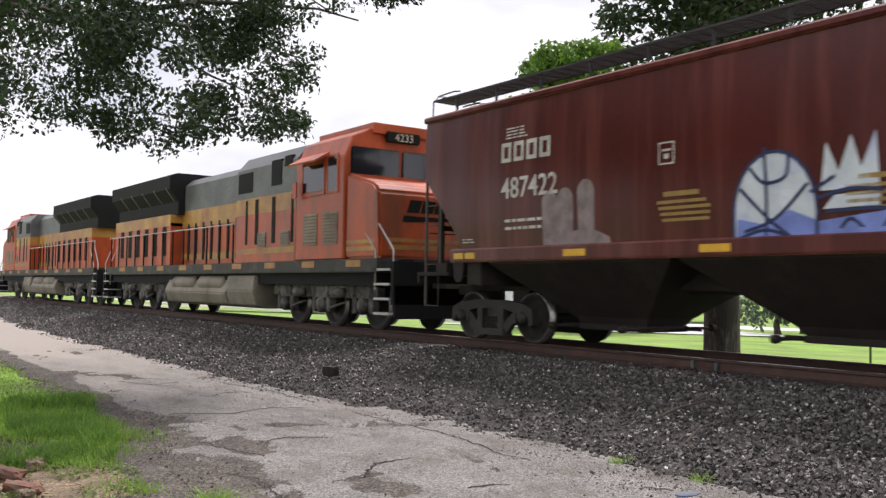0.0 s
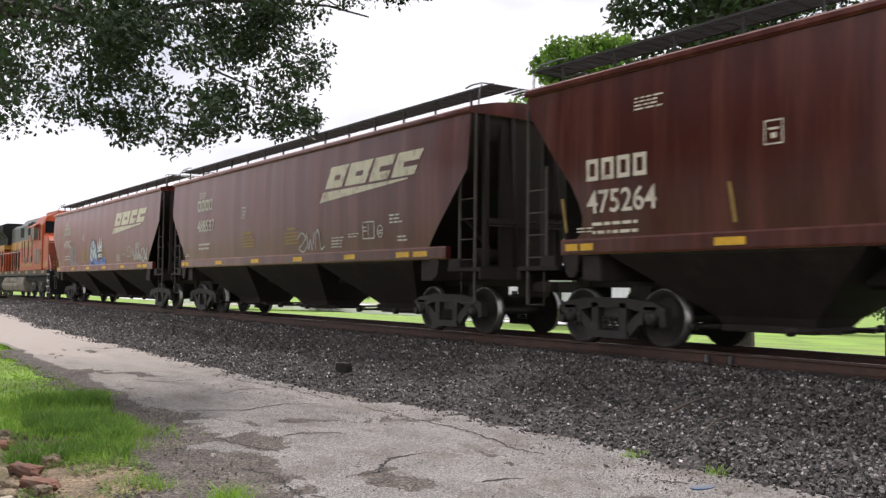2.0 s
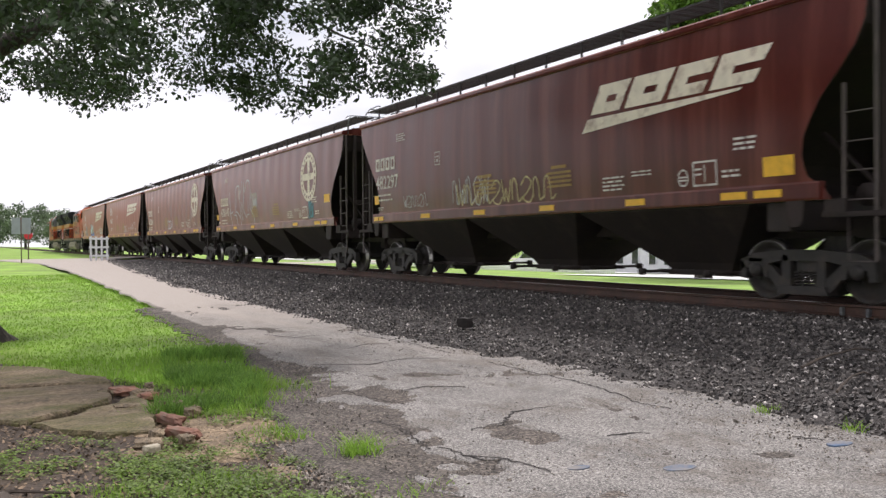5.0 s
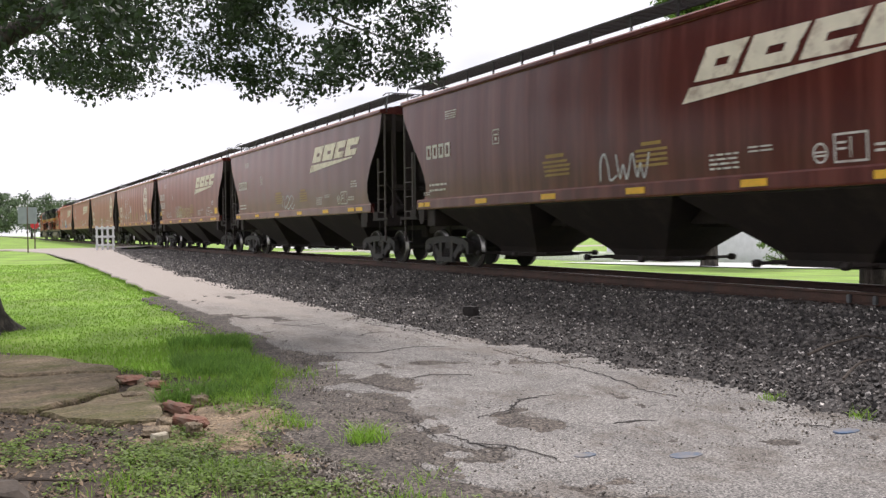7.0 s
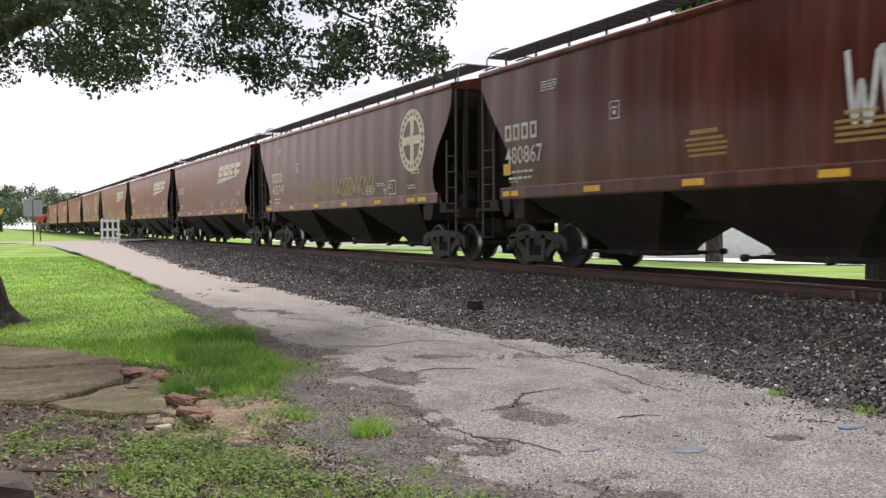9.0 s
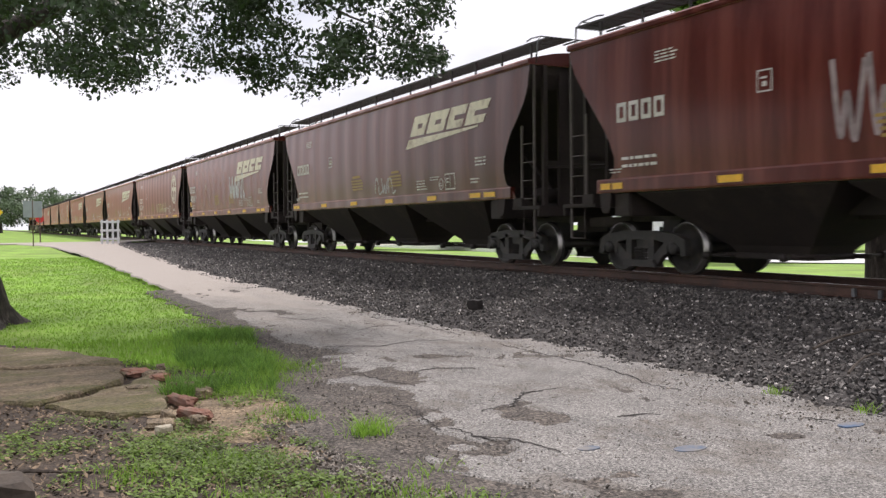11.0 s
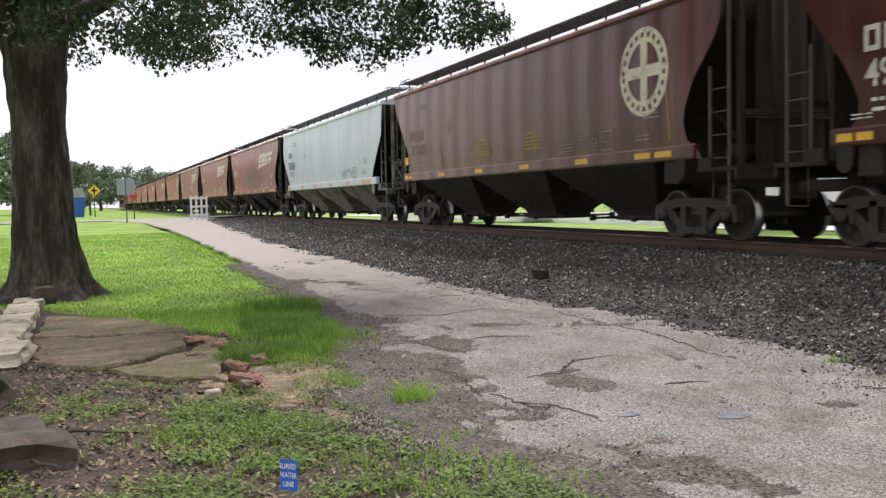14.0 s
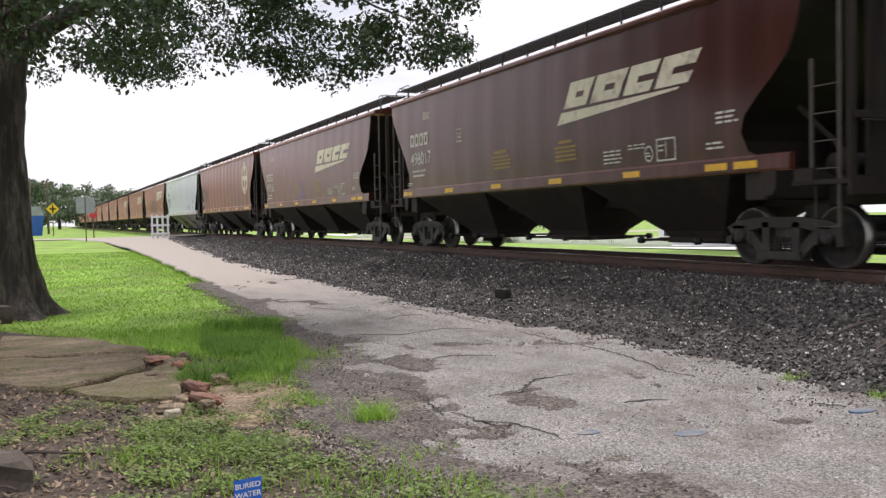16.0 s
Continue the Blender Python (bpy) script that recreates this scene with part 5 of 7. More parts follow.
    # steps and grab rails at both ends
    for y, d in ((0.75, 1), (21.25, -1)):
        for s in (-1, 1):
            bm = bmw.new()
            x = s * 1.45
            prism(bm, [(y - 0.35 * d, 0.35), (y + 0.35 * d, 0.35), (y + 0.35 * d, 1.56), (y - 0.35 * d, 1.56)], "x", s * 0.95, s * 1.0)
            box(bm, -1.5, 1.5, min(y - 0.45 * d, y - 0.35 * d), max(y - 0.45 * d, y - 0.35 * d), 0.6, 1.5) if s > 0 else None
            add("step_well", bm, "loco_black")
            for i in range(4):
                bm = bmw.new()
                box(bm, *sorted((s * 1.0, s * 1.5)), min(y - 0.3 * d, y + 0.3 * d), max(y - 0.3 * d, y + 0.3 * d), 0.38 + i * 0.31, 0.42 + i * 0.31)
                box(bm, *sorted((s * 1.5, s * 1.52)), min(y - 0.3 * d, y + 0.3 * d), max(y - 0.3 * d, y + 0.3 * d), 0.38 + i * 0.31, 0.43 + i * 0.31)
                add("step", bm, "rail_white")
            for yy in (y - 0.36 * d, y + 0.36 * d):
                bm = bmw.new()
                tube(bm, [(x, yy, 0.9), (x, yy, 1.75), (x - s * 0.05, yy + 0.75 * d, 2.35), (x - s * 0.05, yy + 0.8 * d, 2.65)], 0.022, 6)
                add("grab_rail", bm, "rail_white", "white bent grab rail")
    bm = bmw.new()
    prism(bm, [(-1.45, 0.3), (1.45, 0.3), (1.45, 1.0), (-1.45, 1.0)], "y", 0.30, 0.36)
    add("snow_plough", bm, "loco_black")
    # tank and reservoirs
    bm = bmw.new()
    prism(bm, [(-1.45, 1.22), (-1.5, 0.8), (-1.38, 0.42), (-1.1, 0.33), (1.1, 0.33), (1.38, 0.42), (1.5, 0.8), (1.45, 1.22)], "y", 7.3, 9.2)
    prism(bm, [(-1.3, 1.22), (-1.5, 0.72), (-1.38, 0.42), (-1.1, 0.33), (1.1, 0.33), (1.38, 0.42), (1.5, 0.72), (1.3, 1.22)], "y", 9.2, 14.4)
    bmesh.ops.bevel(bm, geom=[e for e in bm.edges], offset=0.03, segments=2, affect="EDGES")
    add("fuel_tank", bm, "tank", "dusty tan fuel tank")
    for s in (-1, 1):
        for y in (9.6, 11.9):
            bm = bmw.new()
            tube(bm, [(s * 1.25, y - 0.02, 1.0), (s * 1.25, y + 0.05, 1.0), (s * 1.25, y + 1.85, 1.0), (s * 1.25, y + 1.92, 1.0)], [0.15, 0.24, 0.24, 0.15], 14)
            add("air_reservoir", bm, "tank")
    for y in (4.0, 17.6):
        t = part("truck", cached("loco_frame", loco_frame, [M["loco_truck"]]), None, L, "dusty three-axle truck", pose(0, y, 0))
        for d in (-1.95, 0, 1.95):
            w = part("wheelset", cached("loco_wheels", loco_wheels, [M["cast"], M["tread"]]), None, t, m=pose(0, d, 0.53))
            WHEELS.append((w, ("loco" + str(turn), d), 0.53))
    return L, y0, turn


# ---- plants ----


def leaf_cloud(name, centres, radii, per, size, mat, parent, seed, flat=0.7, droop=0.3):
    """Many small folded leaves gathered in clumps."""
    r = np.random.RandomState(seed)
    C = np.repeat(np.asarray(centres), per, 0)
    Rr = np.repeat(np.asarray(radii), per)[:, None]
    n = len(C)
    d = r.normal(size=(n, 3))
    d /= np.linalg.norm(d, axis=1, keepdims=True)
    p = C + d * Rr * (r.uniform(0.1, 1.0, (n, 1)) ** 0.55) * np.array([1, 1, flat])
    a = r.normal(size=(n, 3))
    a[:, 2] -= droop
    a /= np.linalg.norm(a, axis=1, keepdims=True)
    b = np.cross(a, r.normal(size=(n, 3)))
    b /= np.linalg.norm(b, axis=1, keepdims=True)
    c = np.cross(a, b)
    s = size * r.uniform(0.6, 1.3, (n, 1))
    v = np.stack([p, p + a * s * 0.5 + b * s * 0.30 + c * s * 0.08, p + a * s, p + a * s * 0.5 - b * s * 0.30 + c * s * 0.08], 1).reshape(-1, 3)
    f = np.arange(n * 4).reshape(-1, 4)
    me = bpy.data.meshes.new(name)
    me.from_pydata(v.tolist(), [], f.tolist())
    me.materials.append(mat)
    ob = new(name, me)
    ob.parent = parent
    return ob


def limb(bm, a, b, r0, r1, rnd, bend=0.12, n=6):
    a, b = Vector(a), Vector(b)
    l = (b - a).length
    off = Vector((rnd.uniform(-1, 1), rnd.uniform(-1, 1), rnd.uniform(0.2, 1))) * l * bend
    pts = [a.lerp(b, i / n) + off * math.sin(3.1416 * i / n) + Vector((rnd.uniform(-1, 1), rnd.uniform(-1, 1), rnd.uniform(-1, 1))) * l * 0.012 for i in range(n + 1)]
    tube(bm, pts, [r0 + (r1 - r0) * i / n for i in range(n + 1)], 8 if r0 > 0.08 else 5)
    return pts


def oak():
    """The big oak: flared, furrowed trunk, spreading limbs, hanging outer twigs."""
    rnd = random.Random(21)
    T = thing("oak_tree", "large oak with furrowed grey trunk and dark spreading crown", "tree", pose(-0.58, 17.2, 0))
    bm = bmesh.new()
    n, prof = 110, [(-0.25, 1.25), (0.0, 1.02), (0.12, 0.86), (0.3, 0.74), (0.6, 0.65), (1.0, 0.59), (1.8, 0.55), (2.8, 0.52), (3.6, 0.54), (4.4, 0.62), (5.0, 0.66)]
    rings = []
    for z in np.concatenate([[-0.25], np.arange(0, 5.05, 0.10)]):
        r = float(np.interp(z, [p[0] for p in prof], [p[1] for p in prof]))
        rr = []
        for k in range(n):
            a = 6.2832 * k / n
            c, s = math.cos(a), math.sin(a)
            furrow = abs(noise.noise((c * 8 + 0.25 * math.sin(z * 2), s * 8, z * 0.7))) + 0.5 * abs(noise.noise((c * 17, s * 17, z * 2.2)))
            flare = 1 + 0.20 * max(0, 1 - z / 0.9) * math.sin(a * 5 + 0.6) + 0.05 * noise.noise((c * 2.2, s * 2.2, z * 0.5)) + 0.20 * furrow
            rr.append(bm.verts.new((0.17 + r * 0.80 * flare * c - 0.01 * z, r * 0.80 * flare * s, z)))
        rings.append(rr)
    for p, q in zip(rings, rings[1:]):
        for k in range(n):
            f = bm.faces.new((p[k], p[(k + 1) % n], q[(k + 1) % n], q[k]))
            f.smooth = True
    part("trunk", bm, M["bark"], T)
    tips, radii = [], []

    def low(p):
        """The crown's underside, which rises with distance from the camera and towards its right."""
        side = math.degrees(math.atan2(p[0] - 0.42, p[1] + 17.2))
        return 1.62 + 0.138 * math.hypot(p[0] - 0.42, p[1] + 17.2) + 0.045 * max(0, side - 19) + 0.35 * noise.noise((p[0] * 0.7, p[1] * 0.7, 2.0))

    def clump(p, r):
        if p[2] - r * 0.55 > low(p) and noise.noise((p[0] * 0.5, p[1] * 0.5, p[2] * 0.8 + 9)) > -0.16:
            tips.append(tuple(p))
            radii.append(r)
    for i in range(12):
        bl = bmesh.new()
        ang = i * 0.5236 + rnd.uniform(-0.15, 0.15)
        reach = rnd.uniform(4.2, 6.2) if i != 11 else 8.0
        end = (math.cos(ang) * reach, math.sin(ang) * reach, rnd.uniform(6.0, 8.6))
        pts = limb(bl, (0.25 * math.cos(ang), 0.25 * math.sin(ang), 4.5 + rnd.uniform(-0.4, 0.5)), end, rnd.uniform(0.17, 0.26), 0.06, rnd, 0.16, 8)
        for j in range(8):
            s = pts[rnd.randrange(3, 9)]
            a2 = ang + rnd.uniform(-1.0, 1.0)
            ln = rnd.uniform(1.3, 3.0)
            e = s + Vector((math.cos(a2) * ln, math.sin(a2) * ln, rnd.uniform(-1.3, 1.0)))
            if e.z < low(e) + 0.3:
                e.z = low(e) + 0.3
            q = limb(bl, s, e, 0.05, 0.012, rnd, 0.1, 5)
            for p in q[2:]:
                clump(p + Vector((rnd.uniform(-0.4, 0.4), rnd.uniform(-0.4, 0.4), rnd.uniform(-0.35, 0.3))), rnd.uniform(0.35, 0.7))
        part("limb", bl, M["bark"], T)
    # outer hanging skirt
    for i in range(300):
        ang = rnd.uniform(0, 6.2832)
        rad = rnd.uniform(2.0, 8.3)
        p = Vector((math.cos(ang) * rad, math.sin(ang) * rad, 0))
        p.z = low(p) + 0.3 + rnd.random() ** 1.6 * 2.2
        clump(p, rnd.uniform(0.3, 0.6))
    # long side branch reaching over the lane
    bl = bmesh.new()
    for k in range(3):
        limb(bl, (3.0 + k, -1.0 - 0.5 * k, 6.2), (7.4 + 0.5 * k, -1.2 - 1.2 * k, 5.3 + 0.5 * k), 0.06, 0.015, rnd, 0.06, 6)
    part("limb", bl, M["bark"], T)
    # its leaf clumps are spread by bearing and range from the camera
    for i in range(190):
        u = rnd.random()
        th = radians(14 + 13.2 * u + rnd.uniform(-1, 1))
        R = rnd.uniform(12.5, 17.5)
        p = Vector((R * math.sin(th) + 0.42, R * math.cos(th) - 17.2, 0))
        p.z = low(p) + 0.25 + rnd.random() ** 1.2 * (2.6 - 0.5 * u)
        if noise.noise((p.x * 0.55, p.y * 0.55, p.z * 0.9 + 3)) > -0.18:
            clump(p, rnd.uniform(0.28, 0.5))
    for k in range(3):
        clump(Vector((8.3 + 0.3 * k, -4.4, 6.45 + 0.12 * k)), 0.3)
    # crown mass above
    for i in range(130):
        ang, rad = rnd.uniform(0, 6.2832), 7.8 * math.sqrt(rnd.random())
        clump(Vector((math.cos(ang) * rad, math.sin(ang) * rad, 6.6 + rnd.uniform(0, 4.6) * (1 - (rad / 8.6) ** 2))), rnd.uniform(0.6, 1.1))
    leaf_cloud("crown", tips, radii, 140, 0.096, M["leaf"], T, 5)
    return T


def broadleaf(x, y, height, spread, trunk_r, mat, seed, clumps=60, per=90, leaf=0.28, clear=0.35, label="", z0=None):
    rnd = random.Random(seed)
    T = thing("broadleaf_tree", label, "tree", pose(x, y, (lift(x, y) - 0.05) if z0 is None else z0))
    bm = bmesh.new()
    h = height * clear
    tube(bm, [(0, 0, -0.2), (0, 0, 0.15), (rnd.uniform(-0.1, 0.1), 0, h * 0.5), (rnd.uniform(-0.2, 0.2), 0.1, h), (0, 0, h * 1.6)], [trunk_r * 1.5, trunk_r * 1.15, trunk_r, trunk_r * 0.95, trunk_r * 0.5], 12)
    part("trunk", bm, M["bark"], T)
    cs, rs = [], []
    for i in range(clumps):
        a, u = rnd.uniform(0, 6.2832), rnd.random()
        rr = spread * math.sqrt(rnd.random()) * (0.55 + 0.45 * math.sin(3.1416 * min(0.95, u + 0.15)))
        c = (math.cos(a) * rr, math.sin(a) * rr, h * 0.95 + (height - h) * u)
        cs.append(c)
        rs.append(spread * rnd.uniform(0.16, 0.30))
        if i % 5 == 0:
            bl = bmesh.new()
            limb(bl, (0, 0, h * rnd.uniform(0.8, 1.4)), c, trunk_r * 0.35, 0.03, rnd, 0.08, 5)
            part("limb", bl, M["bark"], T)
    leaf_cloud("crown", cs, rs, per, leaf, mat, T, seed)
    return T


def stuff(name, v, f, mat, label, category):
    me = bpy.data.meshes.new(name)
    me.from_pydata(v.tolist(), [], f.tolist())
    me.materials.append(mat)
    return tagged(new(name, me), label, category, "", "stuff")


def earth_z(x, y):
    return 0.02 * fbm(x, y, 0.6, 3.1) + 0.018 * fbm(x, y, 2.3, 5.0) - 0.015 - 0.05 * max(0.0, 1 - abs(x - along(ROAD_LEFT, y)) / 0.5) + 0.06 * max(0, min(1, (1.6 - x) / 2))


def grass_limit(x):
    """How near the mown grass comes, by place across the verge."""
    return float(np.interp(x, [-8, -1, 0.5, 1.6, 2.4, 3.4], [14.5, 14.2, 12.6, 10.4, 9.0, 8.6]))


def build_earth():
    xs, ys = np.arange(-8, 3.9, 0.09), np.arange(-4, 15.2, 0.1)
    vs = [(x, y, earth_z(x, y) - (0.10 if (y > grass_limit(x) + 0.8 or x > along(ROAD_LEFT, y) + 0.35) else 0.0)) for y in ys for x in xs]
    n = len(xs)
    fs = [(j * n + i, j * n + i + 1, (j + 1) * n + i + 1, (j + 1) * n + i) for j in range(len(ys) - 1) for i in range(n - 1)]
    sheet("bare_earth", vs, fs, M["dirt"], True, "bare brown earth with leaf litter under the oak", "ground")


def blades(name, spots, heights, widths, mat, label, category, seed, lean=0.35):
    r = np.random.RandomState(seed)
    p, n = np.asarray(spots), len(spots)
    a = r.uniform(0, 6.2832, n)
    side = np.stack([np.cos(a), np.sin(a), 0 * a], 1) * np.asarray(widths)[:, None]
    h = np.asarray(heights)[:, None]
    tip = np.stack([r.normal(0, lean, n), r.normal(0, lean, n), np.ones(n)], 1) * h
    mid = tip * np.array([0.35, 0.35, 0.6])
    v = np.stack([p - side, p + side, p + mid + side * 0.7, p + mid - side * 0.7, p + tip], 1).reshape(-1, 3)
    k = np.arange(n)[:, None] * 5
    f = [tuple(q) for q in np.concatenate([k, k + 1, k + 2, k + 3], 1).tolist()] + [tuple(q) for q in np.concatenate([k + 3, k + 2, k + 4], 1).tolist()]
    me = bpy.data.meshes.new(name)
    me.from_pydata(v.tolist(), [], f)
    me.materials.append(mat)
    return tagged(new(name, me), label, category, "", "stuff")


def build_grass():
    r = np.random.RandomState(8)
    sp, hs, ws = [], [], []
    while len(sp) < 70000:
        y = 8.5 + 36 * r.rand() ** 1.7
        x = r.uniform(-7, along(ROAD_LEFT, y) + (0.05 if y < 13 else 0.28))
        g = y - grass_limit(x) + 0.9 * fbm(x, y, 0.9, 2.0)
        if g < 0 or (g < 1.2 and r.rand() > 0.25 + g * 0.6):
            continue
        edge = along(ROAD_LEFT, y) - x
        tall = 1.0 + (0.9 if (edge < 1.7 and y < 14.5) else 0.2) * max(0, 0.6 + fbm(x, y, 1.2, 7.0))
        z = earth_z(x, y) if y < 13.5 else lift(x, y) - 0.04
        sp.append((x, y, z))
        hs.append(r.uniform(0.03, 0.07) * (1.0 if y < 14 else 0.7) * tall * (1 if edge > 0.3 else 0.5 + 1.6 * max(edge, 0)))
        ws.append(r.uniform(0.004, 0.008) * (1 + y / 25))
    blades("grass", sp, hs, ws, M["blade"], "bright green mown grass, longer along the lane", "grass", 1)
    # long dark grass left standing along the lane
    sp, hs, ws = [], [], []
    while len(sp) < 7500:
        y = r.uniform(8.7, 13.4)
        x = along(ROAD_LEFT, y) - 0.3 - 1.1 * r.rand() ** 1.3
        if fbm(x, y, 0.8, 41.0) + 0.35 < r.rand() * 0.7 + 0.15 * (y < 9.4):
            continue
        sp.append((x, y, earth_z(x, y)))
        hs.append(r.uniform(0.06, 0.20))
        ws.append(r.uniform(0.004, 0.008))
    blades("long_grass", sp, hs, ws, M["blade_dark"], "long unmown green grass along the lane's edge", "grass", 3, 0.45)
    # loose tufts among the bare earth
    sp, hs, ws = [], [], []
    for cx, cy, rad, num, h in ((2.52, 6.5, 0.11, 260, 0.22), (2.30, 7.3, 0.10, 60, 0.10), (1.2, 5.2, 0.3, 140, 0.09), (0.7, 6.0, 0.3, 140, 0.08), (1.4, 6.2, 0.3, 180, 0.09), (2.55, 9.3, 0.3, 300, 0.16), (2.9, 9.9, 0.3, 360, 0.18), (2.1, 8.6, 0.3, 240, 0.13), (2.15, 4.9, 0.2, 90, 0.09), (2.4, 4.55, 0.2, 90, 0.09), (1.9, 4.4, 0.2, 80, 0.10), (2.75, 4.25, 0.14, 120, 0.10), (1.7, 5.0, 0.2, 80, 0.09), (2.2, 7.6, 0.25, 140, 0.09), (2.5, 5.3, 0.2, 120, 0.10), (1.5, 8.9, 0.3, 160, 0.1), (6.45, 5.2, 0.1, 40, 0.12), (6.4, 6.1, 0.1, 40, 0.10)):
        for i in range(num):
            x, y = cx + r.normal(0, rad * 0.6), cy + r.normal(0, rad * 0.6)
            sp.append((x, y, earth_z(x, y)))
            hs.append(h * r.uniform(0.5, 1.1))
            ws.append(r.uniform(0.003, 0.006))
    blades("grass_tuft", sp, hs, ws, M["blade"], "loose tufts of long green grass in the verge", "grass", 2, 0.5)
    # broad-leaved weeds
    v, f = [], []
    num = 0
    while num < 46000:
        y = 3.2 + 9 * r.rand() ** 1.4
        x = r.uniform(-1.6, along(ROAD_LEFT, y) - 0.2)
        dens = 0.20 + 1.0 * fbm(x, y, 1.1, 14.0) + 0.9 * fbm(x, y, 3.7, 5.0) - (0.1 if x < 0.1 and y < 6.8 else 0) - (0.15 if x > 2.2 else 0) - (1.5 if y > grass_limit(x) + 0.5 or (y > 8.2 and x < 1.4) else 0) + (0.14 if 0.3 < x < 1.9 and 4.3 < y < 7.4 else 0)
        if r.rand() > dens:
            continue
        z = earth_z(x, y) + r.uniform(0.005, 0.06)
        a, s = r.uniform(0, 6.28), r.uniform(0.005, 0.015)
        t = r.uniform(-0.5, 0.5, 2)
        k = len(v)
        for q in range(5):
            b = a + 6.2832 * q / 5
            dx, dy = math.cos(b) * s, math.sin(b) * s * 0.8
            v.append((x + dx, y + dy, z + dx * t[0] + dy * t[1]))
        f.append((k, k + 1, k + 2, k + 3, k + 4))
        num += 1
    me = bpy.data.meshes.new("weeds")
    me.from_pydata(v, [], f)
    me.materials.append(M["clover"])
    tagged(new("weeds", me), "low broad-leaved green weeds creeping over bare earth", "weeds", "", "stuff")
    # dead leaves and chips
    v, f = [], []
    for i in range(19000):
        y = 3.0 + 7.5 * r.rand()
        x = r.uniform(-2.2, along(ROAD_LEFT, y) - 0.1)
        if x > 1.6 and r.rand() < 0.5:
            continue
        z = earth_z(x, y) + r.uniform(0.003, 0.02)
        a, s = r.uniform(0, 6.28), r.uniform(0.008, 0.03)
        t = r.uniform(-0.7, 0.7, 2)
        k = len(v)
        for dx, dy in ((s, 0), (0, s * 0.45), (-s, 0), (0, -s * 0.45)):
            ex, ey = dx * math.cos(a) - dy * math.sin(a), dx * math.sin(a) + dy * math.cos(a)
            v.append((x + ex, y + ey, z + ex * t[0] + ey * t[1]))
        f.append((k, k + 1, k + 2, k + 3))
    me = bpy.data.meshes.new("leaf_litter")
    me.from_pydata(v, [], f)
    me.materials.append(M["litter"])
    tagged(new("leaf_litter", me), "scattered dry brown leaves and bark chips", "leaf litter", "", "stuff")


CHIP_V = np.array([(x, y, z) for x in (-1, 1) for y in (-1, 1) for z in (-1, 1)]) * 0.6
CHIP_F = np.array([(0, 1, 3, 2), (4, 6, 7, 5), (0, 4, 5, 1), (2, 3, 7, 6), (0, 2, 6, 4), (1, 5, 7, 3)])


def stones(name, places, sizes, mat, label, category, seed, squash=0.7):
    r = np.random.RandomState(seed)
    p, s = np.asarray(places), np.asarray(sizes)
    n = len(p)
    v = CHIP_V[None] * r.uniform(0.45, 1.25, (n, 8, 3)) * (r.uniform(0.6, 1.25, (n, 1, 3)) * np.array([1, 1, squash]))
    q = r.normal(size=(n, 4))
    q /= np.linalg.norm(q, axis=1, keepdims=True)
    w, x, y, z = q.T
    R = np.stack([1 - 2 * (y * y + z * z), 2 * (x * y - z * w), 2 * (x * z + y * w), 2 * (x * y + z * w), 1 - 2 * (x * x + z * z), 2 * (y * z - x * w), 2 * (x * z - y * w), 2 * (y * z + x * w), 1 - 2 * (x * x + y * y)], 1).reshape(n, 3, 3)
    v = np.einsum("nij,nkj->nki", R, v) * s[:, None, None] + p[:, None]
    f = (CHIP_F[None] + 8 * np.arange(n)[:, None, None]).reshape(-1, 4)
    return stuff(name, v.reshape(-1, 3), f, mat, label, category)


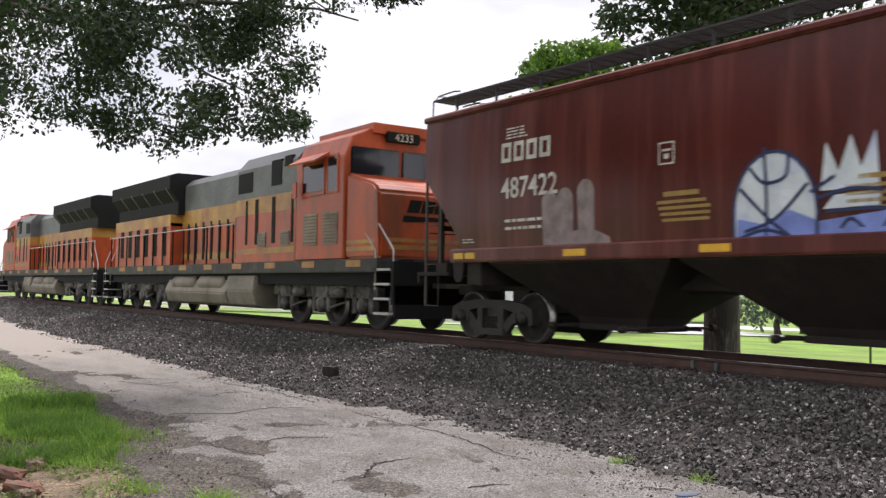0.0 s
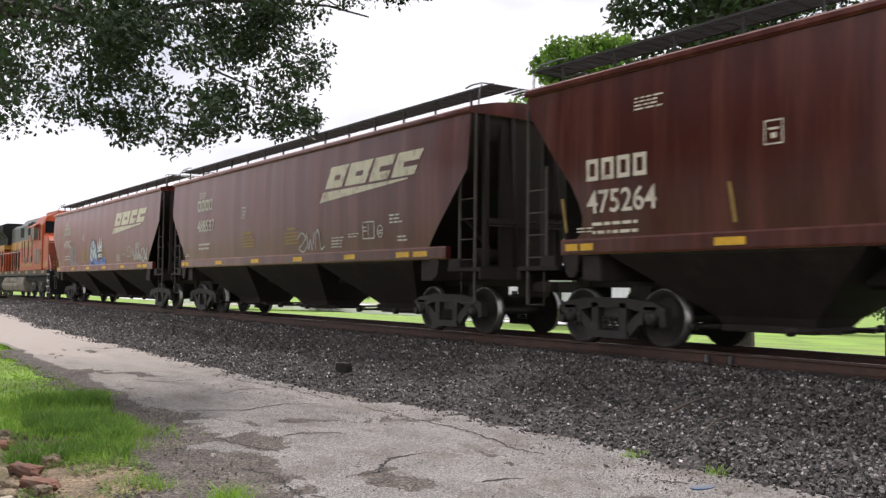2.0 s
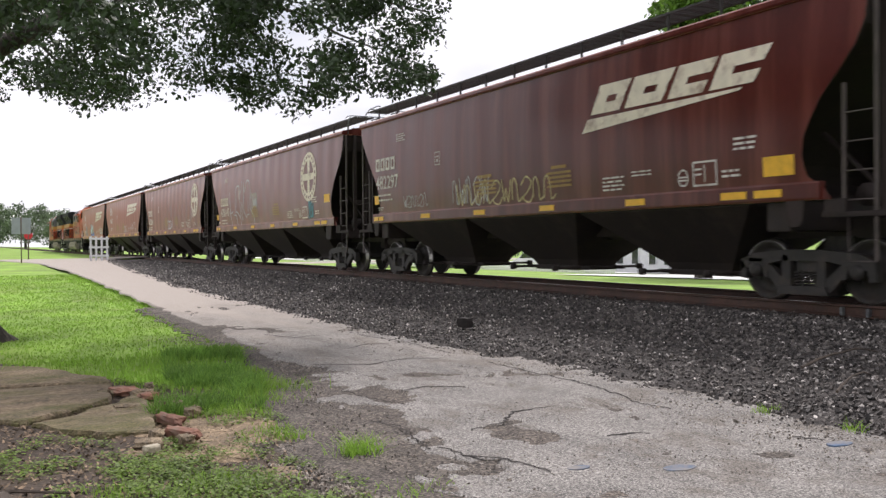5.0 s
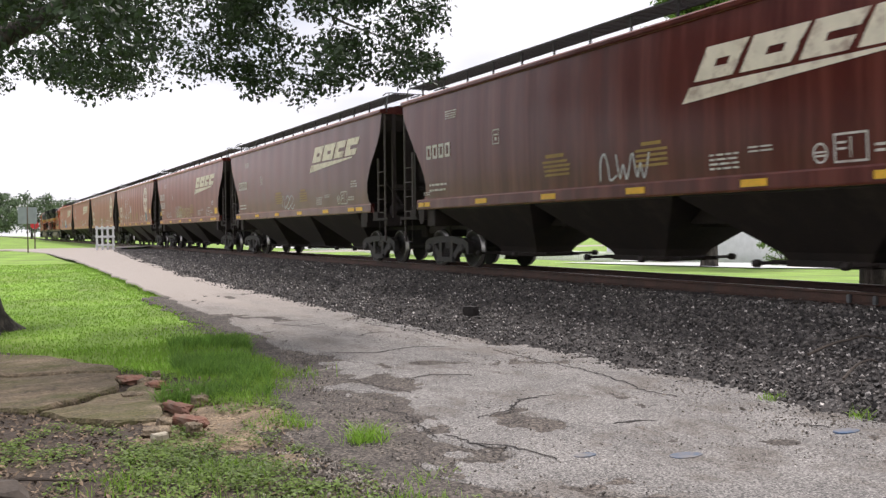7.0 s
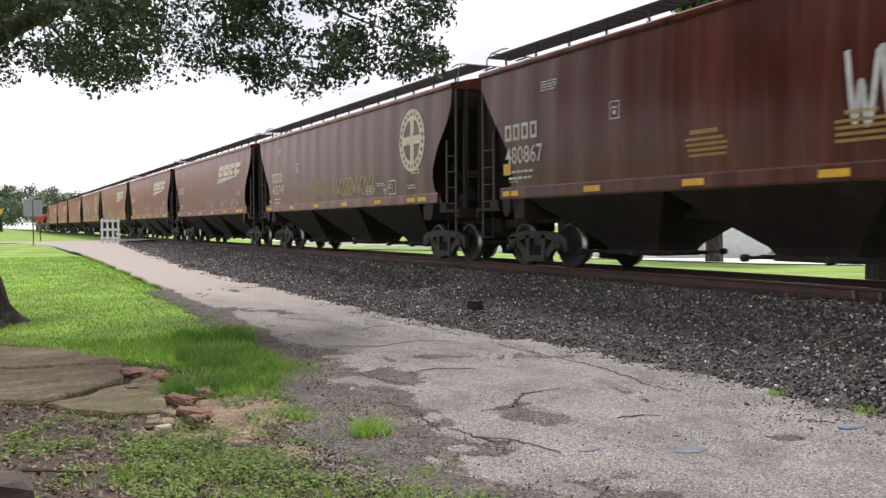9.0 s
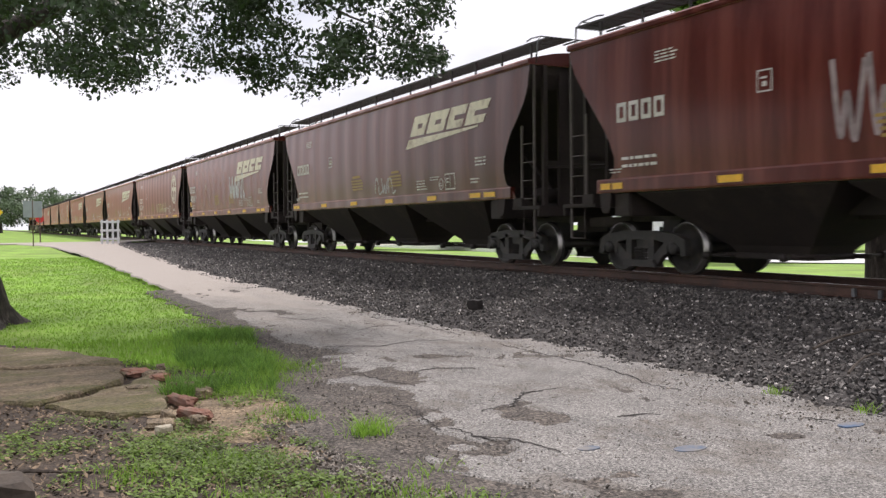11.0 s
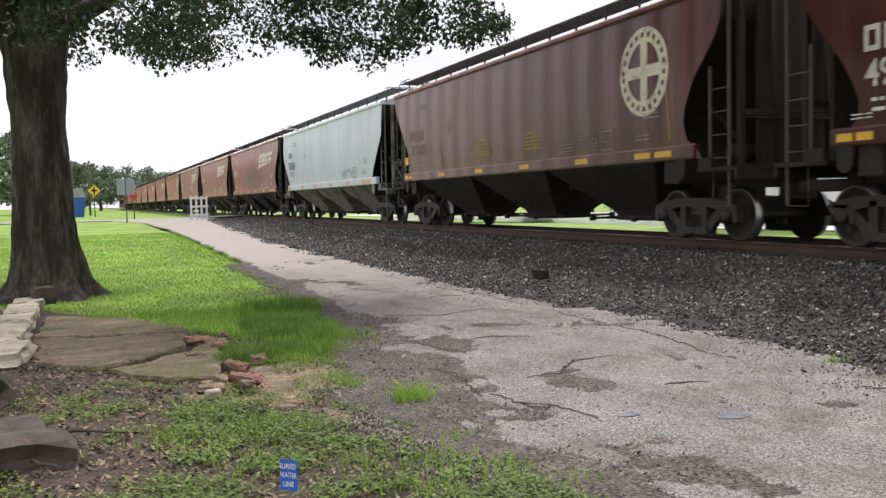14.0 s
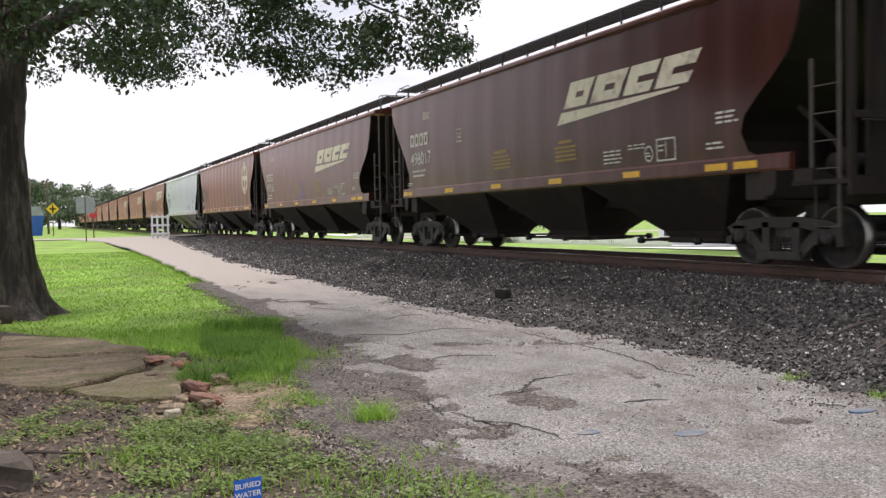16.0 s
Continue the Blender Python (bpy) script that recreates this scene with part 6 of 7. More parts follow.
def build_stones():
    r = np.random.RandomState(31)
    P, S = [], []
    while len(P) < 78000:
        y = 2.5 + 60 * r.rand() ** 1.9
        a = along(ROAD_RIGHT, y)
        x = r.uniform(a - 0.25, D + 0.9)
        if x < a + 0.2 and r.rand() < 0.6:
            continue
        if x > D - 1.3 and r.rand() < 0.5:
            continue
        z = bed(x, y) + 0.035 * fbm(x, y, 0.8, 11.0) + r.uniform(-0.005, 0.022)
        P.append((x, y, z if x < D - 1.5 else ZR - 0.20 + r.uniform(-0.02, 0.03)))
        S.append(r.uniform(0.016, 0.038) * (1 + max(0, y - 12) * 0.03))
    stones("ballast_stones", P, S, M["stone"], "angular dark grey crushed ballast stones", "ballast", 3, 0.8)
    pick = [i for i in range(0, len(P), 16) if P[i][0] < D - 1.4]
    stones("pale_ballast_stones", [(P[i][0] + 0.03, P[i][1] + 0.02, P[i][2] + 0.012) for i in pick], [S[i] * 0.95 for i in pick], M["pale_stone"], "scattered pale stones among the dark ballast", "ballast", 6, 0.7)
    P, S = [], []
    for i in range(9000):
        y = 3.2 + 13 * r.rand() ** 1.5
        a, b = along(ROAD_LEFT, y), along(ROAD_RIGHT, y)
        u = r.rand()
        if u < 0.55:
            x = a + r.normal(-0.35, 0.35)
            z = earth_z(x, y) + 0.005 if x < a else 0.008 + lift(x, y)
            s = r.uniform(0.006, 0.02)
        elif u < 0.8:
            x = b - abs(r.normal(0, 0.5)) + 0.1
            z, s = 0.010, r.uniform(0.006, 0.016)
        else:
            x = r.uniform(a, b)
            z, s = 0.004, r.uniform(0.003, 0.010)
        P.append((x, y, z))
        S.append(s * (1.8 if r.rand() < 0.04 else 1))
    # pebbles washed together below the lane's broken edge, and chips loose on its face
    for i in range(4200):
        y = r.uniform(3.2, 6.6)
        x = along(ROAD_LEFT, y) - 0.05 - abs(r.normal(0, 0.32))
        P.append((x, y, earth_z(x, y) + 0.012))
        S.append(r.uniform(0.006, 0.022))
    for i in range(5000):
        y = 4.2 + 10 * r.rand() ** 1.4
        x = r.uniform(along(ROAD_LEFT, y), along(ROAD_RIGHT, y))
        if fbm(x, y, 1.4, 51.0) < 0.1:
            continue
        P.append((x, y, road_z(x, y) + 0.010))
        S.append(r.uniform(0.004, 0.011))
    stones("gravel", P, S, M["gravel"], "loose brown and grey gravel strewn on the lane edge", "gravel", 4)


def build_shoulder():
    """Dark gravelly earth along the lane's edge and under its broken skin."""
    ys, us = np.arange(1.5, 24, 0.09), np.linspace(0, 1, 64)
    vs = []
    for y in ys:
        a = along(ROAD_LEFT, y)
        left = 0.5 + 0.3 * math.exp(-((y - 9.0) / 2.8) ** 2) + 0.28 * fbm(2.0, y, 1.6, 8.0)
        b = along(ROAD_RIGHT, y) - 0.2
        for u in us:
            x = a - left + (b - a + left) * u
            base = road_z(x, y) if x > a - 0.3 else max(earth_z(x, y) + 0.006, -0.02)
            z = base - 0.006 + 0.008 * fbm(x, y, 6.0, 4.0)
            if u in (0, 1):
                z -= 0.05
            vs.append((x, y, z))
    n = len(us)
    fs = [(j * n + i, j * n + i + 1, (j + 1) * n + i + 1, (j + 1) * n + i) for j in range(len(ys) - 1) for i in range(n - 1)]
    sheet("gravel_shoulder", vs, fs, M["shoulder"], True, "dark gravelly earth along the lane's broken edge", "ground")


def build_sand():
    """Tan sandy soil showing between the slab and the lane."""
    ys, xs = np.arange(5.6, 10.4, 0.08), np.arange(0.7, 2.6, 0.06)
    vs = [(x, y, earth_z(x, y) + 0.012 - 0.05 * min(1, max(0, ((x - 1.75) / 0.75) ** 2 + ((y - 7.9) / 2.0) ** 2 - 0.35 - 1.1 * fbm(x, y, 1.7, 33.0)))) for y in ys for x in xs]
    n = len(xs)
    fs = [(j * n + i, j * n + i + 1, (j + 1) * n + i + 1, (j + 1) * n + i) for j in range(len(ys) - 1) for i in range(n - 1)]
    sheet("sandy_earth", vs, fs, M["sand"], True, "pale tan sandy soil beside the broken slab", "ground")


def lump(name, x, y, z, sx, sy, sz, mat, label, category, seed, turn=0.0, cuts=3, rough=0.16):
    """A weathered rock or brick: a box worn by chips."""
    bm = bmesh.new()
    bmesh.ops.create_cube(bm, size=2.0)
    bmesh.ops.subdivide_edges(bm, edges=bm.edges[:], cuts=cuts, use_grid_fill=True)
    for v in bm.verts:
        c = v.co.copy()
        d = c.normalized() * 1.25
        c = c.lerp(d, 0.35)
        k = 1 + rough * noise.fractal(c * 1.3 + Vector((seed, seed * 2, 0)), 1.0, 2.0, 3)
        v.co = Vector((c.x * sx * k, c.y * sy * k, c.z * sz * k))
    me = bpy.data.meshes.new(name)
    bm.to_mesh(me)
    bm.free()
    me.materials.append(mat)
    ob = new(name, me)
    ob.matrix_basis = pose(x, y, z, 0, 0, turn)
    return tagged(ob, label, category)


def slab_piece(pts, z, thick, parent, seed):
    """An irregular broken concrete plate with a worn rim."""
    bm = bmesh.new()
    line = []
    for i, (a, b) in enumerate(pts):
        c, d = pts[(i + 1) % len(pts)]
        n = max(2, int(math.hypot(c - a, d - b) / 0.12))
        for k in range(n):
            u = k / n
            x, y = a + (c - a) * u, b + (d - b) * u
            line.append((x + 0.07 * fbm(x, y, 2.4, seed), y + 0.09 * fbm(x, y, 2.4, seed + 4)))
    cx, cy = sum(p[0] for p in line) / len(line), sum(p[1] for p in line) / len(line)
    loops = []
    for f, dz in ((1.0, -thick), (1.0, -0.03), (0.98, -0.004), (0.9, 0.0), (0.8, 0.004), (0.65, 0.005), (0.5, 0.008), (0.3, 0.006), (0.1, 0.008)):
        loops.append([bm.verts.new((cx + (x - cx) * f, cy + (y - cy) * f, z + dz + (0.022 * fbm(cx + (x - cx) * f, cy + (y - cy) * f, 1.8, seed) if f < 1 else 0))) for x, y in line])
    n = len(line)
    for a, b in zip(loops, loops[1:]):
        for k in range(n):
            bm.faces.new((a[k], a[(k + 1) % n], b[(k + 1) % n], b[k]))
    bm.faces.new(loops[-1])
    return part("slab_piece", bm, M["slab"], parent)


def build_verge():
    s = thing("concrete_slab", "old cracked concrete slab lying in the earth by the oak", "slab")
    slab_piece([(-0.35, 11.2), (-0.30, 13.3), (0.5, 12.7), (1.15, 11.5), (1.30, 10.8), (0.55, 11.0)], 0.085, 0.16, s, 1.0)
    slab_piece([(-0.38, 11.1), (0.52, 10.9), (1.28, 10.6), (1.12, 9.6), (0.75, 9.2), (0.30, 8.8), (-0.25, 9.3)], 0.075, 0.16, s, 2.0)
    slab_piece([(1.16, 9.55), (1.42, 9.9), (1.5, 9.0), (1.25, 8.1), (0.85, 8.0), (0.36, 8.72), (0.8, 9.1)], 0.055, 0.12, s, 3.0)
    rnd = random.Random(3)
    for x, y, a, b, c, t in ((1.34, 10.2, 0.11, 0.16, 0.035, 20), (1.52, 9.75, 0.09, 0.07, 0.03, 10), (1.47, 8.35, 0.055, 0.2, 0.04, 14), (1.44, 7.65, 0.06, 0.17, 0.045, 26)):
        lump("brick", x, y, 0.05, a, b, c, M["brick"], "broken weathered red brick lying at the slab's edge", "brick", rnd.random() * 9, t, 3, 0.35)
    for i in range(16):
        x, y = rnd.uniform(0.9, 1.75), rnd.uniform(7.3, 10.4)
        lump("rubble", x, y, 0.04, rnd.uniform(0.03, 0.09), rnd.uniform(0.03, 0.10), rnd.uniform(0.02, 0.05), M["slab"], "small broken lump of concrete rubble", "rubble", i * 1.7, rnd.uniform(0, 90), 2, 0.4)
    lump("white_stone", 1.12, 7.25, 0.04, 0.06, 0.035, 0.035, M["limestone"], "small pale grey stone on bare earth", "stone", 2.2, 30)
    for i, (x, y, a, b) in enumerate(((-0.60, 14.6, 0.2, 0.3), (-0.62, 13.5, 0.2, 0.62), (-0.64, 12.3, 0.22, 0.5), (-0.64, 11.1, 0.22, 0.6), (-0.62, 9.8, 0.26, 0.6))):
        lump("edging_stone", x, y, 0.05, a, b, 0.15, M["limestone"], "mossy pale limestone edging block beside the slab", "stone", 4.1 + i, 3 - 2 * i, 4, 0.22)
    lump("boulder", -0.40, 14.9, 0.22, 0.15, 0.2, 0.13, M["root"], "rounded dark grey boulder against the oak's foot", "boulder", 7.7, 12)
    lump("tree_root", -0.40, 5.9, 0.02, 0.42, 0.50, 0.20, M["root"], "thick dark root knuckle rising from bare earth", "root", 8.7, 20, 4, 0.3)
    lump("tree_root", -0.72, 7.5, 0.0, 0.32, 0.5, 0.28, M["root"], "thick dark root knuckle rising from bare earth", "root", 3.7, -15, 4, 0.3)
    lump("dark_rock", 7.15, 13.2, 0.27, 0.09, 0.11, 0.08, M["dark_lump"], "dark squarish lump lying on the ballast", "rock", 5.0, 25, 2, 0.1)
    r = random.Random(12)
    for x, y, l, t, z in ((8.1, 6.6, 1.6, 80, 0.33), (7.5, 6.0, 1.0, 70, 0.2), (0.1, 6.2, 0.7, 100, 0.06), (-0.1, 5.6, 0.5, 130, 0.06)):
        bm = bmesh.new()
        limb(bm, (0, -l / 2, 0), (0.05, l / 2, 0.02), 0.016, 0.007, r, 0.08, 7)
        ob = tagged(part("twig", bm, M["root"], None), "thin bare fallen twig", "twig")
        ob.matrix_basis = pose(x, y, z, 0, 0, -t)
    for x, y, s in ((4.31, 4.94, 0.13), (3.7, 5.3, 0.09), (5.9, 4.9, 0.12)):
        bm = bmesh.new()
        pts = [(x + s * (1 + 0.3 * noise.noise((k, s, 0))) * math.cos(k * 0.5236), y + s * 0.6 * (1 + 0.4 * noise.noise((k, s, 3))) * math.sin(k * 0.5236)) for k in range(12)]
        prism(bm, pts, "z", road_z(x, y) - 0.02, road_z(x, y) + 0.015)
        tagged(part("paint_spot", bm, M["spot_blue"], None), "faded blue utility paint spot on the asphalt", "paint spot")


M["spot_blue"] = material("faded_blue_paint", (0.07, 0.115, 0.19), 0.85, vary=0.3, scale=8, fine=60, second=(0.2, 0.19, 0.18), second_at=0.5)


def marker_flag():
    """Wire-stemmed utility flag with printed words."""
    F = thing("marker_flag", "small blue vinyl marker flag with white words on a wire stem", "flag", pose(0.945, 3.48, 0))
    bm = bmesh.new()
    tube(bm, [(0, 0, -0.1), (0, 0, 0.53)], 0.0018, 6)
    part("wire", bm, M["galv"], F)
    bm = bmesh.new()
    cols = []
    for i in range(9):
        x = 0.054 - 0.108 * i / 8
        cols.append([bm.verts.new((x, 0.006 * math.sin(i * 0.8) * i / 8, z - 0.010 * i / 8)) for z in (0.40, 0.525)])
    for a, b in zip(cols, cols[1:]):
        bm.faces.new((a[0], b[0], b[1], a[1]))
    vane = part("vane", bm, M["flag_blue"], F)
    for j, word in enumerate(("BURIED", "WATER", "LINE")):
        cu = bpy.data.curves.new("word", "FONT")
        cu.body, cu.size, cu.align_x, cu.offset = word, 0.030, "CENTER", 0.0006
        ob = new("word", cu)
        me = bpy.data.meshes.new_from_object(ob.evaluated_get(bpy.context.evaluated_depsgraph_get()))
        bpy.data.objects.remove(ob)
        for v in me.vertices:
            i = (0.054 + (-v.co.x)) / 0.108 * 8
            v.co = Vector((v.co.x, 0.006 * math.sin(i * 0.8) * i / 8 - 0.002, 0.488 - 0.036 * j + v.co.y - 0.010 * i / 8))
        me.materials.clear()
        me.materials.append(M["paper_white"])
        part("printed_word", me, None, vane)
    return F


# ---- distance ----


def post(bm, x, y, z0, z1, r=0.04):
    tube(bm, [(x, y, z0), (x, y, z1)], r, 6)


def build_distance():
    def place(x, y):
        return pose(x, y, lift(x, y) - 0.03)
    # white barrier beside the crossing
    g = thing("white_barrier", "white-painted lattice barrier standing beside the crossing", "barrier", place(7.35, 62.5))
    for x in np.linspace(-0.5, 0.5, 4):
        bm = bmesh.new()
        box(bm, x - 0.06, x + 0.06, -0.05, 0.05, 0, 1.6)
        part("upright", bm, M["house_white"], g)
    for z in (0.35, 0.9, 1.45):
        bm = bmesh.new()
        box(bm, -0.6, 0.6, -0.08, -0.05, z - 0.07, z + 0.07)
        part("rail_board", bm, M["house_white"], g)
    # paired boards seen from behind, on one post
    g = thing("sign_board", "two pale grey sign boards on a post, seen from behind", "sign", place(2.7, 60.5))
    bm = bmesh.new()
    post(bm, 0, 0, 0, 2.8, 0.04)
    part("post", bm, M["wood_pole"], g)
    for x in (-0.28, 0.28):
        bm = bmesh.new()
        box(bm, x - 0.25, x + 0.25, -0.03, 0.0, 1.75, 2.75, bevel=0.01)
        part("panel", bm, M["sign_back"], g)
    g = thing("warning_sign", "yellow diamond crossing sign on a post", "sign", place(1.2, 96))
    bm = bmesh.new()
    post(bm, 0, 0, 0, 3.1, 0.05)
    part("post", bm, M["wood_pole"], g)
    bm = bmesh.new()
    prism(bm, [(-0.6, 2.6), (0, 3.2), (0.6, 2.6), (0, 2.0)], "y", -0.03, 0)
    d = part("diamond", bm, M["sign_yellow"], g)
    bm = bmesh.new()
    box(bm, -0.07, 0.07, -0.045, -0.032, 2.25, 2.95)
    box(bm, -0.3, 0.3, -0.046, -0.031, 2.53, 2.67)
    part("cross_mark", bm, M["loco_black"], d)
    g = thing("stop_sign", "small red sign on a post by the crossing", "sign", place(3.7, 72))
    bm = bmesh.new()
    post(bm, 0, 0, 0, 2.2, 0.05)
    part("post", bm, M["wood_pole"], g)
    bm = bmesh.new()
    prism(bm, [(0.30 * math.cos(a), 1.75 + 0.30 * math.sin(a)) for a in np.arange(0.39, 6.6, 0.7854)], "y", -0.03, 0)
    part("octagon", bm, M["sign_red"], g)
    g = thing("waste_container", "blue steel waste container standing on grass", "container", place(-2.4, 100))
    bm = bmesh.new()
    prism(bm, [(-2.6, 0.0), (2.6, 0.0), (2.8, 2.0), (-2.8, 2.0)], "y", -1.2, 1.2)
    part("body", bm, M["bin_blue"], g)
    for x in np.linspace(-2.4, 2.4, 6):
        part("rib", cached("rib", lambda bm: box(bm, -0.06, 0.06, -1.27, -1.2, 0.2, 2.0), [M["bin_blue"]]), None, g, m=pose(x, 0, 0))
    bm = bmesh.new()
    prism(bm, [(-2.8, 2.0), (2.8, 2.0), (2.5, 2.9), (-2.5, 2.9)], "y", -1.2, 1.2)
    part("lid", bm, M["sign_back"], g)
    for x, y, h, r in ((-0.65, 84, 5.0, 0.09), (0.9, 118, 6.5, 0.13)):
        g = thing("utility_pole", "weathered wooden utility pole with a crossarm", "pole", place(x, y))
        bm = bmesh.new()
        tube(bm, [(0, 0, -0.3), (0, 0, h)], [r, r * 0.75], 8)
        part("shaft", bm, M["wood_pole"], g)
        bm = bmesh.new()
        box(bm, -0.7, 0.7, -0.05, 0.05, h - 0.7, h - 0.58)
        part("crossarm", bm, M["wood_pole"], g)
    # crossing street
    vs, fs = [], []
    for i, x in enumerate(np.linspace(-90, 90, 60)):
        for y in (66, 69, 72):
            vs.append((x, y, max(lift(x, y) + 0.012, (ZR - 0.02) if abs(x - D) < 2.5 else 0)))
    for i in range(59):
        for j in range(2):
            fs.append((i * 3 + j, i * 3 + 3 + j, i * 3 + 4 + j, i * 3 + 1 + j))
    sheet("street", vs, fs, M["road"], True, "pale asphalt street crossing the railway", "street")
    far = "leafy green tree in the distance"
    for i, (x, y, h, s) in enumerate(((-7.5, 150, 11, 5), (-2, 175, 8.5, 5), (-13, 160, 13, 6), (4, 235, 11, 7), (-5, 250, 12, 7), (14, 280, 12, 8), (-22, 190, 14, 7), (26, 320, 13, 8), (-14, 300, 13, 9), (2, 330, 12, 9))):
        broadleaf(x, y, h, s, 0.35, M["leaf_haze"], 60 + i, 60, 60, 0.7, 0.22, far)
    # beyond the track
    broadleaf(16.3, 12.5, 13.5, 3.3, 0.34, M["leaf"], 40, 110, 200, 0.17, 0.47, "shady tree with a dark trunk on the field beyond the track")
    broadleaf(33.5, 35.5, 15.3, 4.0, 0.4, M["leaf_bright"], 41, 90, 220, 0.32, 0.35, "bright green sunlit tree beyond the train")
    for i, (x, y, h, s) in enumerate(((44, 27, 6, 3.2), (52, 22, 7, 4), (50, 34, 5, 3), (62, 40, 8, 5), (47, 15, 6, 3.5), (58, 10, 8, 5), (70, 70, 9, 6), (60, 100, 10, 6), (44, 120, 10, 6))):
        broadleaf(x, y, h, s, 0.2, M["leaf_haze"], 80 + i, 40, 70, 0.35, 0.15, "rounded green tree on the far side of the field")
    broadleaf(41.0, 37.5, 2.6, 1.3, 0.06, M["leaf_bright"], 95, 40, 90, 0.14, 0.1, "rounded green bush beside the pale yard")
    # picket fence
    f = thing("picket_fence", "long white picket fence across the field", "fence")
    bm = bmesh.new()
    prism(bm, [(-0.065, 0.0), (0.065, 0.0), (0.065, 0.60), (0, 0.68), (-0.065, 0.60)], "x", -0.012, 0.012)
    pk = bpy.data.meshes.new("picket")
    bm.to_mesh(pk)
    bm.free()
    pk.materials.append(M["picket"])
    z0 = lift(36, 60)
    for i in range(300):
        y = 46 + i * 0.20
        part("picket", pk, None, f, m=pose(36, y, lift(36, y) - 0.03))
    bm = bmesh.new()
    for z in (0.15, 0.48):
        box(bm, 36.012, 36.05, 46, 110, z0 - 0.03 + z, z0 + 0.05 + z)
    part("fence_rail", bm, M["house_white"], f)
    # white house with dark windows
    h = thing("white_house", "white clapboard house with dark windows and a grey roof", "house", pose(47, 51.5, lift(47, 51) - 0.05))
    bm = bmesh.new()
    box(bm, -4, 4, -5, 5, 0, 3.0)
    part("wall", bm, M["house_white"], h)
    for i in range(18):
        part("clapboard", cached("clapboard", lambda bm: box(bm, -4.02, -4, -5, 5, 0.12, 0.135), [M["house_white"]]), None, h, m=pose(0, 0, i * 0.16))
    bm = bmesh.new()
    prism(bm, [(-4.5, 3.0), (4.5, 3.0), (0, 4.6)], "y", -5.5, 5.5)
    part("roof", bm, M["sign_back"], h)
    for y in (-3.9, -2.6, -1.0, 0.9, 2.6, 3.9):
        bm = bmesh.new()
        box(bm, -4.07, -4.02, y - 0.35, y + 0.35, 0.8, 2.2)
        wn = part("window", bm, M["glass"], h)
        bm = bmesh.new()
        for q in (-0.42, 0.36):
            box(bm, -4.10, -4.02, y + q, y + q + 0.06, 0.75, 2.25)
        part("frame", bm, M["house_white"], wn)
    # pale street beyond the fence
    xs, ys = np.linspace(37.5, 80, 12), np.linspace(48, 150, 24)
    vs = [(x, y, lift(x, y) + 0.02) for y in ys for x in xs]
    fs = [(j * 12 + i, j * 12 + i + 1, j * 12 + i + 13, j * 12 + i + 12) for j in range(23) for i in range(11)]
    sheet("far_pavement", vs, fs, M["pale_concrete"], True, "pale concrete lot beyond the picket fence", "pavement")
    # paved yard in front of the house
    A, B, C2, E2 = (29.0, 43.0), (33.0, 32.0), (47.0, 29.0), (58.0, 47.0)
    vs = []
    for j in range(13):
        for i in range(13):
            u, v = i / 12, j / 12
            x, y = [(A[q] * (1 - u) + B[q] * u) * (1 - v) + (E2[q] * (1 - u) + C2[q] * u) * v for q in (0, 1)]
            vs.append((x, y, lift(x, y) + 0.03))
    fs = [(j * 13 + i, j * 13 + i + 1, j * 13 + i + 14, j * 13 + i + 13) for j in range(12) for i in range(12)]
    sheet("paved_yard", vs, fs, M["pale_concrete"], True, "pale concrete yard in front of the white house", "pavement")
    for x, y, m, lab in ((50.5, 49.5, "car_red", "red saloon car parked on the pale yard"), (40, 61, "car_white", "white saloon car parked by the house")):
        parked_car(x, y, m, lab)
    sh = thing("red_shop", "long low building with a red front and white posts", "building", pose(55, 59.5, lift(55, 59.5) - 0.05))
    bm = bmesh.new()
    box(bm, 0, 2, -3, 4, 0, 1.5)
    part("wall", bm, M["house_white"], sh)
    bm = bmesh.new()
    box(bm, -0.8, 2.2, -3.4, 4.4, 1.5, 2.3)
    part("fascia", bm, M["sign_red"], sh)
    for y in np.linspace(-2.6, 3.6, 4):
        bm = bmesh.new()
        box(bm, -0.7, -0.55, y - 0.08, y + 0.08, 0, 1.5)
        part("post", bm, M["house_white"], sh)
    s = thing("triangular_sign", "triangular sign seen from behind on a grey post", "sign", pose(17.6, 9.9, lift(17.6, 9.9) - 0.03))
    bm = bmesh.new()
    post(bm, 0, 0, 0, 2.0, 0.025)
    part("post", bm, M["galv"], s)
    bm = bmesh.new()
    prism(bm, [(-0.35, 1.72), (0.35, 1.72), (0, 1.15)], "y", -0.005, 0.005)
    pl = part("plate", bm, M["sign_back"], s)
    s.matrix_basis = pose(17.6, 9.9, lift(17.6, 9.9) - 0.03, 0, 0, -55)


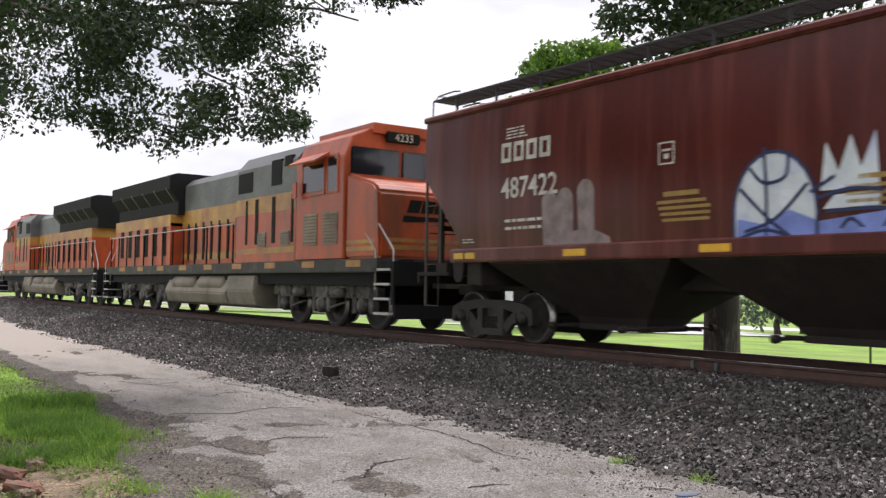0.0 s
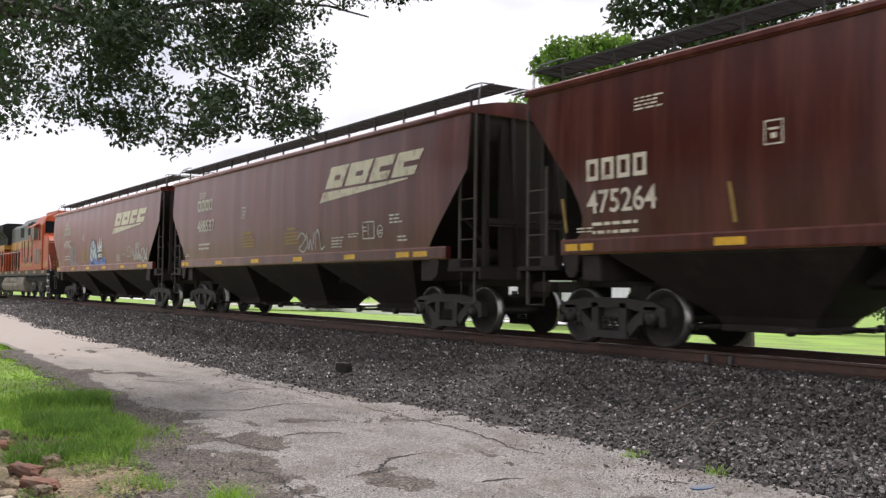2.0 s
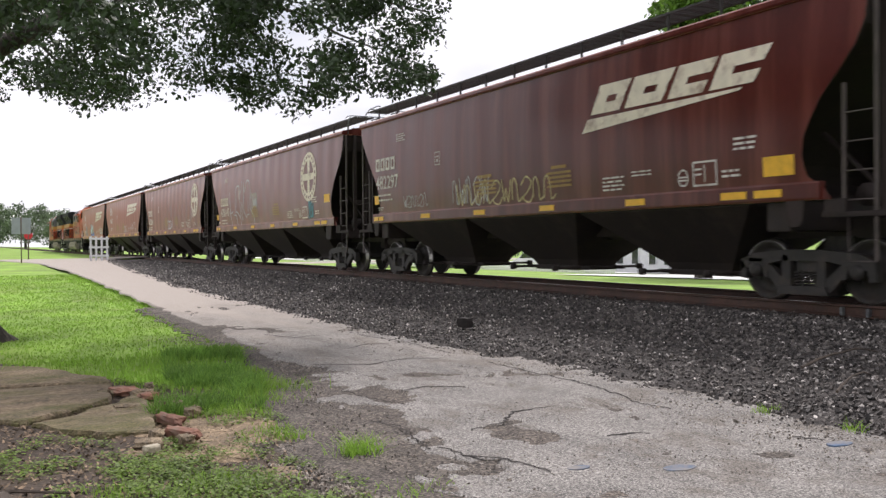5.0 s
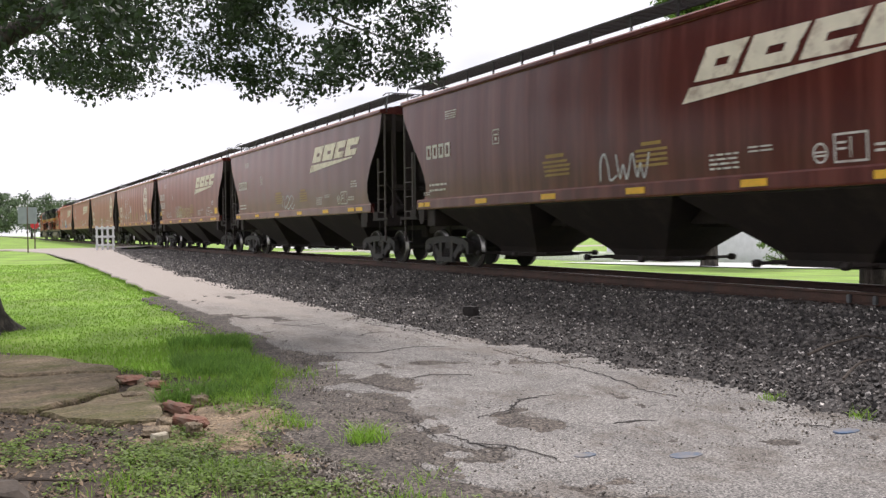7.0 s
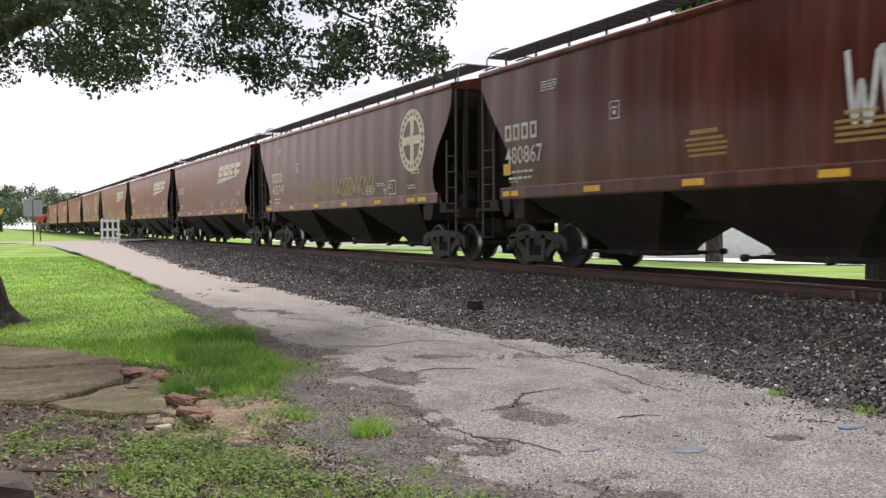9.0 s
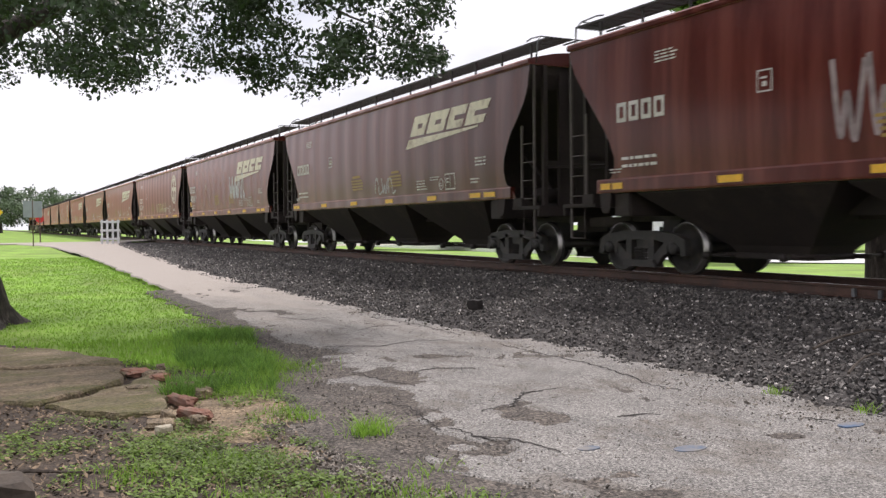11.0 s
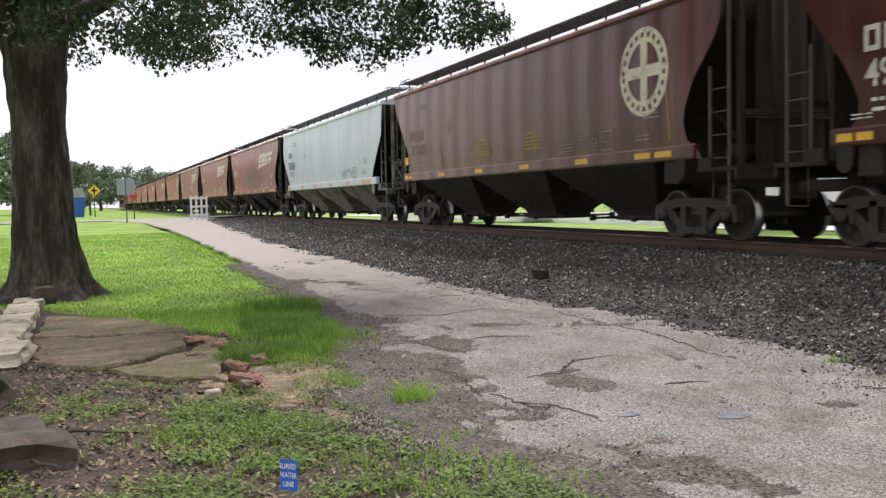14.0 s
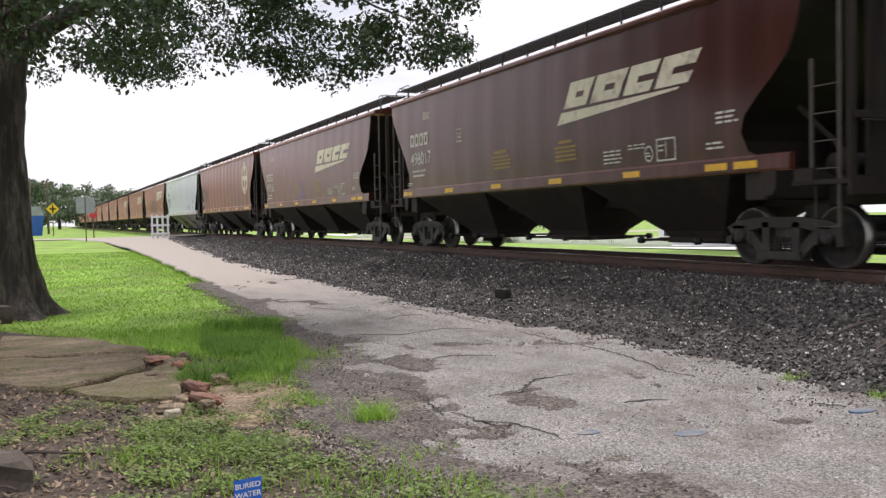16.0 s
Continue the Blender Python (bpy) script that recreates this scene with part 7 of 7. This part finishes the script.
def parked_car(x, y, mat, label):
    c = thing("parked_car", label, "car", pose(x, y, lift(x, y) - 0.03), "parked cars")
    bm = bmesh.new()
    prism(bm, [(-2.2, 0.35), (2.2, 0.35), (2.25, 0.75), (1.3, 0.92), (0.7, 1.42), (-0.9, 1.45), (-1.6, 0.98), (-2.2, 0.9)], "x", -0.85, 0.85)
    bmesh.ops.bevel(bm, geom=[e for e in bm.edges], offset=0.06, segments=2, affect="EDGES")
    part("body", bm, M[mat], c)
    bm = bmesh.new()
    prism(bm, [(1.15, 0.95), (0.66, 1.36), (-0.85, 1.38), (-1.4, 1.0)], "x", -0.86, 0.86)
    part("glazing", bm, M["glass"], c)
    for yy in (-1.4, 1.4):
        for s in (-1, 1):
            bm = bmesh.new()
            lathe(bm, [(s * 0.68, 0.30), (s * 0.70, 0.32), (s * 0.86, 0.32), (s * 0.88, 0.28), (s * 0.87, 0.05)], "x", 14, (0, yy, 0.32))
            part("wheel", bm, M["rubber"], c)


build_ground()
build_road()
build_cracks()
build_ballast()
build_earth()
build_shoulder()
build_sand()
build_track()
CARS = {
    1: ("maroon", "487422", "slant", "white", "slant"), 2: ("maroon", "488537", "slant", "white", "slant"),
    3: ("brown", "475264", "round", "cream", "arched"), 4: ("brown", "476145", "round", "cream", "arched"),
    5: ("maroon", "482297", "slant", "white", "arched"), 6: ("dark", "", "slant", "white", "arched"),
    7: ("maroon", "", "slant", "white", "arched"), 8: ("brown", "475749", "round", "cream", "arched"),
    9: ("brown", "480867", "slant", "white", "arched"), 10: ("brown", "", "slant", "white", "arched"),
    11: ("maroon", "", "slant", "white", "arched"), 12: ("grey", "852659", "", "black", "slant"),
    13: ("rust", "478898", "round", "graf_ghost", "arched"), 14: ("dark", "497182", "slant", "white", "deep"),
    15: ("dark", "498017", "slant", "white", "deep"), 16: ("brown", "", "", "white", "arched"),
}
LABELS = {"maroon": "maroon covered hopper wagon with dusty sides on the railway track", "brown": "faded brown covered hopper wagon on the railway track",
          "dark": "dark brown covered hopper wagon on the railway track", "rust": "rust-red covered hopper wagon on the railway track", "grey": "pale grey covered hopper wagon with black figures on the track"}
TRAIN = []
for k, (pnt, num, logo, mk, shp) in CARS.items():
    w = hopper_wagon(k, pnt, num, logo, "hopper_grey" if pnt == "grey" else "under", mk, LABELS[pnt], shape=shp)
    TRAIN.append((w, -(k - 1) * PITCH - (0.2 if k > 2 else 0), 0))
TRAIN.append(locomotive(0.95, 0, "4233"))
TRAIN.append(locomotive(0.95 + 22.0 + 22.3, 180, "6145"))
OAK = oak()
build_distance()
build_verge()
FLAG = marker_flag()
build_grass()
build_stones()


def motions():
    for ob, off, turn in TRAIN:
        walk(ob, [(t, pose(D, s + off, ZR, 0, 0, turn)) for t, s in RUN])
    # the flag swings on its wire
    walk(FLAG, [(t, pose(0.945, 3.48, 0, 0, 0, a)) for t, a in ((0, -10), (12, -60), (12.5, -70), (12.8, -30), (13, -8), (13.3, -14), (13.5, -20), (13.8, -48), (14, -62), (14.5, -84), (14.8, -50), (15, -25), (15.3, -15), (15.6, -20), (16, -8))])
    # wheels roll with the run
    ts = [i / 30 for i in range(481)]
    run = np.interp(ts, [t for t, s in RUN], [s for t, s in RUN])
    first = {}
    for w, key, r in WHEELS:
        if key in first:
            src = first[key].animation_data
            w.rotation_mode = "QUATERNION"
            w.animation_data_create()
            w.animation_data.action = src.action
            w.animation_data.action_slot = src.action_slot
            continue
        first[key] = w
        sgn = -1 if key[0] != "loco180" else 1
        walk(w, [(t, pose(0, key[1], r, sgn * math.degrees((s - run[0]) / r), 0, 0)) for t, s in zip(ts, run)])


motions()
